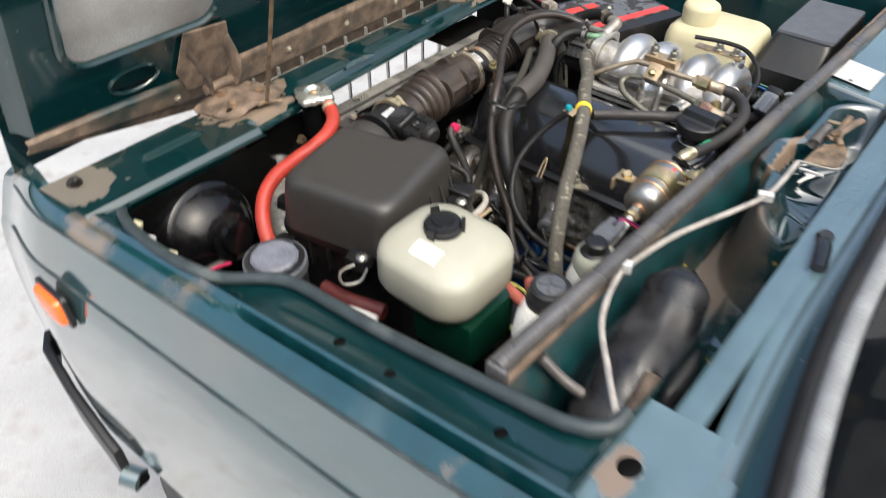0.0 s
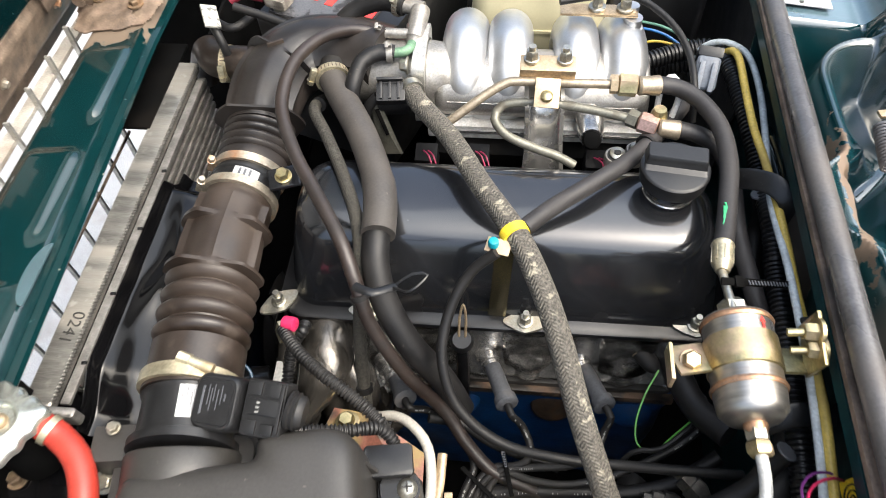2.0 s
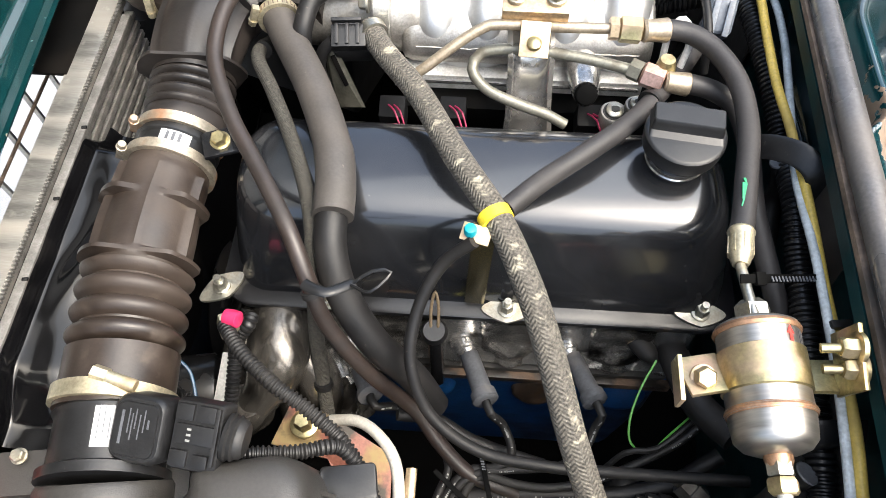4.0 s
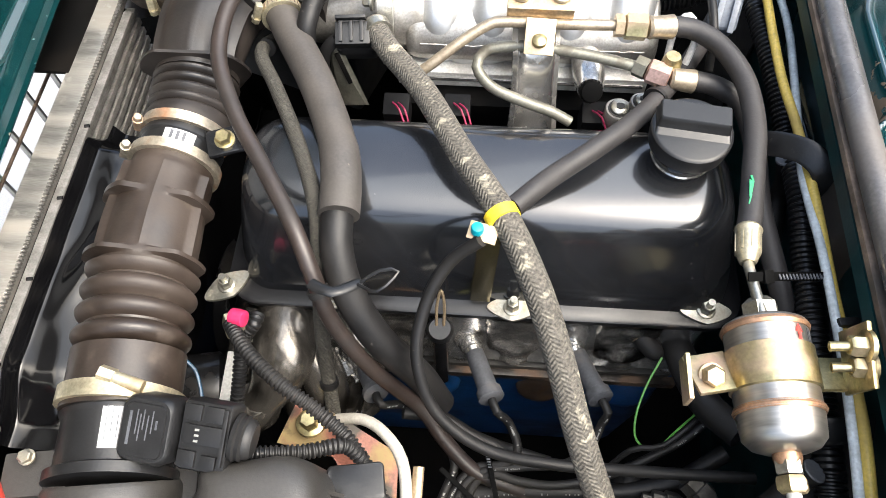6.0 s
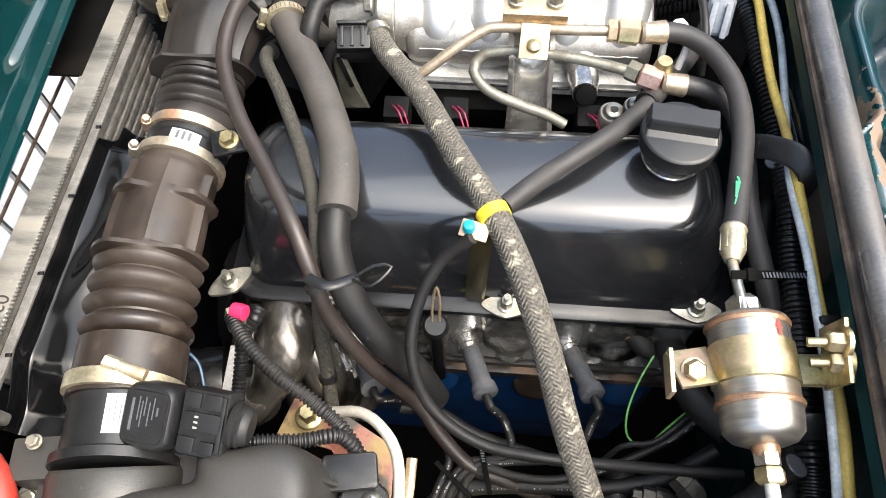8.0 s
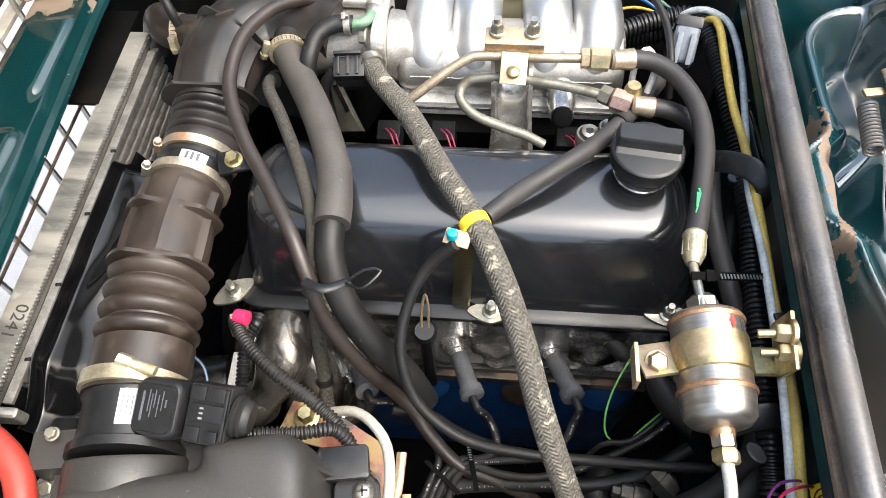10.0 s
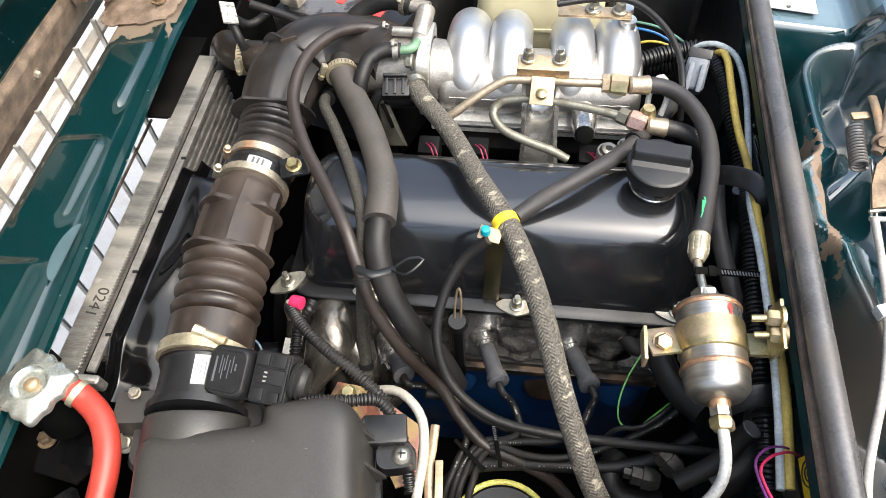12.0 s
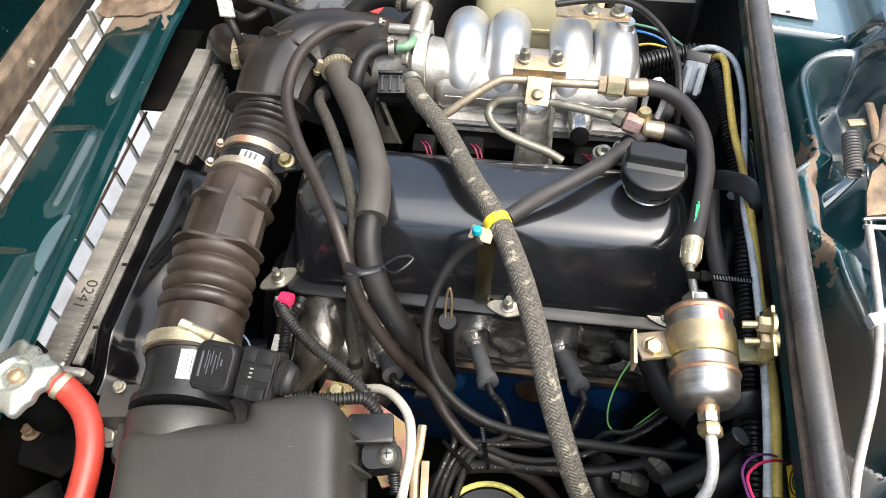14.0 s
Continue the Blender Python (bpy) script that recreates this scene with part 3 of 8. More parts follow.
# near fender: a pressed sheet with a gutter, a shoulder and a crease
PROFILE = [(-0.566, -0.002), (-0.570, -0.004), (-0.5745, -0.026), (-0.5795, -0.026), (-0.582, -0.006), (-0.590, -0.008), (-0.600, -0.014), (-0.605, -0.022), (-0.612, -0.036),
           (-0.622, -0.060), (-0.627, -0.072), (-0.629, -0.078), (-0.634, -0.084), (-0.642, -0.120), (-0.648, -0.180), (-0.652, -0.26), (-0.652, -0.36), (-0.648, -0.44)]


def fender_station(x):
    g = step01(x, -0.06, 0.01)
    bend = 0.035 * step01(-x, 0.42, 0.66)

    def f(p):
        y, dz = p
        k = PROFILE.index(p)
        if k in (2, 3):
            dz = dz * g - 0.006 * (1 - g)
        return V((x, y + bend + (0.004 if x > 0.3 else 0) * 0, line_z(x) + dz - 0.02 * step01(-x, 0.5, 0.66)))
    return f


stations = [fender_station(-0.66 + 1.5 * i / 75) for i in range(76)]
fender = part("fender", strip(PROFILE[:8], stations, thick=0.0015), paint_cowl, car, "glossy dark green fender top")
part("fender_side", strip(PROFILE[7:], stations, thick=0.0015), paint_outer, fender, "dusty grey-green fender side with snow reflection in its paint")

# flange between bay seal and gutter
run = seal_run(-0.008)
bm = bmesh.new()
rows = []
for p in run:
    if p.y < -0.45 or p.x > 0.3:
        o = V((p.x, -0.566, line_z(p.x) - 0.002))
        rows.append([bm.verts.new(p.lerp(o, f) - V((0, 0, 0.006 * math.sin(math.pi * f)))) for f in (0, 0.15, 0.4, 0.7, 0.9, 1)])
for a, b in zip(rows, rows[1:]):
    for k in range(5):
        bm.faces.new((a[k], a[k + 1], b[k + 1], b[k]))
part("fender_flange", bm, paint, car, "dark green inner fender flange, wet and dusty")
for x, y in ((0.10, -0.546), (0.17, -0.550), (0.29, -0.546)):
    part("plug_hole", turned((x, y, line_z(x) - 0.012), (x, y, line_z(x) - 0.0075), [(0, 0.006), (0.7, 0.006), (1, 0.004)], 14), dark_void, car)

# inner wing under the seal, and the seal
bm = bmesh.new()
rows = [[bm.verts.new((p.x, p.y + 0.004, p.z - d)) for d in (0.004, 0.05, 0.15, 0.3, 0.42)] for p in run[6:]]
for a, b in zip(rows, rows[1:]):
    for k in range(4):
        bm.faces.new((a[k], a[k + 1], b[k + 1], b[k]))
bmesh.ops.solidify(bm, geom=bm.faces[:], thickness=-0.0015)
part("inner_wing", bm, paint, car, "dark green inner wing of the engine bay")
part("bay_seal", sweep(bmesh.new(), [p for p in seal_run(0.000)[22:] if not (p.x > 0.34 and p.y > -0.470)], 0.0068, 10), seal_rubber, car, "dark rubber seal round the engine bay")

# far side: wing, flange and fender
bm = strip([(0.720, -0.40), (0.720, -0.02), (0.725, 0.0), (0.745, 0.0), (0.750, -0.012), (0.80, -0.014), (0.83, -0.05), (0.85, -0.10), (0.86, -0.3), (0.85, -0.44)],
           [(lambda x: (lambda p: V((x, p[0], line_z(x) + p[1]))))(-0.62 + 1.4 * i / 20) for i in range(21)], thick=0.0015)
part("fender", bm, paint_dusty, car, "dusty green far fender")

# front panel with raised pressings
PRESSING = [(0.225, 0.062), (0.065, 0.062), (-0.10, 0.062), (-0.40, 0.055), (0.40, 0.062), (0.56, 0.062)]


def panel_z(x, y):
    z = line_z(x)
    for cy, h in PRESSING:
        ax = abs(x + 0.447) - 0.034
        ay = abs(y - cy) - h
        r = 0.015
        d = math.hypot(max(ax + r, 0), max(ay + r, 0)) + min(max(ax, ay) + r, 0) - r
        z += 0.0075 * (1 - step01(d, -0.012, 0.004))
    z -= 0.014 * (1 - step01(x, -0.504, -0.484)) + (0.014 * step01(x, -0.409, -0.400) if y > -0.29 else 0.010 * step01(x, -0.352, -0.342))
    return z


def edge_shift(y):
    """Skews the rear edge of the cross panel to fit the camera's view."""
    return 0.055 * (0.09 - min(y, 0.30))


bm = grid_sheet(-0.497, -0.3985, -0.29, 0.74, 40, 200, panel_z)
for v in bm.verts:
    v.co.x += edge_shift(v.co.y) * step01(v.co.x, -0.428, -0.4005)
front_panel = part("front_panel", bm, panel_paint, car, "glossy dark green front cross panel with raised pressings")
bm = grid_sheet(-0.53, -0.338, -0.575, -0.288, 60, 80, panel_z, keep=lambda x, y: x > -0.490 - 0.03 * step01(-y, 0.50, 0.56))
part("front_panel", bm, panel_paint, car, "dusty dark green corner of the front panel")
part("panel_lip", strip([(-0.400, -0.0175), (-0.3935, -0.0195), (-0.3915, -0.0235), (-0.3935, -0.0275), (-0.402, -0.031)], [(lambda y: (lambda p: V((p[0] + edge_shift(y), y, line_z(-0.36) + p[1]))))(-0.29 + 1.03 * i / 24) for i in range(25)], thick=0.0015), paint, car)
# Wall coloured near-black for the shade behind the headlamp.
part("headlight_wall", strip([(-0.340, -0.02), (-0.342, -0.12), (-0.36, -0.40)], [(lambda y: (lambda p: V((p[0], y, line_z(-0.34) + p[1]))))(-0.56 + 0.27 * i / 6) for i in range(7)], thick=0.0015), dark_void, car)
# Slightly raised plate in the paler paint stands in for a hollow.
hollow = [(-0.3945 - 0.0155 * math.sin(a), -0.030 + 0.034 * math.cos(a)) for a in [math.pi * k / 20 for k in range(21)]]
part("hollow_plate", loft([[(x, y, line_z(x) + dz) for x, y in hollow] for dz in (-0.0005, 0.0014)]), paint_sky_toned, car, "half-round raised plate standing in for a paler hollow")
# Added black plate hides bright ground where only dark clutter shows.
part("dark_gap_plate", box((0.060, 0.150, 0.004), (-0.425, 0.288, 0.845), bevel=0.001), dark_void, car, "black plate standing in for dark clutter beside the radiator")
bm = turned((-0.463, -0.536, 0.885), (-0.426, -0.544, 0.918), [(0, 0.012), (0.4, 0.011), (0.9, 0.004), (1, 0.002)], 14)
part("hood_buffer", bm, rubber, car, "black rubber hood buffer")

# front grille: upright slats in a frame
clean_grille = mat("pale_grille_plastic", (0.42, 0.40, 0.36), 0.5, 0.0, 0.12, 40, stain=(0.24, 0.19, 0.14), stain_scale=14, stain_low=0.5, stain_high=0.7)
grille = part("grille", beam((-0.556, -0.235, 0.842), (-0.556, 0.72, 0.842), 0.016, 0.006), clean_grille, car, "pale front grille with upright slats")
part("rail", beam((-0.545, -0.24, 0.56), (-0.545, 0.72, 0.56), 0.018, 0.016), black_plastic, grille)
part("rail", beam((-0.545, -0.24, 0.715), (-0.545, 0.72, 0.715), 0.006, 0.006), black_plastic, grille)
part("rail", beam((-0.466, -0.235, 0.780), (-0.466, 0.270, 0.780), 0.003, 0.003), dust_metal, grille)
slat = part("slat", beam((-0.545, -0.212, 0.56), (-0.545, -0.212, 0.872), 0.004, 0.007, up=(1, 0, 0)), alu_dull, grille)
for i in range(1, 17):
    s = new("slat", slat.data)
    s.parent, s.location = grille, (0, 0.057 * i, 0)
bm = loft([[V((x, y, z + b)) + V((0.0, -a, 0.0)) for a, b in round_rect(0.016, h, 0.005)] for x, y, z, h in ((-0.64, -0.618, 0.505, 0.050), (-0.60, -0.640, 0.500, 0.066), (-0.50, -0.655, 0.470, 0.085), (-0.40, -0.662, 0.435, 0.085), (-0.37, -0.663, 0.425, 0.080))])
bumper = part("bumper", bm, black_plastic, car, "dark plastic bumper end")
part("cross_member", tube([(-0.635, -0.60, 0.47), (-0.66, -0.40, 0.43), (-0.67, 0.1, 0.41), (-0.66, 0.6, 0.41)], 0.024, 12, 0.03, flat=1.2), black_plastic, bumper)
part("mount", rod((-0.372, -0.668, 0.400), (-0.345, -0.655, 0.395), 0.020, sides=18), paint_outer, bumper)
part("mount_bore", rod((-0.3445, -0.655, 0.395), (-0.3425, -0.655, 0.395), 0.014, sides=18), dark_void, bumper)
MK = V((-0.355, -0.655, 0.809))
bm = loft([[(MK.x + a, -0.6475 - d, MK.z + b) for a, b in round_rect(0.062 * k, 0.044 * k, 0.008)] for d, k in ((0.0, 1.0), (0.008, 1.0), (0.014, 0.9), (0.016, 0.7))])
marker = part("side_marker", bm, orange_lens, car, "orange side marker lens on the fender")
bm = loft([[(MK.x + a, -0.646 - d, MK.z + b) for a, b in round_rect(0.074 * k, 0.056 * k, 0.01)] for d, k in ((0.0, 1.0), (0.006, 1.0), (0.007, 0.96))])
part("base", bm, black_plastic, marker)

# fire wall, with the dusty lip and the cross bar
bm = strip([(0.2445, -0.0185), (0.2445, -0.030), (0.266, -0.042), (0.273, -0.060), (0.275, -0.46)], [(lambda y: (lambda p: V((p[0] + 0.0008 + 0.0242 * (y + 0.5), y, 0.997 - 0.0083 * (y + 0.5) + p[1] * 1.0))))(-0.51 + 1.22 * i / 20) for i in range(21)], thick=0.0015)
part("fire_wall", bm, grimy_green, car, "dark green fire wall with dusty upper edge")
part("wall_lip", beam((0.2510, -0.50, 0.9835), (0.2795, 0.70, 0.9735), 0.0140, 0.006), dust_metal, car)
# Added black sheet: the far fire wall's darkness is put into its colour.
part("dark_wall_sheet", strip([(0.2660, 0.950), (0.2720, 0.930), (0.2740, 0.55)], [(lambda y: (lambda p: V((p[0] + 0.0242 * (y + 0.5) - 0.003, y, p[1]))))(0.31 + 0.38 * i / 10) for i in range(11)], thick=0.002), mat("shade_black_sheet", (0.006, 0.006, 0.0065), 0.8, 0.0, 0.3, 120, bump=0.3), car, "black sheet added to darken the far fire wall")
cross_bar = thing("cross_bar", "grey dusty steel tube across the engine bay", "strut bar")
bar_steel = mat("dusty_grey_tube", (0.135, 0.130, 0.128), 0.26, 0.5, 0.12, 30, stain=(0.15, 0.135, 0.122), stain_scale=9, stain_low=0.50, stain_high=0.75, bump=0.05)
part("tube", tube([(0.2515, -0.503, 1.0105), (0.2690, 0.1, 0.9885), (0.2870, 0.71, 0.9685)], 0.0098, 28, 0.05), bar_steel, cross_bar)
part("end_plate", box((0.022, 0.006, 0.022), (0.2545, -0.505, 1.006), bevel=0.003), bar_steel, cross_bar)

# cowl: shelf, pressed well, trough at the near end
def cowl_z(x, y):
    shelf = step01(y, 0.255, 0.285)
    z = 0.880 + 0.012 * math.sin(y * 14) * (1 - shelf)
    z += (0.968 - 0.10 * (x - 0.31) - z) * shelf
    ax = max(0.306 + 0.02 * step01(-y, 0.0, 0.13) - 0.026 * step01(y, -0.005, 0.025) * (1 - step01(y, 0.075, 0.11)) - x, x - 0.50)
    ay = abs(y - 0.064) - 0.190 - 0.10 * (x - 0.31)
    r = 0.055
    d = math.hypot(max(ax + r, 0), max(ay + r, 0)) + min(max(ax, ay) + r, 0) - r
    inside = 1 - step01(d, -0.004, 0.022)
    dish = 0.966 - 0.050 * (1 - step01(d, -0.040, -0.008)) + 0.026 * math.exp(-((y - 0.11 - (x - 0.36) * 0.9) / 0.035) ** 2) + 0.02 * math.exp(-((y + 0.03 + (x - 0.36) * 0.5) / 0.03) ** 2)
    dish = min(dish, 0.968) + 0.004 * math.exp(-((d + 0.002) / 0.010) ** 2)
    z += (dish - z) * inside
    z += (0.998 - z) * step01(x, 0.366, 0.394)
    z -= 0.03 * step01(-y, 0.20, 0.30) * (1 - step01(x, 0.335, 0.375))
    return z


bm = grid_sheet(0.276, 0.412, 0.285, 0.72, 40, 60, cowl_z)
part("cowl_shelf", bm, paint_sky_toned, car, "green cowl shelf paled by sky reflection in its paint")
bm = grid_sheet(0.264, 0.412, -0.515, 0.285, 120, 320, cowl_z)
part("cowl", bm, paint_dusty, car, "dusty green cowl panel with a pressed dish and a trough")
part("cowl_edge", strip([(0.386, 0.9995), (0.390, 1.002), (0.411, 1.0035), (0.413, 1.001)], [(lambda y: (lambda p: V((p[0], y, p[1]))))(-0.515 + 0.8 * i / 20) for i in range(21)], thick=0.0015), paint_sky_toned, car, "glossy rear edge of the cowl, paled by sky reflection")


def wheel(y, out):
    w = part("wheel", turned((-0.03, y - 0.09, 0.335), (-0.03, y + 0.09, 0.335), [(0, 0.20), (0.04, 0.29), (0.15, 0.328), (0.3, 0.335), (0.7, 0.335), (0.85, 0.328), (0.96, 0.29), (1, 0.20)], 48), rubber, car, "black tyre on a steel rim")
    part("rim", turned((-0.03, y + out * 0.02, 0.335), (-0.03, y + out * 0.093, 0.335), [(0, 0.10), (0.5, 0.18), (0.9, 0.205), (1, 0.20)], 40), alu_dull, w)


wheel(-0.555, -1)
wheel(0.755, 1)
part("axle", beam((-0.03, -0.46, 0.335), (-0.03, 0.66, 0.335), 0.05, 0.05), dark_void, car)

# Same sky reflection in the base colour; only the patch is rusty dirt.
corner_paint = add_patch(mat("corner_sky_toned_paint", (0.085, 0.135, 0.155), 0.10, 0.0, 0.08, 18, fine=0.04, stain=(0.02, 0.065, 0.07), stain_scale=6, stain_low=0.5, stain_high=0.7, bump=0.03, coat=1.0, coat_ior=1.9, spec=0.9, stain_rough=0.15), (0.15, 0.11, 0.085), (0.382, -0.522), (0.014, 0.026), 0.8, 1.8, 50, 0.15)
# corner sheet between flange, cowl and fender
part("drain_plug", turned((0.386, -0.514, 1.006), (0.386, -0.514, 1.012), [(0, 0.010), (0.6, 0.010), (1, 0.006)], 16), dark_void, car)
part("cowl_corner", grid_sheet(0.366, 0.440, -0.566, -0.44, 14, 16, lambda x, y: 1.009 + 0.04 * (x - 0.366) - 0.006 * step01(y, -0.52, -0.45)), corner_paint, car, "glossy scuttle corner with a rusty drain, paled by sky reflection")
part("cowl_corner", grid_sheet(0.425, 0.60, -0.566, -0.470, 20, 10, lambda x, y: 1.008 + 0.04 * (x - 0.366) - 0.010 * step01(y, -0.53, -0.48)), paint_sky_toned, car, "glossy scuttle corner paled by sky reflection")

for yy, dz, rr in ((-0.6035, -0.0185, 0.0022), (-0.6315, -0.0795, 0.0016)):
    part("crease_line", sweep(bmesh.new(), [V((-0.60 + 1.3 * i / 40, yy + 0.035 * step01(0.60 - 1.3 * i / 40, 0.42, 0.66), line_z(-0.60 + 1.3 * i / 40) + dz - 0.02 * step01(0.60 - 1.3 * i / 40, 0.5, 0.66))) for i in range(41)], rr, 8), seal_rubber, car)
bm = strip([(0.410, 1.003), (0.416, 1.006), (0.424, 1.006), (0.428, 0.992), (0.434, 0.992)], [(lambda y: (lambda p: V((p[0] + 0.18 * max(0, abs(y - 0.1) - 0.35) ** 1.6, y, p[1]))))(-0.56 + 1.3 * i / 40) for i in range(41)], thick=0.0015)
part("scuttle", bm, paint_sky_toned, car, "glossy scuttle in front of the windscreen, paled by sky reflection")
bm = strip([(0.434, 0.992), (0.440, 1.008), (0.458, 1.016)], [(lambda y: (lambda p: V((p[0] + 0.18 * max(0, abs(y - 0.1) - 0.35) ** 1.6, y, p[1]))))(-0.56 + 1.3 * i / 40) for i in range(41)], thick=0.0015)
part("scuttle_step", bm, paint, car, "dark green step below the windscreen")


def screen(v, y):
    """The windscreen surface, v metres up the glass."""
    bow = 0.18 * max(0, abs(y - 0.1) - 0.35) ** 1.6 + 0.05 * (abs(y - 0.1)) ** 2
    return V((0.458 + bow + 0.62 * v, y, 1.022 + 0.78 * v))


windscreen = thing("windscreen", "dark windscreen glass in a pale rubber surround", "windscreen")
bm = bmesh.new()
vs = [[bm.verts.new(screen(0.02 + 0.5 * j / 10, -0.52 + 1.22 * i / 30)) for j in range(11)] for i in range(31)]
for a, b in zip(vs, vs[1:]):
    for k in range(10):
        bm.faces.new((a[k], a[k + 1], b[k + 1], b[k]))
bmesh.ops.solidify(bm, geom=bm.faces[:], thickness=0.005)
part("glass", bm, glass_dark, windscreen)
low = [screen(0.006, -0.53 + 1.24 * i / 30) for i in range(31)]
part("surround", sweep(bmesh.new(), [screen(0.5 - 0.48 * i / 8, -0.535) for i in range(8)] + low, 0.010, 10, up=(0, 0, 1)), mat("weathered_surround", (0.26, 0.265, 0.27), 0.5, 0.2, 0.12, 30), windscreen, "pale weathered rubber surround")
part("lower_seal", sweep(bmesh.new(), [p + V((-0.014, 0, -0.004)) for p in low], 0.009, 10, up=(0, 0, 1)), rubber, windscreen)

# added near-black bay floor and back wall, standing in for deep shade
part("dark_bay_floor", box((0.90, 1.36, 0.004), (0.09, 0.12, 0.42), bevel=0), dark_void, car)
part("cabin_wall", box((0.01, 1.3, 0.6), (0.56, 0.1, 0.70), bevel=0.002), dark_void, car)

# ---- hood, propped open over the front ----
HOOD = Matrix.Translation((-0.578, 0, 0.850)) @ Matrix(((math.cos(radians(72)), 0, -math.sin(radians(72)), 0), (0, 1, 0, 0), (math.sin(radians(72)), 0, math.cos(radians(72)), 0), (0, 0, 0, 1)))
bm = grid_sheet(-0.02, 0.84, -0.56, 0.76, 8, 24, lambda x, y: 0.045 + 0.02 * (1 - ((y - 0.1) / 0.66) ** 2), 0.0015)
bmesh.ops.transform(bm, matrix=HOOD, verts=bm.verts)
hood = part("hood", bm, paint, car, "open dark green hood")
bm = grid_sheet(0.06, 0.80, -0.53, 0.73, 8, 24, lambda x, y: 0.038 + 0.02 * (1 - ((y - 0.1) / 0.66) ** 2), 0.0015)
bmesh.ops.transform(bm, matrix=HOOD, verts=bm.verts)
part("inner_skin", bm, liner, hood, "bare pale inner skin")
OPEN = [(0.175, 0.60, -0.470, -0.215), (0.175, 0.60, -0.148, 0.345), (0.175, 0.60, 0.412, 0.665)]


def frame_keep(x, y):
    if ((y + 0.368) / 0.040) ** 2 + ((x - 0.115) / 0.020) ** 2 < 1 or ((y - 0.568) / 0.040) ** 2 + ((x - 0.115) / 0.020) ** 2 < 1 or ((y - 0.14) / 0.045) ** 2 + ((x - 0.10) / 0.018) ** 2 < 1:
        return False
    return not any(a < x < b and c < y < d and math.hypot(max(a + 0.04 - x, 0, x - b + 0.04), max(c + 0.04 - y, 0, y - d + 0.04)) < 0.04 for a, b, c, d in OPEN)


bm = grid_sheet(0.078, 0.83, -0.552, 0.752, 110, 190, lambda x, y: 0.006 * math.sin(y * 9) * 0.3 + 0.030 * step01(abs(y - 0.1), 0.63, 0.652), 0.0015, frame_keep)
bmesh.ops.transform(bm, matrix=HOOD, verts=bm.verts)
part("inner_frame", bm, paint, hood, "dark green pressed inner frame")
bm = grid_sheet(-0.022, 0.082, -0.548, 0.748, 28, 300, lambda x, y: 0.004 - 0.010 * step01(x, 0.0, 0.02) + 0.006 * step01(x, 0.07, 0.08), 0.0015)
for v in bm.verts:
    lift = 0.074 * min(1.0, max(0.0, (-v.co.y - 0.20) / 0.35))
    v.co.x = 0.082 - (0.082 - v.co.x) * (0.104 - lift) / 0.104
bmesh.ops.transform(bm, matrix=HOOD, verts=bm.verts)
flange_dirt = mat("dust_caked_green_paint", (0.17, 0.125, 0.088), 0.75, 0.0, 0.3, 45, stain=(0.006, 0.030, 0.032), stain_scale=6, stain_low=0.50, stain_high=0.66, bump=0.3, stain_rough=0.3)
add_stain_or_sheen(flange_dirt, (0.10, 0.078, 0.06), 30, 0.5, 0.7)
part("lower_flange", bm, flange_dirt, hood, "brown dust-caked lower flange over green paint")
# Dark green plates added behind the oval holes to darken them.
for cy in (-0.368, 0.568):
    bm = grid_sheet(0.085, 0.145, cy - 0.055, cy + 0.055, 6, 10, lambda x, y: 0.022, 0.0015)
    bmesh.ops.transform(bm, matrix=HOOD, verts=bm.verts)
    part("hole_backing", bm, grimy_green, hood)
for a, b, c, d in OPEN:
    pts = [(x + (a + b) / 2, y + (c + d) / 2, -0.002) for x, y in round_rect(b - a + 0.006, d - c + 0.006, 0.042, 6)]
    pts = [HOOD @ V(p) for p in pts]
    part("lip", sweep(bmesh.new(), pts + pts[:1], 0.007, 8, caps=False), paint, hood)
for cy, cx, w in ((-0.368, 0.115, 0.042), (0.568, 0.115, 0.042)):
    pts = [HOOD @ V((cx + 0.022 * math.sin(a), cy + w * math.cos(a), -0.001)) for a in [2 * math.pi * i / 24 for i in range(25)]]
    part("lip", sweep(bmesh.new(), pts, 0.003, 8, caps=False), paint, hood)
for y in (0.23, 0.09, 0.38, -0.06, -0.30):
    p = HOOD @ V((0.045, y, -0.006))
    q = HOOD @ V((0.045, y, -0.013))
    part("screw", hexhead(p, q, 0.005), brass_fit, hood)


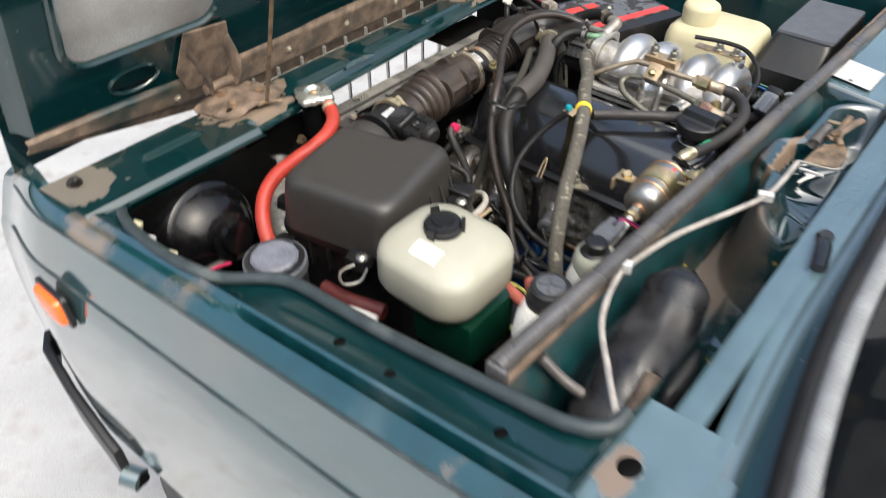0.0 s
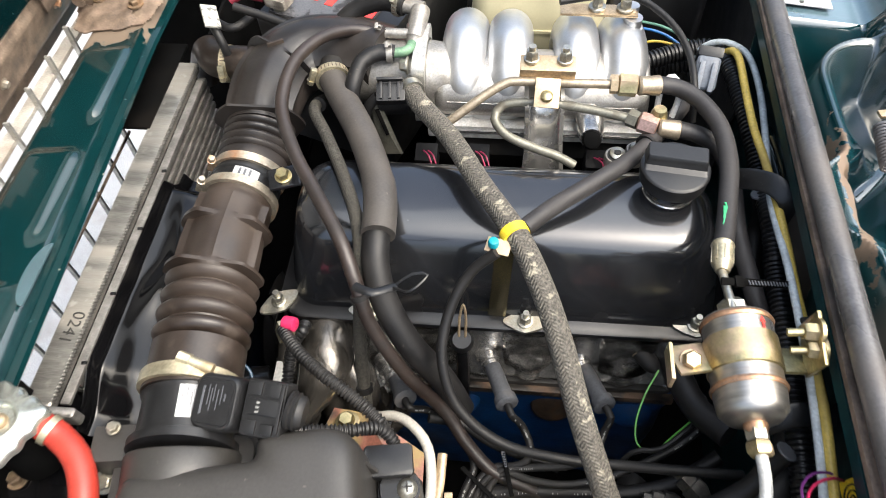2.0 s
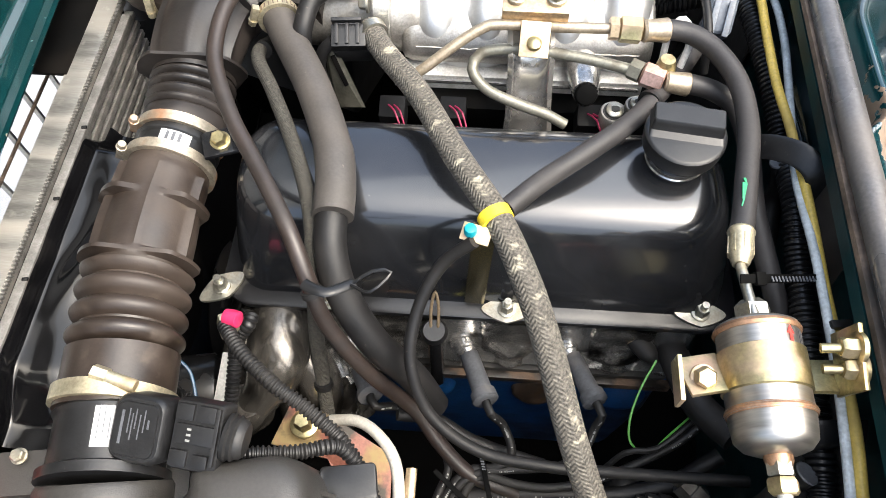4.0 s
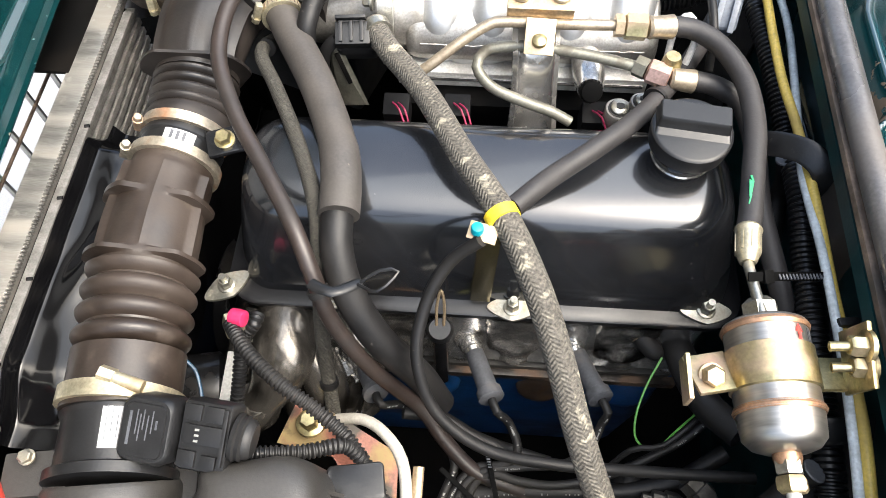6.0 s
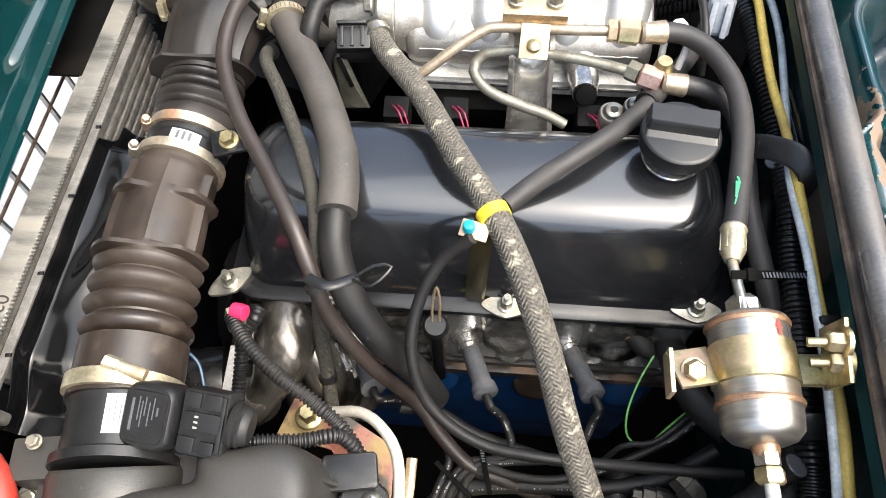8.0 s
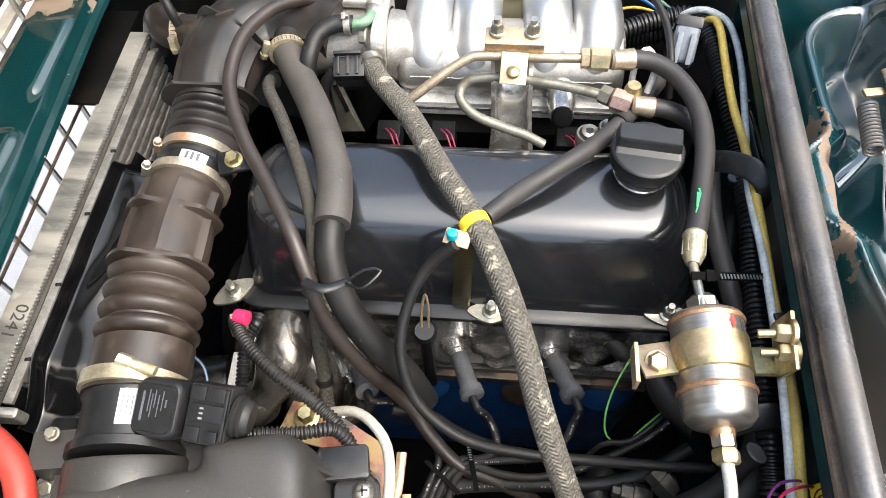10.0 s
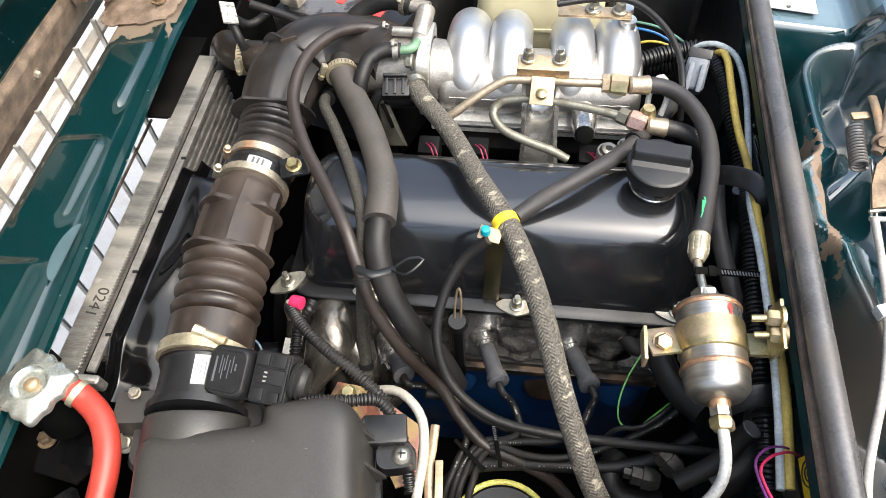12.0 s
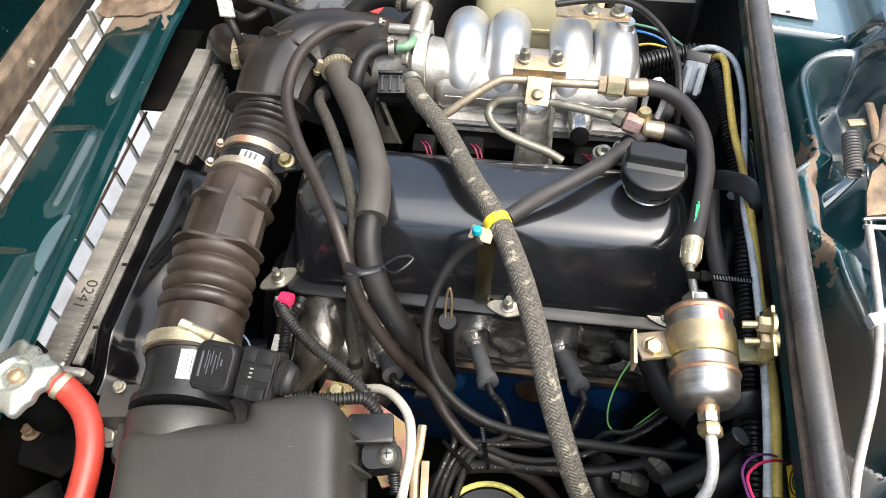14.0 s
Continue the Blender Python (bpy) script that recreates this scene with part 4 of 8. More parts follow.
def hinge(y):
    z = line_z(-0.46)

    def plate_z(x, v):
        r = math.hypot(x + 0.462, v - y)
        return line_z(x) + 0.009 + 0.007 * math.exp(-((v - y) / 0.020) ** 2) + 0.003 * noise.noise(V((x * 60, v * 60, 3.0))) - 0.006 * step01(r, 0.050, 0.065)

    def plate_keep(x, v):
        a, b = (x + 0.462) / 0.058, (v - y) / 0.064
        out = a ** 4 + b ** 4 < 1 + 0.5 * noise.noise(V((x * 50 + 3, v * 50, 1.0)))
        return out and all(math.hypot(x - hx, v - y - hy) > hr for hx, hy, hr in ((-0.432, -0.040, 0.006), (-0.480, 0.044, 0.007)))

    h = part("hinge", grid_sheet(-0.525, -0.40, y - 0.068, y + 0.068, 60, 64, plate_z, keep=plate_keep), dust_metal, car, "brown dusty hinge bracket of the open hood")
    part("knuckle", rod((-0.508, y - 0.030, z + 0.016), (-0.508, y + 0.030, z + 0.016), 0.008), dust_metal, h)
    for s in (-0.024, 0.024):
        a0, a1 = V((-0.508, y + s, z + 0.014)), HOOD @ V((0.135, y + s * 1.5, -0.012))
        run = curve([a0, a0.lerp(a1, 0.35) + V((0.020, 0, 0.004)), a0.lerp(a1, 0.7) + V((0.016, 0, 0)), a1], 0.008)
        part("arm", sweep(bmesh.new(), run, 0.014, 8, flat=0.16, up=(0, 1, 0)), dust_metal, h)
    bm = loft([[HOOD @ V((u, y + v, d)) for u, v in ((0.055, -0.036), (0.055, 0.036), (0.100, 0.052), (0.165, 0.040), (0.172, -0.040), (0.100, -0.056))] for d in (-0.012, -0.0085)])
    part("leaf", bm, dust_metal, h, smooth=False)
    for dx, dy in ((-0.028, -0.012), (0.022, 0.026), (0.026, -0.030)):
        q = V((-0.462 + dx, y + dy, plate_z(-0.462 + dx, y + dy)))
        part("bolt", hexhead(q - V((0, 0, 0.001)), q + V((0, 0, 0.007)), 0.0065), rust_steel, h)
    return h


hinge(-0.245)
hinge(0.385)
prop = thing("hood_prop", "thin rusty steel rod holding the hood open", "prop rod")
part("rod", tube([(-0.398, -0.236, 0.915), (-0.33, -0.243, 1.11), (-0.262, -0.25, 1.30), (-0.24, -0.25, 1.36)], 0.0032, 10, 0.04), rust_steel, prop)
part("foot", tube([(-0.385, -0.215, 0.912), (-0.398, -0.236, 0.915), (-0.405, -0.25, 0.911)], 0.0035, 8), rust_steel, prop)

# Added dark sheets that hide bright ground and keep the bay black.
part("dark_side_fill", box((0.22, 0.004, 0.45), (-0.45, 0.52, 0.64), bevel=0.001), dark_void, car)
part("dark_side_fill", box((0.20, 0.004, 0.42), (-0.44, -0.28, 0.64), bevel=0.001), dark_void, car)
part("dark_far_fill", box((0.20, 0.38, 0.004), (-0.455, 0.553, 0.43), bevel=0.001), dark_void, car)
part("dark_front_fill", box((0.004, 0.36, 0.45), (-0.36, 0.54, 0.64), bevel=0.001), dark_void, car)
part("dark_gap_fill", box((0.004, 0.18, 0.42), (-0.395, -0.205, 0.66), bevel=0.001), dark_void, car)
part("dark_gap_fill", box((0.16, 0.40, 0.004), (-0.28, -0.36, 0.58), bevel=0.001), dark_void, car)
# ---- engine ----
engine = thing("engine", "four-cylinder engine with a satin black valve cover", "engine")
bm = loft(sections([(0.829, 0.019, 0.076, 0.412, 0.152, 0.030), (0.845, 0.019, 0.077, 0.410, 0.148, 0.034), (0.872, 0.018, 0.080, 0.404, 0.126, 0.036), (0.888, 0.0172, 0.081, 0.398, 0.110, 0.036), (0.897, 0.017, 0.081, 0.394, 0.101, 0.036),
                    (0.9035, 0.016, 0.081, 0.388, 0.091, 0.034), (0.908, 0.016, 0.0815, 0.378, 0.080, 0.031), (0.911, 0.016, 0.082, 0.364, 0.064, 0.027), (0.9125, 0.016, 0.082, 0.345, 0.045, 0.020), (0.913, 0.016, 0.082, 0.32, 0.02, 0.009)], 8))
valve_cover = part("valve_cover", bm, cover_black, engine, "satin black stamped steel valve cover", sharp=1.2)
bm = loft(sections([(0.8215, 0.019, 0.074, 0.430, 0.170, 0.030), (0.8225, 0.019, 0.074, 0.434, 0.174, 0.030), (0.828, 0.019, 0.074, 0.434, 0.174, 0.030), (0.8295, 0.019, 0.074, 0.430, 0.170, 0.030)], 6))
part("flange", bm, mat("black_flange", (0.008, 0.008, 0.009), 0.32, 0.0, 0.2, 50, stain=(0.05, 0.036, 0.026), stain_scale=24, stain_low=0.64, stain_high=0.72, spec=0.45), valve_cover)
part("gasket", loft(sections([(0.8185, 0.019, 0.074, 0.428, 0.168, 0.03), (0.8215, 0.019, 0.074, 0.428, 0.168, 0.03)], 6)), ink, valve_cover)


def ear(x, y, turn, parent):
    pts = []
    for k in range(28):
        a = 2 * math.pi * k / 28
        pts.append((0.021 * math.cos(a), 0.0095 * math.sin(a) * (1.25 - 0.5 * abs(math.cos(a)))))
    m = pose(x, y, 0.0295 + 0.80, 0, 0, turn)
    ob = part("clamp_plate", loft([[(a, b, z) for a, b in pts] for z in (0.0005, 0.0035)], m), zinc, parent, "zinc-plated clamp plate")
    part("nut", hexhead((x, y, 0.8325), (x, y, 0.843), 0.0058, washer=1.3), zinc, ob)
    part("stud", rod((x, y, 0.84), (x, y, 0.850), 0.003, sides=10), zinc, ob)


ear(-0.196, 0.000, 40, valve_cover)
ear(0.204, 0.001, 0, valve_cover)
ear(0.045, -0.006, 0, valve_cover)
ear(-0.105, -0.004, 0, valve_cover)
ear(0.206, 0.15, 0, valve_cover)

# oil filler cap
c = V((0.1705, 0.099, 0.929))
neck = part("filler_neck", turned(c + V((0, 0, -0.028)), c + V((0, 0, 0.004)), [(0, 0.024), (0.3, 0.0225), (0.4, 0.0205), (1, 0.0205)], 28), cover_black, engine)
part("gasket", turned(c + V((0, 0, -0.006)), c + V((0, 0, 0.000)), [(0, 0.0215), (0.3, 0.0235), (0.7, 0.0235), (1, 0.0215)], 28), ink, neck)
part("neck_ring", turned(c + V((0, 0, -0.0165)), c + V((0, 0, -0.0145)), [(0, 0.0236), (0.5, 0.0242), (1, 0.0232)], 40), alu_dirty, neck, "thin worn steel rim of the neck")
cap_plastic = mat("worn_black_plastic", (0.0085, 0.0085, 0.009), 0.36, 0.0, 0.15, 60, stain=(0.022, 0.021, 0.020), stain_scale=12, stain_low=0.45, stain_high=0.75, bump=0.14, bump_scale=180)
cap = part("oil_cap", turned(c, c + V((0, 0, 0.0165)), [(0, 0.0275), (0.06, 0.0300), (0.72, 0.0312), (0.90, 0.0308), (0.97, 0.0296), (1, 0.0280)], 64), cap_plastic, engine, "black plastic oil filler cap with a bar grip", sharp=0.6)
bm = loft(sections([(0.0160, 0, 0.004, 0.0560, 0.0300, 0.0030), (0.0185, 0, 0.0065, 0.0545, 0.0215, 0.0025), (0.0235, 0, 0.0075, 0.0530, 0.0190, 0.0022), (0.0262, 0, 0.0078, 0.0522, 0.0180, 0.0020), (0.0270, 0, 0.0078, 0.0505, 0.0165, 0.0016)], 5), Matrix.Translation(c) @ pose(0, 0, 0, 0, 0, -7))
part("grip", bm, cap_plastic, cap, sharp=0.5)

# cylinder head, with plug bosses and a lower ledge
bm = loft(sections([(0.735, 0.016, 0.075, 0.385, 0.180, 0.02), (0.745, 0.016, 0.075, 0.395, 0.190, 0.02), (0.760, 0.016, 0.075, 0.395, 0.176, 0.02), (0.800, 0.018, 0.075, 0.40, 0.166, 0.02), (0.8185, 0.019, 0.075, 0.42, 0.166, 0.02)]))
head = part("cylinder_head", bm, alu_dirty, engine, "oily cast aluminium cylinder head")
PLUGS = (-0.090, 0.005, 0.100, 0.195)


def head_y(x, z):
    """Front of the head: a boss round each plug, hollows between, a lip along the foot."""
    y = -0.0125
    d = min(abs(x - p) for p in PLUGS)
    y += 0.018 * (1 - step01(d, 0.012, 0.024)) * step01(z, 0.742, 0.752)
    y -= 0.010 * math.exp(-((d - 0.047) / 0.016) ** 2) * math.exp(-((z - 0.760) / 0.016) ** 2)
    y -= 0.008 * (1 - step01(z, 0.744, 0.752)) * (0.7 + 0.3 * math.cos(d * 130))
    return y + 0.0025 * noise.noise(V((x * 45, z * 60, 2.0))) + 0.0012 * noise.noise(V((x * 130, z * 130, 7.0)))


bm = bmesh.new()
vs = [[bm.verts.new((-0.182 + 0.392 * i / 150, head_y(-0.182 + 0.392 * i / 150, 0.737 + 0.081 * j / 36), 0.737 + 0.081 * j / 36)) for j in range(37)] for i in range(151)]
for a, b in zip(vs, vs[1:]):
    for k in range(36):
        bm.faces.new((a[k], b[k], b[k + 1], a[k + 1]))
bmesh.ops.solidify(bm, geom=bm.faces[:], thickness=0.002)
part("head_face", bm, alu_dirty, head, "wet oily aluminium face with plug hollows", sharp=1.5)

bm = loft(sections([(0.44, 0.03, 0.075, 0.36, 0.17, 0.03), (0.60, 0.03, 0.075, 0.37, 0.19, 0.03), (0.66, 0.03, 0.075, 0.37, 0.184, 0.03), (0.705, 0.03, 0.075, 0.375, 0.192, 0.02), (0.728, 0.03, 0.075, 0.38, 0.192, 0.02)]))
block = part("engine_block", bm, blue_paint, engine, "blue painted engine block, oily")
part("head_gasket", loft(sections([(0.728, 0.02, 0.075, 0.384, 0.194, 0.02), (0.735, 0.02, 0.075, 0.384, 0.194, 0.02)])), ink, block)
grime = mat("oily_brown_grime", (0.022, 0.017, 0.013), 0.38, 0.2, 0.35, 60, stain=(0.11, 0.070, 0.045), stain_scale=34, stain_low=0.52, stain_high=0.62, bump=0.5)
part("gasket_edge", box((0.34, 0.009, 0.011), (0.035, -0.0245, 0.7225), bevel=0.002), grime, block, "oily brown edge of the head gasket")

sender = part("oil_sender", turned((0.152, 0.004, 0.793), (0.160, -0.008, 0.790), [(0, 0.0095), (0.6, 0.0095), (0.65, 0.0085), (1, 0.0085)], 20), bronze, block, "brass oil pressure sender with a black boot")
part("boot", turned((0.158, -0.005, 0.791), (0.177, -0.024, 0.784), [(0, 0.0080), (0.2, 0.0092), (0.7, 0.0088), (0.9, 0.0066), (1, 0.0040)], 18), rubber, sender)
for x in (-0.02, 0.085, 0.17):
    part("core_plug", turned((x, -0.012, 0.672), (x, -0.026, 0.676), [(0, 0.026), (0.7, 0.024), (0.9, 0.021), (1, 0.015)], 20), blue_paint if x != 0.085 else mat("dark_rusty_plug", (0.040, 0.028, 0.020), 0.4, 0.4, 0.3, 60, stain=(0.085, 0.050, 0.028), stain_scale=40, bump=0.2), block)

# front casting with bolts
def lumps(spots):
    bm = bmesh.new()
    for x, y, z, r, sx, sy, sz in spots:
        b2 = bmesh.ops.create_icosphere(bm, subdivisions=3, radius=r, matrix=pose(x, y, z) @ Matrix.Diagonal((sx, sy, sz, 1)))
        for v in b2["verts"]:
            v.co += V(noise.noise_vector(v.co * 40)) * 0.005 + V(noise.noise_vector(v.co * 95)) * 0.002
    return bm


CAST = [(-0.120, -0.060, 0.735, 0.036, 1.1, 0.9, 0.8), (-0.105, -0.045, 0.700, 0.036, 1, 1, 1), (-0.185, -0.01, 0.74, 0.04, 0.7, 1.6, 1.5)]
oily_cast = mat("oily_dark_casting", (0.15, 0.138, 0.122), 0.20, 0.75, 0.3, 50, stain=(0.015, 0.013, 0.011), stain_scale=22, stain_low=0.46, stain_high=0.66, bump=0.45, bump_scale=70, stain_rough=0.25)
casting = part("front_casting", tube([(-0.151, 0.002, 0.800), (-0.146, -0.027, 0.806), (-0.146, -0.050, 0.800), (-0.154, -0.070, 0.788), (-0.170, -0.087, 0.768), (-0.179, -0.090, 0.750)], lambda s: 0.0265 - 0.010 * step01(s, 0.05, 0.10), 18, 0.004, flat=0.85), oily_cast, engine, "oily cast front housing")
part("lobe", tube([(-0.139, -0.003, 0.790), (-0.126, -0.038, 0.784), (-0.113, -0.058, 0.768), (-0.112, -0.073, 0.752), (-0.118, -0.096, 0.740)], lambda s: 0.019, 16, 0.004), oily_cast, casting)
part("foot", turned(V((-0.171, -0.083, 0.784)) - V((0, 0, 0.03)), (-0.171, -0.083, 0.784), [(0, 0.019), (0.9, 0.0175), (1, 0.015)], 20), oily_cast, casting)
for spot in CAST:
    part("lobe", lumps([spot]), oily_cast, casting)
for p, m_ in (((-0.171, -0.089, 0.782), zinc), ((-0.119, -0.098, 0.792), zinc_yellow)):
    p = V(p)
    part("bolt", hexhead(p - V((0, 0, 0.016)), p, 0.0080), m_, casting)
for px in ((-0.102, -0.037, 0.755), (-0.106, -0.071, 0.745)):
    p = V(px)
    part("port", turned(p - V((0, 0, 0.02)), p, [(0, 0.022), (0.8, 0.020), (0.85, 0.014), (0.9, 0.012), (1, 0.012)], 20), alu_dirty, casting)
bm = loft([[(V(q) + V((0, 0, dz))) for q in ((-0.148, -0.113, 0.765), (-0.134, -0.084, 0.780), (-0.103, -0.087, 0.780), (-0.044, -0.115, 0.760), (-0.043, -0.168, 0.745), (-0.062, -0.176, 0.745), (-0.099, -0.121, 0.760))] for dz in (-0.003, 0)])
part("lifting_bracket", bm, red_ochre, engine, "faded red plate bracket", smooth=False)
part("pulley", turned((-0.235, 0.045, 0.70), (-0.215, 0.045, 0.70), [(0, 0.062), (0.15, 0.066), (0.3, 0.058), (0.5, 0.052), (0.7, 0.058), (0.85, 0.066), (1, 0.062)], 32), black_paint, engine)
part("alternator", turned((-0.285, -0.075, 0.745), (-0.212, -0.06, 0.725), [(0, 0.028), (0.1, 0.036), (0.25, 0.030), (0.45, 0.036), (0.9, 0.038), (1, 0.03)], 24), black_paint, engine)
# Added white plate in place of bright snow showing through the gap.
part("bright_gap_plate", beam((-0.193, -0.042, 0.786), (-0.196, -0.093, 0.772), 0.012, 0.003, up=(0, -0.3, 1)), white_plastic, engine)

# dipstick
d0 = V((-0.014, -0.024, 0.815))
part("dipstick_tube", rod(d0 + V((0.001, -0.002, -0.11)), d0, 0.0072, sides=16), black_paint, engine)
dip = part("dipstick", turned(d0, d0 + V((0, -0.002, 0.012)), [(0, 0.010), (0.5, 0.0115), (1, 0.009)], 20), black_plastic, engine, "dipstick with a brass wire loop")
part("loop", tube([d0 + V((-0.003, 0, 0.01)), d0 + V((-0.003, 0.012, 0.028)), d0 + V((0, 0.020, 0.040)), d0 + V((0.003, 0.012, 0.028)), d0 + V((0.003, 0, 0.01))], 0.0013, 8, 0.003), bronze, dip)

def print_marks(points, r, parent, s0, s1, step=0.0032):
    """Small pale printed dashes along the upper side of a lead."""
    run = curve(points, 0.0015)
    s, nxt, bm = 0.0, s0, bmesh.new()
    for a, b in zip(run, run[1:]):
        s += (b - a).length
        if s >= nxt and s < s1:
            t = (b - a).normalized()
            u = (V((0, -0.55, 0.83)) - t * t.dot(V((0, -0.55, 0.83)))).normalized()
            nxt += step * random.choice((0.55, 0.6, 0.7, 0.8, 2.6))
            k = random.uniform(0.0003, 0.0009)
            beam(b + u * r - t * k, b + u * r + t * k, random.uniform(0.0008, 0.0018), 0.0003, up=u, bevel=0, bm=bm)
    if bm.faces:
        tagged(part("printed_line", bm, pale_ink, parent, smooth=False), kind="stuff")
    else:
        bm.free()


# spark plugs, boots and leads
boot_grey = mat("dark_grey_boot_rubber", (0.062, 0.064, 0.070), 0.5, 0.0, 0.15, 60, stain=(0.09, 0.08, 0.07), stain_scale=30)
LEADS = [((-0.090, -0.024, 0.757), (-0.066, -0.070, 0.778), [(-0.044, -0.074, 0.765), (-0.021, -0.083, 0.755), (-0.005, -0.099, 0.745), (0.004, -0.118, 0.742), (-0.004, -0.140, 0.735), (-0.015, -0.172, 0.720)]),
         ((0.008, -0.002, 0.765), (0.033, -0.069, 0.780), [(0.048, -0.084, 0.768), (0.057, -0.101, 0.758), (0.054, -0.112, 0.752), (0.041, -0.117, 0.748), (0.020, -0.120, 0.745), (0.003, -0.140, 0.735), (-0.007, -0.171, 0.720)]),
         ((0.099, 0.003, 0.762), (0.126, -0.064, 0.780), [(0.127, -0.081, 0.768), (0.119, -0.098, 0.757), (0.098, -0.112, 0.750), (0.059, -0.117, 0.748), (0.032, -0.121, 0.748), (0.014, -0.132, 0.742), (0.004, -0.153, 0.730), (-0.001, -0.173, 0.720)]),
         ((0.200, 0.014, 0.762), (0.215, -0.056, 0.775), [(0.214, -0.075, 0.765), (0.189, -0.093, 0.757), (0.137, -0.118, 0.748), (0.094, -0.129, 0.744), (0.061, -0.128, 0.744), (0.036, -0.124, 0.748), (0.021, -0.133, 0.740), (0.014, -0.156, 0.730), (0.010, -0.175, 0.720)])]
for a, b, rest in LEADS:
    rest = rest + [(rest[-1][0] - 0.004, rest[-1][1] - 0.028, rest[-1][2] - 0.045)]
    a, b = V(a), V(b)
    lead = thing("spark_plug_lead", "grey rubber spark plug boot with black ignition lead", "ignition lead", "spark plug leads")
    d = (b - a).normalized()
    part("plug", turned(a - d * 0.010 + V((0, -0.003, 0.006)), a + d * 0.024, [(0, 0.0155), (0.25, 0.0155), (0.27, 0.0130), (0.55, 0.0130), (0.57, 0.0105), (0.75, 0.0095), (0.77, 0.0105), (0.83, 0.0105), (0.85, 0.009), (1, 0.008)], 12), alu_dirty, lead, "oily steel spark plug hexagon")
    part("boot", turned(a + d * 0.019, b, [(0, 0.0080), (0.25, 0.0086), (0.80, 0.0090), (0.82, 0.0112), (0.97, 0.0116), (1, 0.0095)], 12), boot_grey, lead, "dark grey rubber plug boot")
    part("cable", tube([b - d * 0.004, b + d * 0.012] + [V(r) for r in rest], 0.0038, 10), rubber, lead)
    print_marks([b - d * 0.004, b + d * 0.012] + [V(r) for r in rest], 0.0038, lead, 0.02, 0.06)
    print_marks([b - d * 0.004, b + d * 0.012] + [V(r) for r in rest], 0.0038, lead, 0.12, 0.15)

# clip post on the cover carrying the yellow cable clip
post = thing("hose_bracket", "zinc steel bracket with teal-marked screw on the valve cover", "bracket")
p0, p1 = V((0.018, -0.002, 0.836)), V((0.022, 0.001, 0.945))
part("post", beam(p0, p1, 0.016, 0.003, up=(0, -1, 0.3)), dark_bronze, post)
part("post_edge", beam(p0 + V((-0.007, 0.004, 0)), p1 + V((-0.007, 0.004, 0)), 0.003, 0.010, up=(0, -1, 0.3)), dark_bronze, post)
t0 = V((0.012, -0.002, 0.952))
part("tab", box((0.021, 0.013, 0.0025), tuple(t0 + V((0.004, 0, -0.004))), (20, 0, -15), 0.001), zinc_yellow, post)
part("screw", turned(t0 - V((0, 0, 0.002)), t0 + V((0, 0, 0.007)), [(0, 0.0046), (0.5, 0.0046), (0.65, 0.0040), (0.7, 0.003)], 16), teal_paint, post, "screw head dabbed with teal paint")
part("tie_ring", turned(V((0.027, 0.015, 0.949)), V((0.031, 0.007, 0.949)), [(0, 0.0104), (0.02, 0.0124), (0.98, 0.0124), (1, 0.0104)], 28), yellow_tape, post, "yellow plastic hose clip")

# ---- intake manifold ----
manifold = thing("intake_manifold", "bright cast aluminium intake manifold with four arched runners", "manifold")
for x, xt in ((-0.030, -0.032), (0.0155, 0.0165), (0.084, 0.087), (0.133, 0.137)):
    part("runner", tube([(x, 0.244, 0.872), (x, 0.240, 0.893), (xt, 0.251, 0.913), (xt, 0.281, 0.925), (xt, 0.324, 0.911), (xt, 0.355, 0.87)], lambda s: 0.0262 - 0.0012 * step01(s, 0.03, 0.08), 32, 0.005, flat=1.0), alu_cast, manifold)
for x in (-0.008, 0.110):
    part("web", tube([(x, 0.238, 0.872), (x, 0.238, 0.890), (x, 0.250, 0.905), (x, 0.272, 0.914)], lambda s: 0.0240 - 0.007 * step01(s, 0.01, 0.05), 24, 0.005), alu_cast, manifold)
PLENUM = [(0.282, 0.884), (0.282, 0.922), (0.268, 0.930), (0.250, 0.929), (0.236, 0.924), (0.2245, 0.917), (0.2155, 0.908), (0.2115, 0.898), (0.2115, 0.889), (0.217, 0.884)]
bm = loft([[(x, 0.245 + (y - 0.245) * k, 0.908 + (z - 0.908) * k) for y, z in PLENUM] for x, k in ((-0.060, 0.80), (-0.057, 0.93), (-0.050, 1.0), (0.152, 1.0), (0.160, 0.93), (0.163, 0.80))])
plenum = part("plenum", bm, alu_rough, manifold, "cast aluminium plenum body with a rough seam", sharp=1.0)
random.seed(21)
part("casting_seam", tube([(-0.047 + 0.006 * i, 0.2135 + random.uniform(-0.0003, 0.0003), 0.904 + random.uniform(-0.0006, 0.0006)) for i in range(34)], lambda s: 0.0008 + 0.0003 * math.sin(s * 1400), 8, 0.002), alu_rough, plenum)
flange = part("flange", beam((-0.068, 0.212, 0.872), (0.160, 0.212, 0.872), 0.020, 0.018, bevel=0.004), mat("machined_alloy", (0.55, 0.54, 0.51), 0.42, 0.35, 0.08, 80, stain=(0.34, 0.31, 0.27), stain_scale=30, stain_low=0.55, stain_high=0.7), manifold, "machined manifold flange")
part("groove", beam((-0.064, 0.2015, 0.874), (0.156, 0.2015, 0.874), 0.002, 0.004, bevel=0.0005), alu_dirty, flange)
# Near-black, so that the shade under the flange is in its colour.
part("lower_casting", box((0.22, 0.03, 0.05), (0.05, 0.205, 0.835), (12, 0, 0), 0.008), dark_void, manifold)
twr = V((0.144, 0.297, 0.955))
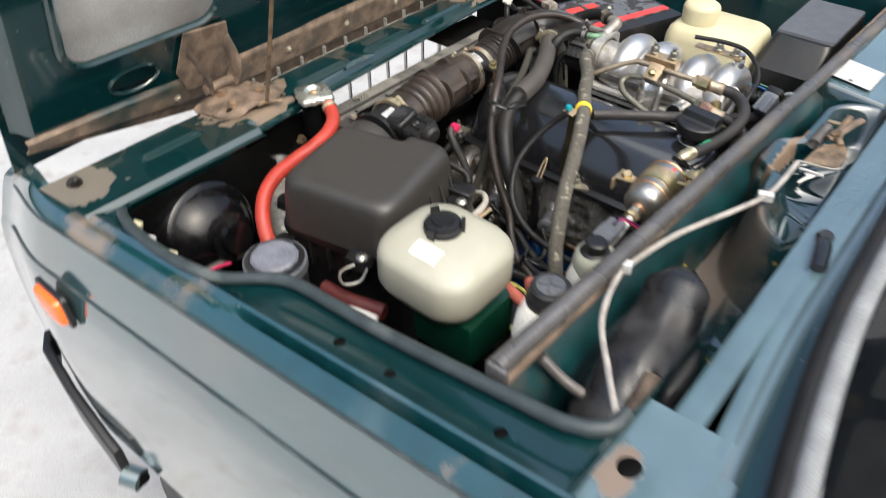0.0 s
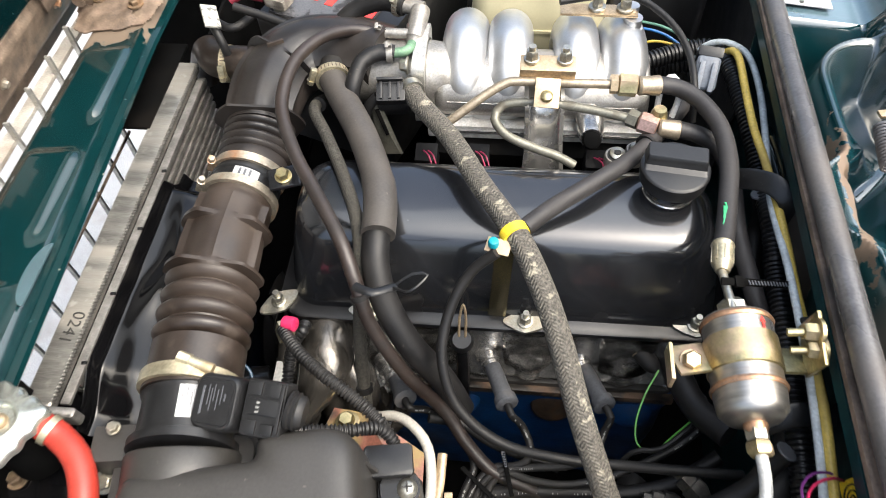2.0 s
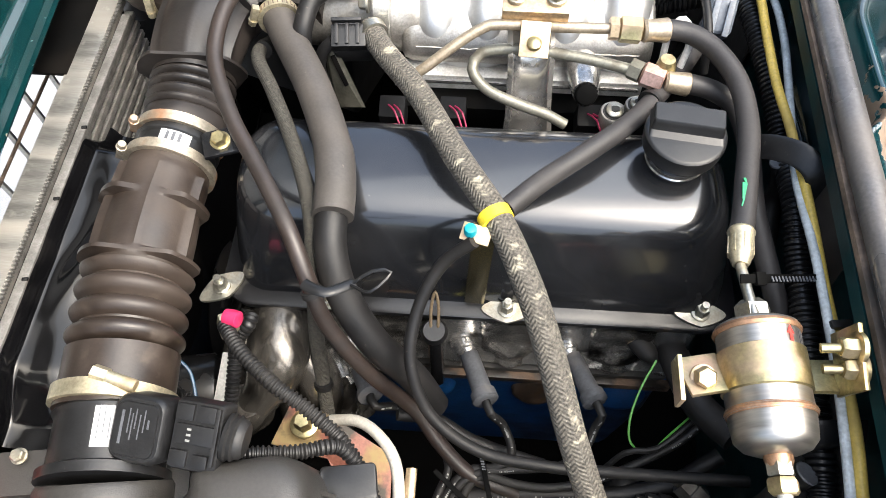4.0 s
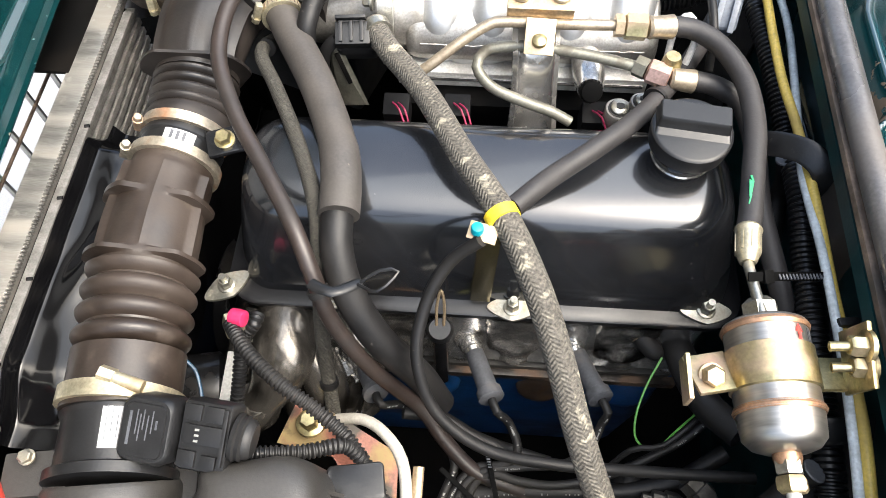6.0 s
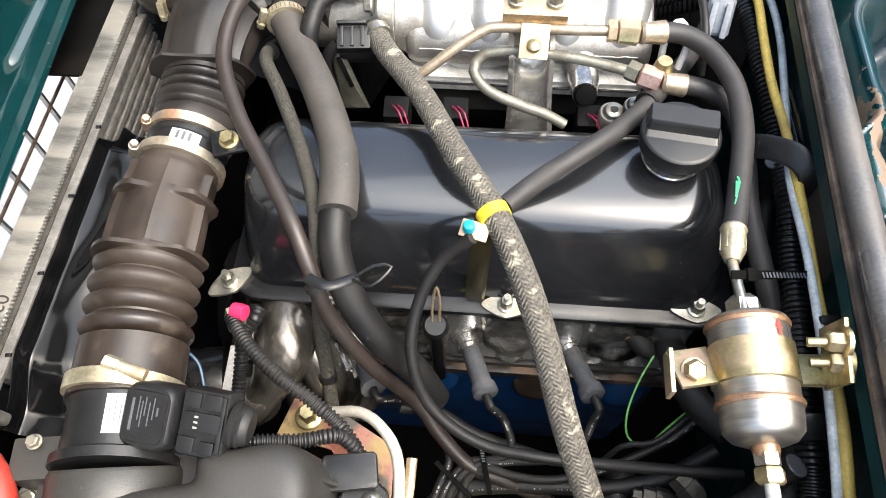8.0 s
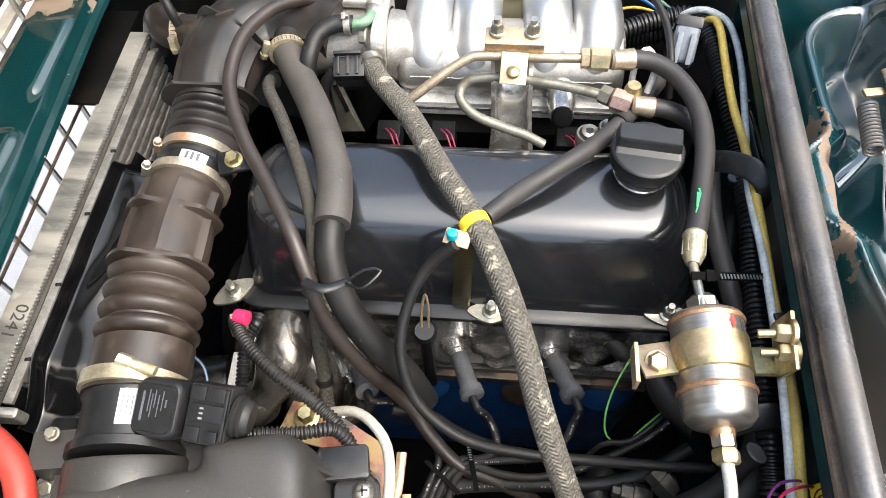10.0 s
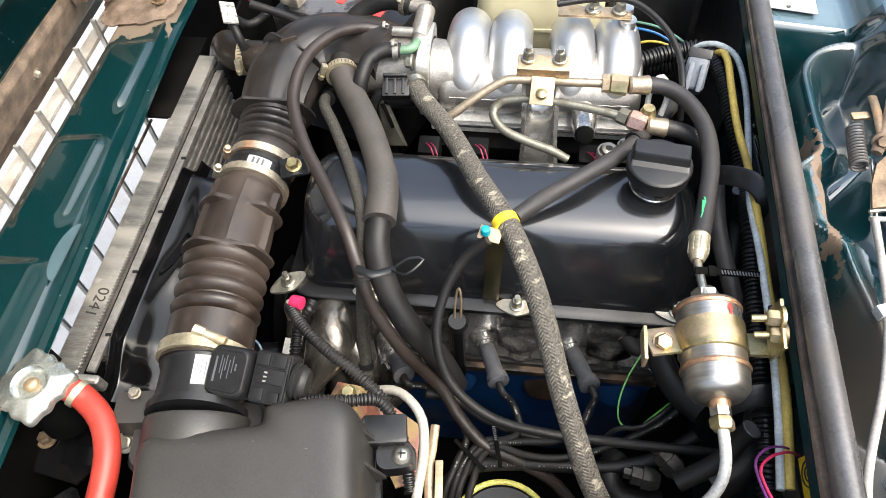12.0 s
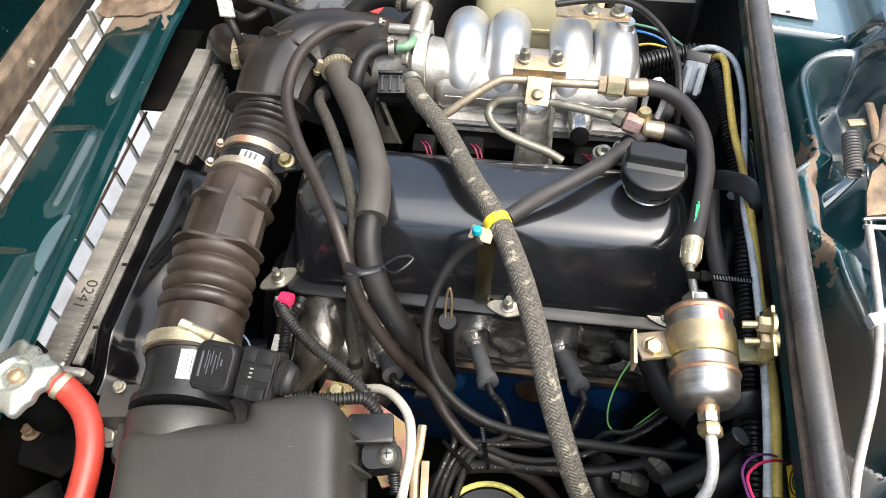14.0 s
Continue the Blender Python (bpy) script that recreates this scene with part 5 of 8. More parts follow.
part("tower", turned(twr - V((0, 0, 0.06)), twr, [(0, 0.012), (0.8, 0.011), (0.82, 0.009), (1, 0.009)], 16), alu_cast, manifold)
part("tower", turned(twr - V((0.004, -0.008, 0.05)), twr + V((-0.002, 0.01, 0.008)), [(0, 0.009), (0.8, 0.008), (1, 0.007)], 16), alu_cast, manifold)
for px, r_ in (((0.131, 0.166, 0.885), 0.0125), ((0.150, 0.171, 0.890), 0.0105)):
    p = V(px)
    bs_ = part("socket_boss", turned(p - V((0, 0, 0.018)), p, [(0, r_), (0.92, r_), (1, r_ * 0.92)], 22), alu_rough, manifold)
    part("recess", turned(p - V((0, 0, 0.001)), p + V((0, 0, 0.0006)), [(0, r_ * 0.78), (1, r_ * 0.78)], 22), ink, bs_)
    part("screw_head", turned(p, p + V((0, -0.001, 0.005)), [(0, r_ * 0.62), (0.8, r_ * 0.62), (1, r_ * 0.5)], 18), zinc, bs_)
    part("socket", turned(p + V((0, -0.001, 0.0048)), p + V((0, -0.001, 0.0056)), [(0, r_ * 0.32), (1, r_ * 0.32)], 6), ink, bs_)
p = V((0.103, 0.166, 0.905))
part("cap_boss", turned(p + V((0, 0.048, -0.012)), p + V((0, 0.004, -0.002)), [(0, 0.0150), (0.7, 0.0135), (1, 0.0112)], 24), alu_dirty, manifold)
bm = turned(p + V((0, 0.008, -0.006)), p + V((0, -0.004, 0.004)), [(0, 0.0095), (0.75, 0.0095), (0.95, 0.0085), (1, 0.006)], 24)
for k in range(20):
    a = 2 * math.pi * k / 20
    q = p + V((0.0096 * math.cos(a), 0.002 + 0.0096 * math.sin(a) * 0.64, -0.001 + 0.0096 * math.sin(a) * 0.77))
    beam(q + V((0, 0.004, -0.0035)), q + V((0, -0.003, 0.0025)), 0.0012, 0.0014, bm=bm, bevel=0)
part("rubber_cap", bm, dark_void, manifold, "black knurled rubber cap")

# fuel rail block and pipes
strap_steel = mat("wet_looking_steel", (0.48, 0.465, 0.44), 0.16, 0.85, 0.25, 35, stain=(0.42, 0.39, 0.34), stain_scale=25, stain_low=0.5, stain_high=0.65, bump=0.2, bump_scale=60)
rail = thing("fuel_pipes", "tan and grey steel fuel pipes with hexagon unions", "fuel pipe")
mid = V((0.054, 0.204, 0.962))
part("block", box((0.054, 0.020, 0.016), tuple(mid), (8, 0, 0), 0.002), bronze, rail, "tan plated mounting block")
for px in ((0.038, 0.206, 0.970), (0.070, 0.206, 0.970)):
    p = V(px)
    part("bolt", hexhead(p, p + V((0, 0, 0.012)), 0.0064, washer=1.2), zinc, rail)
    part("stud", rod(p + V((0, 0, 0.011)), p + V((0, 0, 0.017)), 0.0036), zinc, rail)
pl_run = curve([V(q) + V((0, 0.004, -0.010)) for q in ((0.052, 0.206, 0.958), (0.054, 0.182, 0.937), (0.055, 0.172, 0.912), (0.056, 0.164, 0.893), (0.057, 0.155, 0.868))], 0.004)
bm = bmesh.new()
rows = []
for i, q in enumerate(pl_run):
    w = 0.0195 + 0.002 * step01(i, len(pl_run) - 8, len(pl_run) - 1)
    rows.append([bm.verts.new(q + V((a * w, -b * 0.6, b * 0.8))) for a, b in ((-1.0, -0.010), (-1.0, 0.004), (-0.80, 0.006), (-0.66, 0.002), (-0.3, 0.0), (0.3, 0.0), (0.66, 0.002), (0.80, 0.006), (1.0, 0.004), (1.0, -0.010))])
for a, b in zip(rows, rows[1:]):
    for k in range(9):
        bm.faces.new((a[k], a[k + 1], b[k + 1], b[k]))
bmesh.ops.recalc_face_normals(bm, faces=bm.faces)
bmesh.ops.solidify(bm, geom=bm.faces[:], thickness=0.002)
part("pillar", bm, strap_steel, rail, "bright pressed support bracket")
st0, st1 = V((0.055, 0.190, 0.962)), V((0.054, 0.168, 0.944))
part("strap", beam(st0, st1, 0.024, 0.003, up=(0, -0.6, 0.8)), bronze, rail)
sc = V((0.054, 0.173, 0.956))
part("screw", turned(sc - V((0, 0, 0.003)), sc + V((0, -0.001, 0.003)), [(0, 0.006), (0.6, 0.006), (1, 0.003)], 16), zinc_yellow, rail)
pa = [(-0.053, 0.161, 0.915), (-0.035, 0.166, 0.928), (-0.007, 0.181, 0.944), (0.013, 0.190, 0.953), (0.027, 0.192, 0.955), (0.079, 0.193, 0.954), (0.117, 0.195, 0.953)]
part("pipe", tube(pa, 0.0046, 12), pipe_tan, rail, "tan plated steel pipe")
u0, u1, u2, u3 = V((0.115, 0.195, 0.953)), V((0.122, 0.195, 0.953)), V((0.141, 0.194, 0.953)), V((0.163, 0.198, 0.951))
part("union", turned(u0, u1, [(0, 0.0095), (1, 0.0095)], 6), bronze, rail)
part("union", turned(u1, u2, [(0, 0.008), (0.1, 0.011), (0.95, 0.011), (1, 0.009)], 6), zinc_yellow, rail)
part("ferrule", turned(u2, u3, [(0, 0.0080), (0.1, 0.0095), (0.3, 0.0088), (0.95, 0.0100), (1, 0.0085)], 18), pipe_tan, rail)
pb = [(0.087, 0.145, 0.890), (0.069, 0.149, 0.898), (0.044, 0.153, 0.905), (0.018, 0.161, 0.912), (0.005, 0.175, 0.920), (0.012, 0.186, 0.928), (0.032, 0.188, 0.932), (0.058, 0.188, 0.932), (0.100, 0.183, 0.930), (0.140, 0.174, 0.928)]
part("pipe", tube(pb, 0.0048, 12), pipe_grey, rail, "olive grey steel pipe")
u0, u1, u2, u3 = V((0.136, 0.177, 0.928)), V((0.145, 0.172, 0.928)), V((0.163, 0.165, 0.927)), V((0.184, 0.164, 0.925))
part("union", turned(u0, u1, [(0, 0.009), (1, 0.009)], 6), pipe_grey, rail)
part("union", turned(u1, u2, [(0, 0.008), (0.1, 0.0105), (0.95, 0.0105), (1, 0.009)], 6), mat("pink_plated", (0.55, 0.36, 0.30), 0.35, 0.8, 0.15, 60), rail, "pinkish plated hexagon union")
part("ferrule", turned(u2, u3, [(0, 0.0080), (0.1, 0.0095), (0.3, 0.0088), (0.95, 0.0098), (1, 0.0085)], 18), pipe_tan, rail)
bn = V((0.164, 0.176, 0.935))
part("elbow", turned(bn - V((0, 0, 0.02)), bn + V((0, 0, 0.006)), [(0, 0.010), (0.5, 0.009), (0.8, 0.008), (1, 0.006)], 14), zinc_yellow, rail)

# ---- hoses over the engine ----
def hose(name, pts, r, material, label, category="hose", sides=16, step=0.007):
    h = thing(name, label, category)
    part("hose", tube(pts, r, sides, step), material, h)
    return h


bh = hose("braided_hose", [(-0.086, 0.214, 0.925), (-0.071, 0.184, 0.928), (-0.036, 0.132, 0.936), (-0.002, 0.066, 0.945), (0.030, 0.011, 0.950), (0.053, -0.035, 0.940), (0.0705, -0.076, 0.920), (0.086, -0.118, 0.895), (0.101, -0.149, 0.870), (0.118, -0.178, 0.840), (0.142, -0.205, 0.800), (0.165, -0.235, 0.750)],
          0.0103, braid, "thick textile-braided hose with a pale worn pattern", sides=20, step=0.004)
rubber_soot = mat("greyed_black_rubber", (0.022, 0.020, 0.020), 0.55, 0.0, 0.15, 70, stain=(0.034, 0.031, 0.030), stain_scale=14, stain_low=0.45, stain_high=0.7, bump=0.15)
b0, b1 = V((-0.086, 0.214, 0.925)), V((-0.071, 0.184, 0.928))
band(b0.lerp(b1, 0.25), b1 - b0, 0.0106, 0.009, zinc, bh, "clamp", "bright steel clamp")
v0 = hose("breather_hose", [(0.037, 0.026, 0.938), (0.064, 0.055, 0.935), (0.101, 0.088, 0.932), (0.137, 0.125, 0.926), (0.172, 0.176, 0.915), (0.199, 0.222, 0.905), (0.227, 0.281, 0.895)], 0.0080, rubber_soot, "black rubber hose lying across the valve cover")
brown_hose = mat("thin_brown_hose", (0.023, 0.0165, 0.0138), 0.42, 0.0, 0.2, 50, stain=(0.012, 0.010, 0.009), stain_scale=18, stain_low=0.45, stain_high=0.7, bump=0.1)
band((0.152, 0.148, 0.921), V((0.172, 0.176, 0.915)) - V((0.137, 0.125, 0.926)), 0.0082, 0.004, rubber, v0, "end_band")
h2 = hose("vacuum_hose", [(-0.116, 0.270, 0.946), (-0.131, 0.2715, 0.946), (-0.153, 0.262, 0.955), (-0.177, 0.234, 0.965), (-0.195, 0.191, 0.968), (-0.196, 0.138, 0.962), (-0.175, 0.088, 0.955), (-0.150, 0.049, 0.950), (-0.119, 0.000, 0.945), (-0.102, -0.032, 0.925), (-0.090, -0.052, 0.890), (-0.063, -0.068, 0.835), (-0.027, -0.081, 0.785), (-0.005, -0.102, 0.762), (0.023, -0.123, 0.745), (0.056, -0.132, 0.735), (0.095, -0.142, 0.712), (0.125, -0.160, 0.680)], 0.0064, brown_hose, "thin brown aged rubber hose")
band((-0.0985, -0.039, 0.916), (0.012, -0.020, -0.030), 0.0064, 0.005, rubber, h2, "end_band")
h3 = thing("heater_hose", "thick grey rubber hose sleeved over a black hose", "hose")
part("sleeve", tube([(-0.172, 0.228, 0.925), (-0.153, 0.193, 0.925), (-0.123, 0.138, 0.928), (-0.100, 0.083, 0.930), (-0.092, 0.048, 0.930), (-0.090, 0.018, 0.928)], lambda s: 0.0148 + (0.0008 if s > 0.165 else 0), 24, 0.007), rubber_grey, h3, "grey foam-like hose sleeve")
part("hose", tube([(-0.093, 0.043, 0.928), (-0.092, 0.018, 0.924), (-0.090, -0.006, 0.913), (-0.080, -0.030, 0.892), (-0.058, -0.051, 0.856), (-0.029, -0.061, 0.810), (-0.011, -0.072, 0.770)], 0.0125, 20), rubber, h3)
band((-0.168, 0.221, 0.925), (0.12, -0.35, 0.0), 0.0164, 0.008, clamp_cream, h3, screw=(-1, 0, 0.4))
part("collar", tube([(-0.171, 0.241, 0.925), (-0.170, 0.226, 0.925)], 0.014, 20), rubber, h3)
bt2 = hose("braided_tube", [(-0.158, 0.245, 0.880), (-0.178, 0.222, 0.895), (-0.183, 0.187, 0.912), (-0.161, 0.144, 0.918), (-0.133, 0.087, 0.922), (-0.110, 0.028, 0.922), (-0.105, -0.015, 0.895), (-0.109, -0.038, 0.835), (-0.107, -0.064, 0.785), (-0.100, -0.095, 0.765)], 0.0062, grey_braid, "thin grey woven sleeve on a tube")
band((-0.107, -0.064, 0.785), (0.002, -0.026, -0.05), 0.0063, 0.006, rubber, bt2, "end_band")
band((-0.181, 0.200, 0.907), (-0.002, -0.035, 0.017), 0.0063, 0.006, rubber, bt2, "end_band")
hose("thin_cable", [(0.015, -0.008, 0.948), (-0.006, -0.014, 0.925), (-0.022, -0.035, 0.900), (-0.028, -0.067, 0.870), (-0.012, -0.098, 0.835), (0.028, -0.118, 0.810), (0.083, -0.123, 0.795), (0.148, -0.123, 0.790), (0.244, -0.122, 0.785)], 0.0048, rubber, "black thin hose looping down from the bracket")
f1 = hose("fuel_hose", [(0.157, 0.198, 0.951), (0.177, 0.198, 0.950), (0.199, 0.183, 0.948), (0.215, 0.150, 0.946), (0.218, 0.107, 0.944), (0.211, 0.060, 0.942), (0.203, 0.022, 0.944), (0.198, 0.010, 0.946)], 0.0083, rubber_soot, "black fuel hose with a green paint mark")
bm = box((0.0052, 0.015, 0.0010), (0.2055, 0.044, 0.950), (0, 12, -8), 0.0006)
box((0.0030, 0.009, 0.0010), (0.2035, 0.035, 0.9502), (0, 4, -20), 0.0006, bm=bm)
box((0.0022, 0.006, 0.0010), (0.2068, 0.053, 0.9498), (0, 16, 12), 0.0006, bm=bm)
part("paint_mark", bm, green_mark, f1, "green paint dab")
e0, e1, e3 = V((0.200, 0.014, 0.946)), V((0.195, -0.015, 0.948)), V((0.197, -0.054, 0.953))
ferrule = part("ferrule", turned(e0, e1, [(0, 0.0084), (0.08, 0.0096), (0.16, 0.0088), (0.72, 0.0086), (0.80, 0.0074), (0.9, 0.0066), (1, 0.0052)], 20), clamp_cream, f1, "cream plated crimp ferrule")
for k in range(8):
    o = V((math.cos(k * math.pi / 4), 0, math.sin(k * math.pi / 4))) * 0.0086
    part("crimp_ridge", beam(e0.lerp(e1, 0.2) + o, e0.lerp(e1, 0.7) + o, 0.0016, 0.0012, up=o, bevel=0.0004), clamp_cream, ferrule)
part("pipe_end", rod(e1, e3, 0.0036), zinc, f1)
hose("return_hose", [(0.181, 0.166, 0.925), (0.204, 0.162, 0.922), (0.224, 0.149, 0.915), (0.233, 0.113, 0.905), (0.232, 0.061, 0.900), (0.240, 0.010, 0.890), (0.249, -0.017, 0.875), (0.258, -0.050, 0.850)], 0.0083, rubber_soot, "black fuel return hose")

# ---- fuel filter ----
flt = thing("fuel_filter", "cylindrical steel fuel filter with a red arrow and copper seams", "fuel filter")
FT, FB = V((0.200, -0.056, 0.945)), V((0.203, -0.1405, 0.943))
FR_ = 0.0257
body = part("body", turned(FT, FB, [(0, 0.013), (0.015, 0.022), (0.04, 0.0257), (0.07, FR_ + 0.0012), (0.095, FR_ + 0.0012), (0.10, FR_), (0.68, FR_), (0.685, FR_ + 0.0012), (0.72, FR_ + 0.0012), (0.725, FR_), (0.80, FR_ - 0.0004), (0.90, 0.0243), (0.96, 0.0200), (0.99, 0.0135), (1, 0.009)], 44), steel, flt)
fx = (FB - FT).normalized()
copper = mat("copper_seam", (0.42, 0.25, 0.15), 0.4, 0.8, 0.15, 80)
for f in (0.0825, 0.7025):
    c = FT.lerp(FB, f)
    part("seam", turned(c - fx * 0.0022, c + fx * 0.0022, [(0, FR_ + 0.0008), (0.5, FR_ + 0.0018), (1, FR_ + 0.0008)], 44), copper, body)
c = FT.lerp(FB, 0.40)
part("strap", turned(c - fx * 0.0135, c + fx * 0.0135, [(0, FR_), (0.03, FR_ + 0.0016), (0.97, FR_ + 0.0016), (1, FR_)], 44), zinc_yellow, flt, "yellow zinc mounting strap")
fl, fr = V((0.160, -0.096, 0.945)), V((0.239, -0.091, 0.945))
lug = part("lug", beam(c - V((0.024, 0, 0.0)), fl + V((-0.010, 0, 0.0)), 0.030, 0.003, up=(0, 0.4, 1)), zinc_yellow, flt)
part("lug_edge", box((0.003, 0.030, 0.016), tuple(fl + V((-0.011, 0, -0.006))), (0, 0, 0), 0.0008), zinc_yellow, flt)
part("bolt", hexhead(fl + V((0.002, 0.001, 0.001)), fl + V((0.002, -0.003, 0.011)), 0.0070, washer=1.15), zinc_yellow, flt)
part("lug", beam(c + V((0.024, 0, 0)), fr + V((0.012, 0.002, 0.0)), 0.026, 0.003, up=(0, 0.4, 1)), zinc_yellow, flt)
wb = V((0.245, -0.090, 0.975))
bk = part("wall_bracket", box((0.003, 0.040, 0.034), tuple(wb + V((0.000, 0.004, -0.010))), (10, 0, 0), 0.001), zinc_yellow, flt, "yellow zinc bracket bolted to the wall")
for px in ((0.240, -0.083, 0.978), (0.243, -0.093, 0.970)):
    p = V(px)
    part("bolt", hexhead(p + V((0.006, 0, 0)), p + V((-0.006, 0, 0)), 0.0068), zinc_yellow, bk)
    part("stud", rod(p, p + V((-0.016, 0, -0.003)), 0.0030), zinc_yellow, bk)
n0, n1 = FT - fx * 0.016, FT + fx * 0.003
part("inlet_nut", turned(n0, n1, [(0, 0.007), (0.25, 0.0118), (0.7, 0.0118), (0.75, 0.0138), (1, 0.0138)], 6), zinc, flt)
part("outlet_neck", turned(FB, FB + fx * 0.007, [(0, 0.0085), (0.4, 0.0085), (1, 0.0070)], 18), copper, flt)
part("outlet_nut", turned(FB + fx * 0.003, FB + fx * 0.012, [(0, 0.0072), (0.12, 0.0082), (0.88, 0.0082), (1, 0.0074)], 6), zinc, flt)
part("outlet_nut", turned(FB + fx * 0.0128, FB + fx * 0.0225, [(0, 0.0082), (0.2, 0.0094), (0.8, 0.0094), (1, 0.0076)], 6), zinc_yellow, flt)
part("outlet_pipe", tube([FB + fx * 0.018, V((0.205, -0.176, 0.940)), V((0.205, -0.190, 0.934)), V((0.202, -0.200, 0.925)), V((0.195, -0.209, 0.914)), V((0.183, -0.218, 0.903))], 0.0044, 14), mat("pale_pipe_coat", (0.52, 0.52, 0.50), 0.45, 0.3), flt, "bent pale steel pipe")
part("pipe_fitting", turned((0.186, -0.214, 0.906), (0.177, -0.224, 0.897), [(0, 0.0055), (0.15, 0.0085), (0.75, 0.0085), (0.8, 0.0098), (1, 0.0098)], 6), zinc, flt, "steel pipe union")
part("banjo_head", turned((0.178, -0.226, 0.905), (0.178, -0.226, 0.886), [(0, 0.0070), (0.12, 0.0098), (0.45, 0.0098), (0.5, 0.0080), (1, 0.0080)], 20), zinc, flt, "steel banjo bolt")
def on_filter(f, ang, lift):
    """A spot on the filter's skin: share of its length, angle round it."""
    c = FT.lerp(FB, f)
    u = V((0, 0, 1)) - fx * fx.z
    u.normalize()
    w = fx.cross(u)
    return c + (FR_ + lift) * (math.cos(ang) * u + math.sin(ang) * w)
bm = bmesh.new()
q = [on_filter(f, a, 0.0006) for f, a in ((0.115, -0.42), (0.18, -0.53), (0.18, -0.46), (0.27, -0.46), (0.27, -0.38), (0.18, -0.38), (0.18, -0.31))]
vs = [bm.verts.new(p) for p in q]
bm.faces.new(vs)
part("flow_arrow", bm, red_mark, body, "red flow arrow print")
for k in range(5):
    a0 = -0.72 - 0.09 * k
    bm = bmesh.new()
    bm.faces.new([bm.verts.new(on_filter(f, a, 0.0005)) for f, a in ((0.13, a0), (0.26, a0), (0.26, a0 - 0.04), (0.13, a0 - 0.04))])
    part("printed_bar", bm, grey_plastic, body)
# ---- intake hose and air meter ----
intake = thing("intake_hose", "large black-brown ribbed rubber air intake hose", "intake hose")
P_ = [V((-0.231, -0.128, 0.885)), V((-0.233, -0.100, 0.886)), V((-0.237, -0.057, 0.889)), V((-0.2395, -0.011, 0.892)), V((-0.2405, 0.040, 0.893)), V((-0.2380, 0.088, 0.8935)), V((-0.2360, 0.113, 0.895)), V((-0.2360, 0.155, 0.902)), V((-0.237, 0.189, 0.909)), V((-0.231, 0.236, 0.912)), V((-0.206, 0.269, 0.914)), V((-0.161, 0.274, 0.914)), V((-0.118, 0.259, 0.915))]


RUN = curve(P_, 0.0015)
LEN = [0.0]
for a, b in zip(RUN, RUN[1:]):
    LEN.append(LEN[-1] + (b - a).length)


def near_len(p):
    k = min(range(len(RUN)), key=lambda i: (RUN[i] - p).length)
    return LEN[k]


def cut(s0, s1):
    return [p for p, s in zip(RUN, LEN) if s0 <= s <= s1]


def at_len(s):
    k = min(range(len(LEN)), key=lambda i: abs(LEN[i] - s))
    d = (RUN[min(k + 1, len(RUN) - 1)] - RUN[max(k - 1, 0)]).normalized()
    return RUN[k], d


def top(p):
    """Length along the run under a spot on the hose's upper skin."""
    return near_len(V(p) - V((0, 0, 0.037)))


S_CLAMP, S_SMOOTH, S_RING, S_SLEEVE, S_CLAMP2, S_JOINT, S_CLAMP3, S_BEL2E = top((-0.219, -0.118, 0.922)), top((-0.216, -0.136, 0.922)), top((-0.225, -0.082, 0.922)), top((-0.225, -0.023, 0.930)), top((-0.230, 0.075, 0.930)), top((-0.229, 0.090, 0.930)), top((-0.228, 0.107, 0.932)), top((-0.228, 0.160, 0.939))
s_sl0, s_sl1 = S_SLEEVE, S_CLAMP2 + 0.005


def bellows(s):
    s += S_SMOOTH
    if s < S_RING:
        return 0.0395
    n = (s - S_RING) / (S_SLEEVE - S_RING) * 3.5
    return 0.0308 + 0.0109 * abs(math.sin(math.pi * n)) ** 0.62


part("bellows", sweep(bmesh.new(), cut(S_SMOOTH, S_SLEEVE), bellows, 40), rubber_brown, intake, "ribbed rubber bellows")


def shaped(run, radius, sides, mark):
    """A tube whose radius depends on the length and on the angle from the mould line."""
    bm, rings, s = bmesh.new(), [], 0.0
    for i, p in enumerate(run):
        s += (p - run[i - 1]).length if i else 0.0
        t = (run[min(i + 1, len(run) - 1)] - run[max(i - 1, 0)]).normalized()
        u = (V(mark) - t * V(mark).dot(t)).normalized()
        w = u.cross(t)
        rings.append([bm.verts.new(p + radius(s, a) * (math.cos(a) * u + math.sin(a) * w)) for a in [2 * math.pi * k / sides for k in range(sides)]])
    for a, b in zip(rings, rings[1:]):
        for k in range(sides):
            bm.faces.new((a[k], a[(k + 1) % sides], b[(k + 1) % sides], b[k]))
    bm.faces.new(rings[0][::-1])
    bm.faces.new(rings[-1])
    return bm


def three_sided(a):
    """Angle from the middle of the nearest of three panels, and from the nearest ridge."""
    m = (a + math.pi / 3) % (2 * math.pi / 3) - math.pi / 3
    return abs(m), math.pi / 3 - abs(m)


def collar_r(a, flat, corner):
    m, _ = three_sided(a)
    return min(flat / math.cos(m), corner)


def sleeve_r(s, a):
    f = s / (s_sl1 - s_sl0)
    m, edge = three_sided(a)
    body = 0.0362 - 0.0020 * step01(f, 0.30, 0.75) - 0.0014 * step01(f, 0.80, 0.88) - 0.0022 * (1 - step01(f, 0.0, 0.06))
    if 0.08 < f < 0.83:
        body += 0.0042 * math.exp(-(edge / 0.085) ** 2) + 0.0006 * math.exp(-(m / 0.03) ** 2)
    for at in (0.08, 0.56):
        if abs(f - at) < 0.024:
            body = max(body, collar_r(a, 0.0366, 0.0450) - (0.0022 if at > 0.3 else 0.0))
    return body


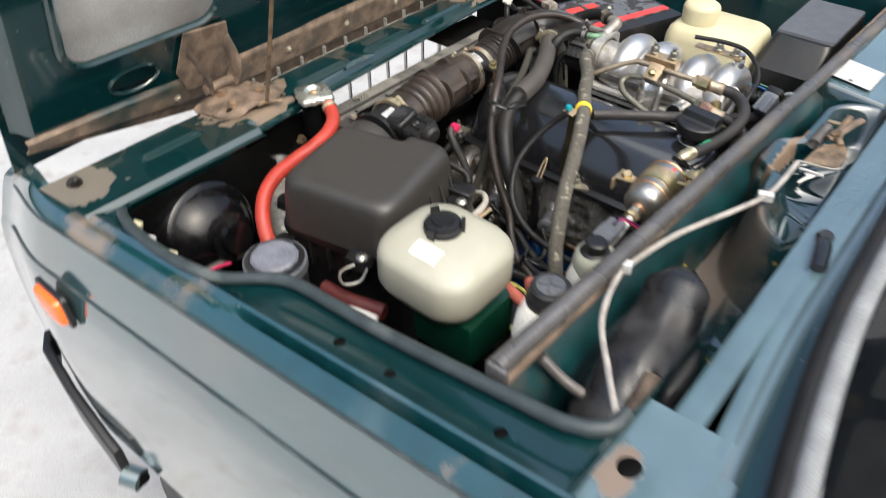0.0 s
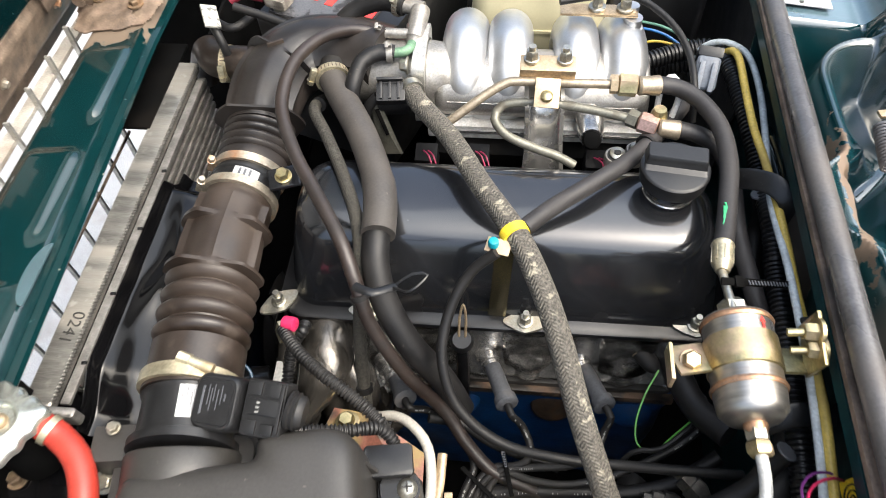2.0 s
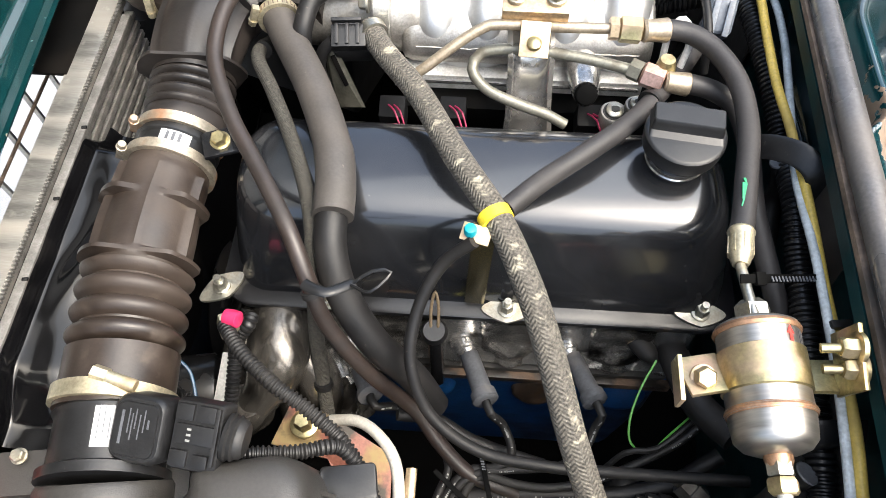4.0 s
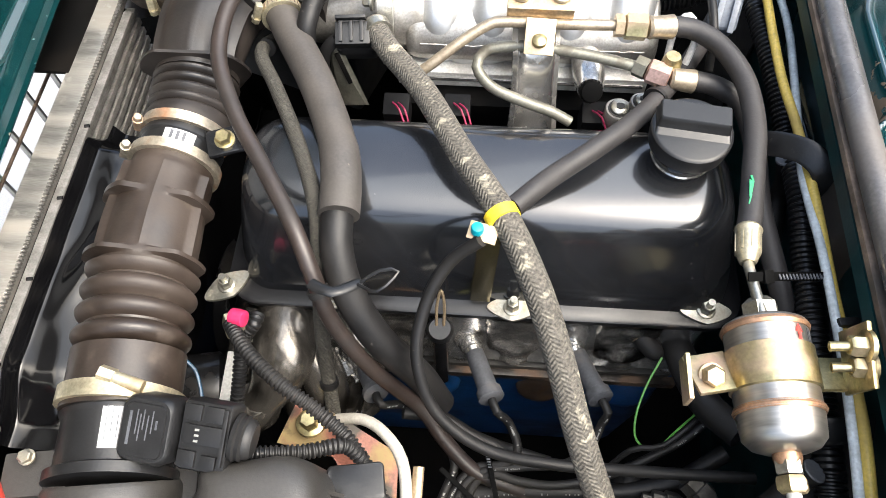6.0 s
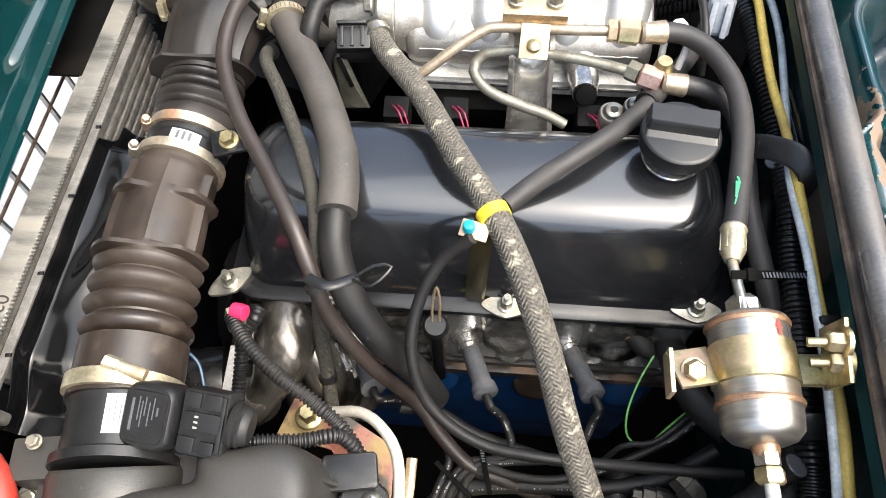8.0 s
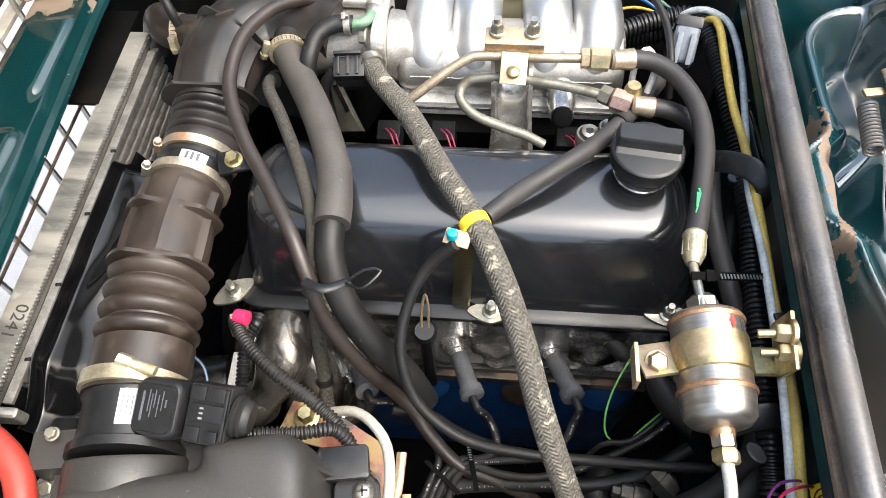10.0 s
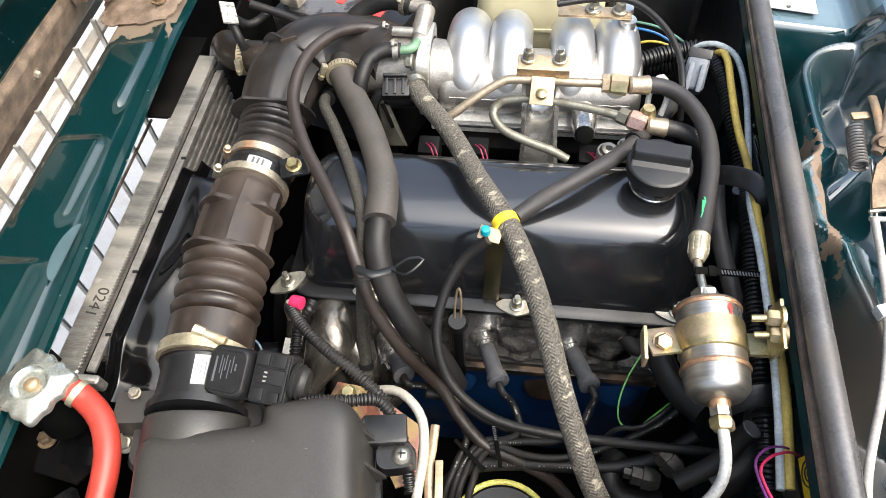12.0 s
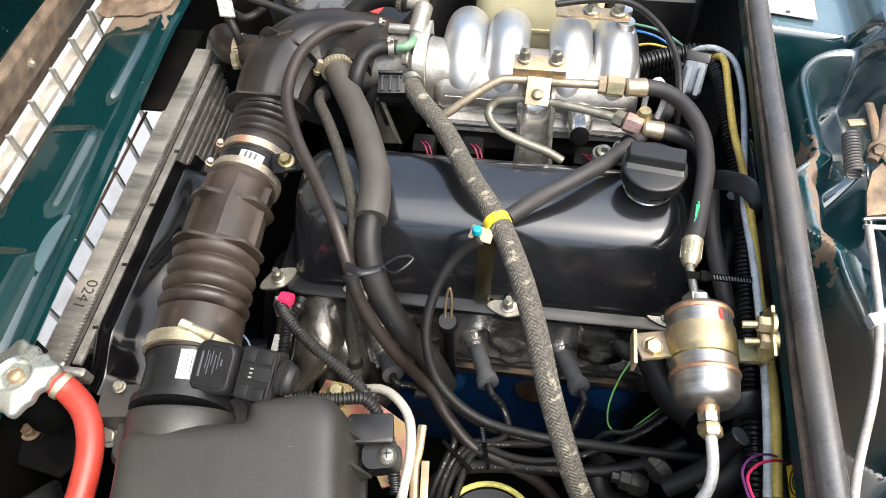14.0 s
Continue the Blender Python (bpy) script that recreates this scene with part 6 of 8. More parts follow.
part("sleeve", shaped(cut(s_sl0, s_sl1), sleeve_r, 96, (0.22, -0.1, 1)), rubber_brown, intake, "panelled rubber resonator sleeve", sharp=0.5)
c, d = at_len(S_CLAMP2)
band(c, d, 0.0352, 0.009, brass_fit, intake, "clamp", "rust-spotted steel hose clamp", screw=(-1, -0.3, 0.5))
c, d = at_len(S_JOINT)
part("adapter", turned(c - d * 0.016, c + d * 0.020, [(0, 0.0325), (0.5, 0.0325), (0.55, 0.0345), (0.62, 0.0345), (0.65, 0.0325), (1, 0.0325)], 40), black_plastic, intake, "black plastic joint with a white label")
u = V((0, -0.25, 1)).normalized()
w = d.cross(u).normalized()
bm = bmesh.new()
cc = c - d * 0.004
u = (u - d * u.dot(d)).normalized()
w = d.cross(u)
rows = [[bm.verts.new(cc + d * s + 0.0331 * (math.cos(a) * u + math.sin(a) * w)) for a in [-0.05 + 0.75 * i / 8 for i in range(9)]] for s in (-0.007, 0.009)]
for k in range(8):
    bm.faces.new((rows[0][k], rows[0][k + 1], rows[1][k + 1], rows[1][k]))
jl = part("label", bm, label_white, intake, "white paper label")
for k in range(3):
    a0 = 0.10 + 0.15 * k
    bm = bmesh.new()
    bm.faces.new([bm.verts.new(cc + d * s + 0.0334 * (math.cos(a) * u + math.sin(a) * w)) for s, a in ((-0.004, a0), (0.005, a0), (0.005, a0 + 0.07), (-0.004, a0 + 0.07))])
    part("printed_bar", bm, grey_plastic, jl)
c, d = at_len(S_CLAMP3)
band(c, d, 0.0342, 0.009, brass_fit, intake, "clamp", "rusty orange steel hose clamp", screw=(-1, 0.2, 0.4))
ear0 = V((-0.193, 0.089, 0.915))
part("ear", box((0.030, 0.026, 0.004), tuple(ear0), (0, 0, 20), 0.002), black_paint, intake)
part("bolt", hexhead(ear0 + V((0, 0, 0.002)), ear0 + V((0, -0.002, 0.011)), 0.0066, washer=1.25), zinc_yellow, intake)


def small_bellows(s):
    f = s / (S_BEL2E - (S_CLAMP3 - 0.004))
    if f < 0.36:
        return 0.0336 + 0.0022 * math.sin(math.pi * min(1.0, f / 0.36))
    return 0.0285 + 0.0078 * abs(math.sin(math.pi * 4.0 * (f - 0.36) / 0.64)) ** 0.5


def elbow_r(s, a):
    m, edge = three_sided(a)
    body = 0.0352 + 0.0030 * step01(s, 0.01, 0.06)
    if s > 0.006:
        body += 0.0040 * math.exp(-(edge / 0.08) ** 2) + 0.0005 * math.exp(-(m / 0.03) ** 2)
    for at in (0.007, 0.085):
        if abs(s - at) < 0.0022:
            body = max(body, collar_r(a, 0.0380, 0.0470))
    return body


part("bellows", sweep(bmesh.new(), cut(S_CLAMP3 - 0.004, S_BEL2E), small_bellows, 40), rubber_dark, intake)
part("elbow", shaped(cut(S_BEL2E - 0.001, LEN[-1]), elbow_r, 72, (0.10, -0.15, 1)), rubber_dark, intake, "smooth moulded rubber elbow", sharp=0.5)
c, d = at_len(S_BEL2E + 0.075)
part("fin", beam(c + V((-0.004, 0.004, 0.036)), c + V((0.012, 0.012, 0.037)), 0.003, 0.012), rubber_brown, intake)
c, d = at_len(S_CLAMP)
cl = band(c, d, 0.0412, 0.012, clamp_cream, intake, "clamp", "wide cream-yellow zinc clamp")
up = V((0.05, -0.55, 0.83))
k0, k1 = V((-0.228, -0.112, 0.926)), V((-0.197, -0.119, 0.920))
part("screw_housing", rod(k0.lerp(k1, 0.1), k1.lerp(k0, 0.2), 0.0046), clamp_cream, cl)
part("screw_head", turned(k0 - (k1 - k0).normalized() * 0.004, k0.lerp(k1, 0.22), [(0, 0.0058), (0.9, 0.0058), (1, 0.0045)], 6), clamp_cream, cl)

meter = thing("air_flow_meter", "black plastic air flow meter with sensor head and plug", "sensor")
m0, m1 = V((-0.223, -0.175, 0.885)), V((-0.232, -0.107, 0.885))
part("housing", turned(m0, m1, [(0, 0.043), (0.10, 0.043), (0.13, 0.038), (0.60, 0.0375), (0.66, 0.040), (0.72, 0.0375), (1, 0.0375)], 40), black_plastic, meter)
# sensor head on top
sh = V((-0.191, -0.146, 0.925))
SM = Matrix.Translation(sh) @ pose(0, 0, 0, 22, -4, -7)
bm = loft(sections([(-0.020, 0, 0, 0.037, 0.043, 0.009), (0.000, 0, 0, 0.037, 0.043, 0.009), (0.003, 0, 0, 0.035, 0.041, 0.009), (0.0045, 0, 0, 0.032, 0.038, 0.008)]), SM)
sens = part("sensor_head", bm, black_plastic, meter, "square black sensor head with moulded print")
bm = loft(sections([(0.0042, 0, 0, 0.028, 0.034, 0.005), (0.0056, 0, 0, 0.027, 0.033, 0.005)]), SM)
part("inset", bm, black_plastic, sens)
random.seed(4)
for r, (x0, wd, hh) in enumerate(((-0.013, 0.003, 0.030), (-0.007, 0.0012, 0.022), (-0.004, 0.0012, 0.024), (-0.001, 0.0012, 0.018), (0.003, 0.0012, 0.022), (0.007, 0.0012, 0.020), (0.011, 0.0022, 0.008))):
    part("printed_bar", box((wd * 0.6, hh * 0.7, 0.0003), None, bevel=0, m=SM @ pose(x0 * 0.75, (0.029 - hh * 0.85) / 2 * (1 if r % 2 else 0.4), 0.0058)), grey_plastic, sens, smooth=False)
# plug
PM = SM @ pose(0.0365, 0.001, -0.004)
plug = part("plug", loft(sections([(-0.018, 0, 0, 0.034, 0.044, 0.003), (-0.002, 0, 0, 0.034, 0.044, 0.003), (0.0, 0, 0, 0.032, 0.042, 0.003)]), PM), black_plastic, meter, "black wiring plug")
for x, y, w, h in ((-0.009, 0.0145, 0.012, 0.010), (0.006, 0.0145, 0.012, 0.010), (-0.009, -0.0145, 0.012, 0.010), (0.006, -0.015, 0.010, 0.008), (0.0, 0.001, 0.026, 0.012), (0.0135, 0.001, 0.003, 0.036)):
    part("clip", box((w, h, 0.003), None, bevel=0.0008, m=PM @ pose(x, y, 0.0012)), black_plastic, plug)
for y in (-0.003, 0.0005, 0.004):
    part("printed_bar", box((0.003, 0.0014, 0.0003), None, bevel=0, m=PM @ pose(-0.004, y, 0.0029)), pale_ink, plug, smooth=False)
part("boot", turned(PM @ V((0.017, 0.002, -0.008)), PM @ V((0.030, 0.001, -0.010)), [(0, 0.0150), (0.2, 0.0158), (0.3, 0.0140), (0.5, 0.0150), (0.6, 0.0132), (0.8, 0.0130), (1, 0.0105)], 24), black_plastic, plug)
# white label on the housing
dm = (m1 - m0).normalized()
u = V((0, 0, 1)) - dm * dm.z
u.normalize()
w = dm.cross(u)
bm = bmesh.new()
mc = m0.lerp(m1, 0.52)
rows = [[bm.verts.new(mc + dm * s + 0.0384 * (math.cos(a) * u + math.sin(a) * w)) for a in [0.10 + 0.55 * i / 8 for i in range(9)]] for s in (-0.020, 0.020)]
for k in range(8):
    bm.faces.new((rows[0][k], rows[0][k + 1], rows[1][k + 1], rows[1][k]))
lab = part("label", bm, label_white, meter, "white printed label")
for k in range(5):
    a0 = 0.18 + 0.09 * k
    bm = bmesh.new()
    bm.faces.new([bm.verts.new(mc + dm * s + 0.0388 * (math.cos(a) * u + math.sin(a) * w)) for s, a in ((-0.015 + 0.003 * (k % 2), a0), (0.013 - 0.006 * (k % 3), a0), (0.013 - 0.006 * (k % 3), a0 + 0.012), (-0.015 + 0.003 * (k % 2), a0 + 0.012))])
    part("printed_bar", bm, grey_plastic, lab)

# ---- air filter box ----
abox = thing("air_filter_box", "dark grey plastic air filter box with rounded lid", "air filter")
AB = pose(-0.153, -0.256, 0, 0, 0, 12)


def lid_ring(d, z, r):
    """The lid's outline with its rear notch beside the collar, drawn in by d."""
    x0, x1, y0, y1, xn, yn = -0.096, 0.096, -0.098, 0.098, 0.006, 0.079
    corners = [(x1 - d, y1 - d), (xn + d, y1 - d), (xn + d, yn - d), (x0 + d, yn - d), (x0 + d, y0 + d), (x1 - d, y0 + d)]
    out = []
    for i, c in enumerate(corners):
        r_ = min(r, (0.05, 0.014, 0.012, 0.016, 0.05, 0.05)[i])
        c, p, q = Vector(c), Vector(corners[i - 1]), Vector(corners[(i + 1) % 6])
        k = min(r_, 0.45 * (p - c).length, 0.45 * (q - c).length)
        a, b = c + (p - c).normalized() * k, c + (q - c).normalized() * k
        for j in range(8):
            t = j / 7
            w = (a * (1 - t) ** 2 + c * 2 * t * (1 - t) + b * t * t)
            out.append((w.x, w.y, z))
    return out


bm = loft([lid_ring(d, z, r) for d, z, r in ((0.0, 0.838, 0.03), (0.001, 0.850, 0.03), (0.004, 0.888, 0.03), (0.006, 0.905, 0.03), (0.0085, 0.9125, 0.03), (0.0125, 0.9175, 0.028), (0.018, 0.9203, 0.026), (0.024, 0.9213, 0.022), (0.032, 0.9216, 0.016))], AB)
lid = part("lid", bm, box_plastic, abox, "matt dark grey lid", sharp=1.3)
bm = loft(sections([(0.60, 0, 0, 0.16, 0.15, 0.02), (0.80, 0, 0, 0.184, 0.174, 0.022), (0.822, 0, 0, 0.186, 0.176, 0.022)]), AB)
base_ = part("base", bm, black_plastic, abox)
part("rim", loft(sections([(0.822, 0, 0, 0.200, 0.190, 0.024), (0.830, 0, 0, 0.202, 0.192, 0.024), (0.838, 0, 0, 0.200, 0.190, 0.024)]), AB), black_plastic, abox)
for i in range(6):
    part("rib", box((0.003, 0.012, 0.040), None, bevel=0.001, m=AB @ pose(-0.075 + 0.03 * i, -0.092, 0.80)), black_plastic, base_)
for i in range(6):
    y = -0.072 + 0.028 * i
    bm = bmesh.new()
    tri_ = [[bm.verts.new(AB @ V((x, y + o, z))) for x, z in ((0.086, 0.905), (0.096, 0.842), (0.106, 0.842))] for o in (-0.0015, 0.0015)]
    bm.faces.new(tri_[0])
    bm.faces.new(tri_[1][::-1])
    for k in range(3):
        bm.faces.new((tri_[0][k], tri_[1][k], tri_[1][(k + 1) % 3], tri_[0][(k + 1) % 3]))
    part("gusset", bm, box_plastic, lid, smooth=False)
for p in (tuple(V((-0.046, -0.178, 0.855))), tuple(V((-0.070, -0.358, 0.855))), (-0.245, -0.33, 0.85)):
    lug = part("lug", loft(sections([(0.0, 0, 0, 0.036, 0.028, 0.009), (0.014, 0, 0, 0.032, 0.024, 0.009)]), pose(p[0] - 0.006, p[1], p[2] - 0.016, 0, 0, 12)), black_plastic, abox)
    part("screw", turned((p[0], p[1], p[2] - 0.003), (p[0], p[1], p[2] + 0.004), [(0, 0.0085), (0.4, 0.0085), (0.8, 0.006), (1, 0.004)], 18), zinc, lug, "bright cross-head screw")
    for turn in (10, 100):
        part("slot", box((0.0085, 0.0016, 0.0012), (p[0], p[1], p[2] + 0.0042), (0, 0, turn), 0), ink, lug)
part("corner_tab", loft(sections([(-0.010, 0, 0, 0.040, 0.026, 0.004), (0.0, 0, 0, 0.040, 0.026, 0.004), (0.001, 0, 0, 0.038, 0.024, 0.004)]), pose(-0.063, -0.159, 0.862, 6, 4, 10)), black_plastic, abox, "flat black corner tab")
# collar to the meter
dcol = (m1 - m0).normalized()
low = V((0, 0, -0.015))
part("collar", turned(m0 - dcol * 0.042 + low, m0 + dcol * 0.002 + low * 0.4, [(0, 0.046), (0.6, 0.046), (0.93, 0.0455), (1, 0.0435)], 40), box_plastic, abox, "round dark grey collar")
part("collar_base", loft(sections([(0.78, 0, 0, 0.116, 0.060, 0.012), (0.872, 0, 0, 0.116, 0.060, 0.012), (0.878, 0, 0, 0.110, 0.054, 0.012)]), pose(-0.222, -0.186, 0.0, 0, 0, 8)), box_plastic, abox)
part("collar_flange", box((0.044, 0.030, 0.050), (-0.273, -0.172, 0.868), (0, 0, 8), 0.003), box_plastic, abox)
bx = V((-0.278, -0.163, 0.898))
part("bolt", hexhead(bx, bx + V((0, 0, 0.006)), 0.0046, washer=1.2), zinc, abox)
part("bolt", hexhead(V((-0.290, -0.194, 0.860)), V((-0.290, -0.196, 0.866)), 0.0065), zinc, abox)

# ---- radiator ----
radi = thing("radiator", "dull aluminium radiator with finned core and side tank", "radiator")
tank = part("top_plate", loft(sections([(0.835, -0.3855, 0.10, 0.027, 0.46, 0.004), (0.844, -0.3855, 0.10, 0.027, 0.46, 0.004), (0.8455, -0.3855, 0.10, 0.024, 0.457, 0.004)])), strip_alu, radi, "dull brushed aluminium top plate")
bm = bmesh.new()
for i in range(230):
    y = -0.125 + 0.45 * i / 229
    box((0.0040, 0.0011, 0.003), (-0.3712, y, 0.8450), (0, 0, 18 if i % 2 else -18), bevel=0, bm=bm)
part("crimped_edge", bm, mat("grey_crimp", (0.22, 0.212, 0.195), 0.45, 0.7, 0.2, 120), radi, smooth=False)
part("core", box((0.030, 0.44, 0.36), (-0.390, 0.10, 0.655), bevel=0.001), black_paint, radi)
fin_alu = mat("dark_fin_aluminium", (0.24, 0.23, 0.215), 0.5, 0.6, 0.2, 80, stain=(0.12, 0.11, 0.10), stain_scale=25)
for i in range(16):
    part("fin", beam((-0.3675, -0.10, 0.828 - 0.013 * i), (-0.3675, 0.318, 0.828 - 0.013 * i), 0.010, 0.0075), fin_alu, radi)
part("inlet_tube", tube([(-0.385, 0.36, 0.80), (-0.36, 0.345, 0.850), (-0.334, 0.311, 0.865), (-0.290, 0.303, 0.870), (-0.255, 0.303, 0.860)], 0.020, 20), rubber_brown, radi)
band((-0.320, 0.306, 0.866), (0.08, 0.0, 0.0), 0.0206, 0.009, clamp_cream, radi, screw=(-0.4, -1, 0.3))
# hand-written stock number on the plate
txt = bpy.data.curves.new("number", "FONT")
txt.body, txt.size, txt.extrude, txt.align_x, txt.align_y = "0241", 0.0175, 0.0002, "CENTER", "CENTER"
tob = new("number", txt)
tob.parent = radi
txt.materials.append(ink)
tob.matrix_basis = Matrix.Translation(V((-0.3835, -0.050, 0.8462))) @ pose(0, 0, 0, 0, 0, -97)

shell_black = mat("glossy_black_shell", (0.0035, 0.0035, 0.004), 0.11, 0.0, 0.2, 40, stain=(0.012, 0.011, 0.010), stain_scale=10, stain_rough=0.3, bump=0.08, bump_scale=50, spec=0.38)
shroud = thing("fan_shroud", "glossy black sheet metal fan shroud", "shroud")
def shroud_z(x, y):
    f = (x + 0.357) / 0.085
    z = 0.843 - 0.020 * f - 0.012 * step01(f, 0.0, 0.1)
    z += 0.007 * math.exp(-((y - 0.01 - 0.9 * (x + 0.33)) / 0.030) ** 2) * step01(f, 0.1, 0.4)
    z += 0.0025 * math.sin(y * 38 + x * 60) * step01(f, 0.2, 0.5) + 0.0020 * noise.noise(V((x * 40, y * 30, 5.0)))
    z -= 0.035 * step01(y, 0.135, 0.165) + 0.02 * step01(-y, 0.075, 0.125)
    return z


bm = grid_sheet(-0.357, -0.268, -0.14, 0.18, 60, 130, shroud_z, keep=lambda x, y: x < -0.276 + 0.02 * math.sin(y * 20))
part("sheet", bm, shell_black, shroud)
part("skirt", strip([(-0.285, 0.81), (-0.272, 0.79), (-0.268, 0.55)], [(lambda y: (lambda p: V((p[0], y, p[1]))))(-0.14 + 0.43 * i / 20) for i in range(21)], thick=0.0015), shell_black, shroud)
part("edge_strip", beam((-0.3605, -0.125, 0.8425), (-0.3605, 0.30, 0.8425), 0.009, 0.004), fin_alu, shroud, "bare grey mounting strip")
for y in (-0.085, -0.01, 0.07, 0.15):
    part("clip", box((0.005, 0.003, 0.002), (-0.3575, y, 0.8452), (0, 0, 12), 0.0005), black_paint, shroud)

rc = V((-0.360, -0.171, 0.918))
def cap_edge(a):
    """Square outline with drawn-out corners and waved sides."""
    return 0.0276 + 0.0072 * ((1 + math.cos(4 * a)) / 2) ** 1.6 + 0.0014 * math.cos(12 * a)


pts = [(cap_edge(a) * math.cos(a), cap_edge(a) * math.sin(a)) for a in [2 * math.pi * k / 96 for k in range(96)]]
bm = loft([[(x * f, y * f, z) for x, y in pts] for f, z in ((0.95, -0.0095), (1.0, -0.0085), (1.015, -0.0045), (0.985, -0.0015), (0.93, 0.0))] + [[(r * math.cos(2 * math.pi * k / 96), r * math.sin(2 * math.pi * k / 96), z) for k in range(96)] for r, z in ((0.0195, 0.0016), (0.0172, 0.0030), (0.0155, 0.0032), (0.0140, 0.0018), (0.0115, -0.0018), (0.006, -0.0022))], Matrix.Translation(rc) @ pose(0, 0, 0, 0, 0, 20))
rcap = part("filler_cap", bm, mat("pale_zinc_cap", (0.50, 0.52, 0.47), 0.25, 0.85, 0.12, 40, stain=(0.40, 0.38, 0.36), stain_scale=11, stain_low=0.48, stain_high=0.65, bump=0.1), radi, "pale zinc radiator cap with lobed edge")
part("rivet", turned(rc - V((0, 0, 0.003)), rc + V((0, 0, 0.0035)), [(0, 0.0070), (0.5, 0.0066), (0.85, 0.0050), (1, 0.0025)], 20), bronze, rcap, "brass centre rivet")
part("neck", turned(rc - V((0, 0, 0.07)), rc - V((0, 0, 0.0095)), [(0, 0.024), (0.75, 0.020), (0.88, 0.020), (0.92, 0.0235), (1, 0.0235)], 24), dark_void, rcap)
bolt_at = V((-0.387, -0.188, 0.831))
part("shelf_bracket", loft([[(V(q) + V((0, 0, dz))) for q in ((-0.425, -0.165, 0.826), (-0.350, -0.160, 0.826), (-0.335, -0.205, 0.815), (-0.352, -0.222, 0.806), (-0.425, -0.212, 0.818))] for dz in (-0.003, 0)]), shell_black, radi, "glossy black mounting bracket", smooth=False)
part("bolt", hexhead(bolt_at - V((0, 0, 0.008)), bolt_at + V((0, 0, 0.001)), 0.0066, washer=1.4), rust_steel, radi, "rusty bolt")
part("end_bracket", loft(sections([(0.8300, -0.372, -0.1335, 0.052, 0.010, 0.003), (0.8465, -0.372, -0.1335, 0.050, 0.009, 0.003), (0.8480, -0.372, -0.1335, 0.046, 0.006, 0.002)])), fin_alu, radi, "bent grey bracket on the end of the core")

red = hose("red_hose", [(-0.352, -0.158, 0.900), (-0.330, -0.168, 0.902), (-0.322, -0.171, 0.898), (-0.301, -0.187, 0.894), (-0.287, -0.214, 0.889), (-0.283, -0.250, 0.882), (-0.284, -0.283, 0.877), (-0.278, -0.330, 0.872), (-0.262, -0.366, 0.858), (-0.232, -0.392, 0.832), (-0.190, -0.405, 0.780), (-0.165, -0.405, 0.730)], 0.0110, red_rubber, "bright red rubber hose from radiator neck", sides=20)
r0, r1 = V((-0.330, -0.168, 0.902)), V((-0.322, -0.171, 0.898))
band(r0.lerp(r1, 0.35), r1 - r0, 0.0107, 0.006, clamp_cream, red)

# ---- cream fluid tank ----
wt = thing("washer_tank", "cream plastic fluid tank with black screw cap", "fluid tank")
bm = loft(sections([(0.875, 0.072, -0.356, 0.086, 0.080, 0.03), (0.879, 0.072, -0.356, 0.104, 0.096, 0.034), (0.904, 0.072, -0.356, 0.134, 0.126, 0.040), (0.911, 0.072, -0.356, 0.139, 0.131, 0.040), (0.944, 0.072, -0.355, 0.139, 0.131, 0.040), (0.952, 0.072, -0.355, 0.135, 0.127, 0.040), (0.958, 0.071, -0.354, 0.126, 0.118, 0.040), (0.968, 0.070, -0.352, 0.090, 0.084, 0.036), (0.971, 0.068, -0.350, 0.064, 0.062, 0.028), (0.972, 0.067, -0.349, 0.05, 0.05, 0.022)], 8), pose(0, 0, 0, 0, 0, 0))
part("tank", bm, cream, wt, sharp=1.4)
wc = V((0.066, -0.352, 0.969))
wcap = part("cap", turned(wc, wc + V((0, 0, 0.017)), [(0, 0.0225), (0.55, 0.0225), (0.6, 0.020), (0.8, 0.020), (0.85, 0.013), (1, 0.012)], 28), black_plastic, wt, "black plastic screw cap")
for a in (0.6, 2.7, 4.8):
    part("tab", box((0.010, 0.005, 0.018), tuple(wc + V((0.0228 * math.cos(a), 0.0228 * math.sin(a), 0.009))), (0, 0, math.degrees(a) + 90), 0.001), black_plastic, wcap)
bm = bmesh.new()
rows = [[bm.verts.new((x, y, z + 0.0008)) for x in (0.058, 0.094)] for y, z in ((-0.382, 0.9707), (-0.390, 0.9693), (-0.396, 0.9674), (-0.402, 0.9645))]
for p, q in zip(rows, rows[1:]):
    bm.faces.new((p[0], p[1], q[1], q[0]))
part("label", bm, paper_white, wt, "blank white paper label", smooth=False)
part("strap", box((0.090, 0.090, 0.07), (0.092, -0.344, 0.844), bevel=0.012), mat("dark_green_bracket", (0.003, 0.035, 0.02), 0.35), wt, "dark green tank bracket")

# ---- brake and clutch fluid reservoirs ----
milky = mat("milky_plastic", (0.70, 0.68, 0.62), 0.35, 0.0, 0.1, 20, stain=(0.30, 0.27, 0.22), stain_scale=12)
br = thing("brake_reservoir", "milky plastic brake fluid reservoir with slate cap", "fluid tank")
part("fluid_half", loft(sections([(0.815, 0.218, -0.374, 0.048, 0.058, 0.02), (0.900, 0.218, -0.374, 0.052, 0.063, 0.022), (0.928, 0.218, -0.373, 0.052, 0.063, 0.022)])), mat("amber_fluid_plastic", (0.17, 0.125, 0.075), 0.35, 0.0, 0.15, 20, stain=(0.26, 0.22, 0.16), stain_scale=14), br, "lower half stained by brown fluid")
part("body", loft(sections([(0.928, 0.218, -0.373, 0.0525, 0.0635, 0.022), (0.953, 0.218, -0.371, 0.050, 0.060, 0.024), (0.963, 0.218, -0.367, 0.045, 0.050, 0.022)])), milky, br)
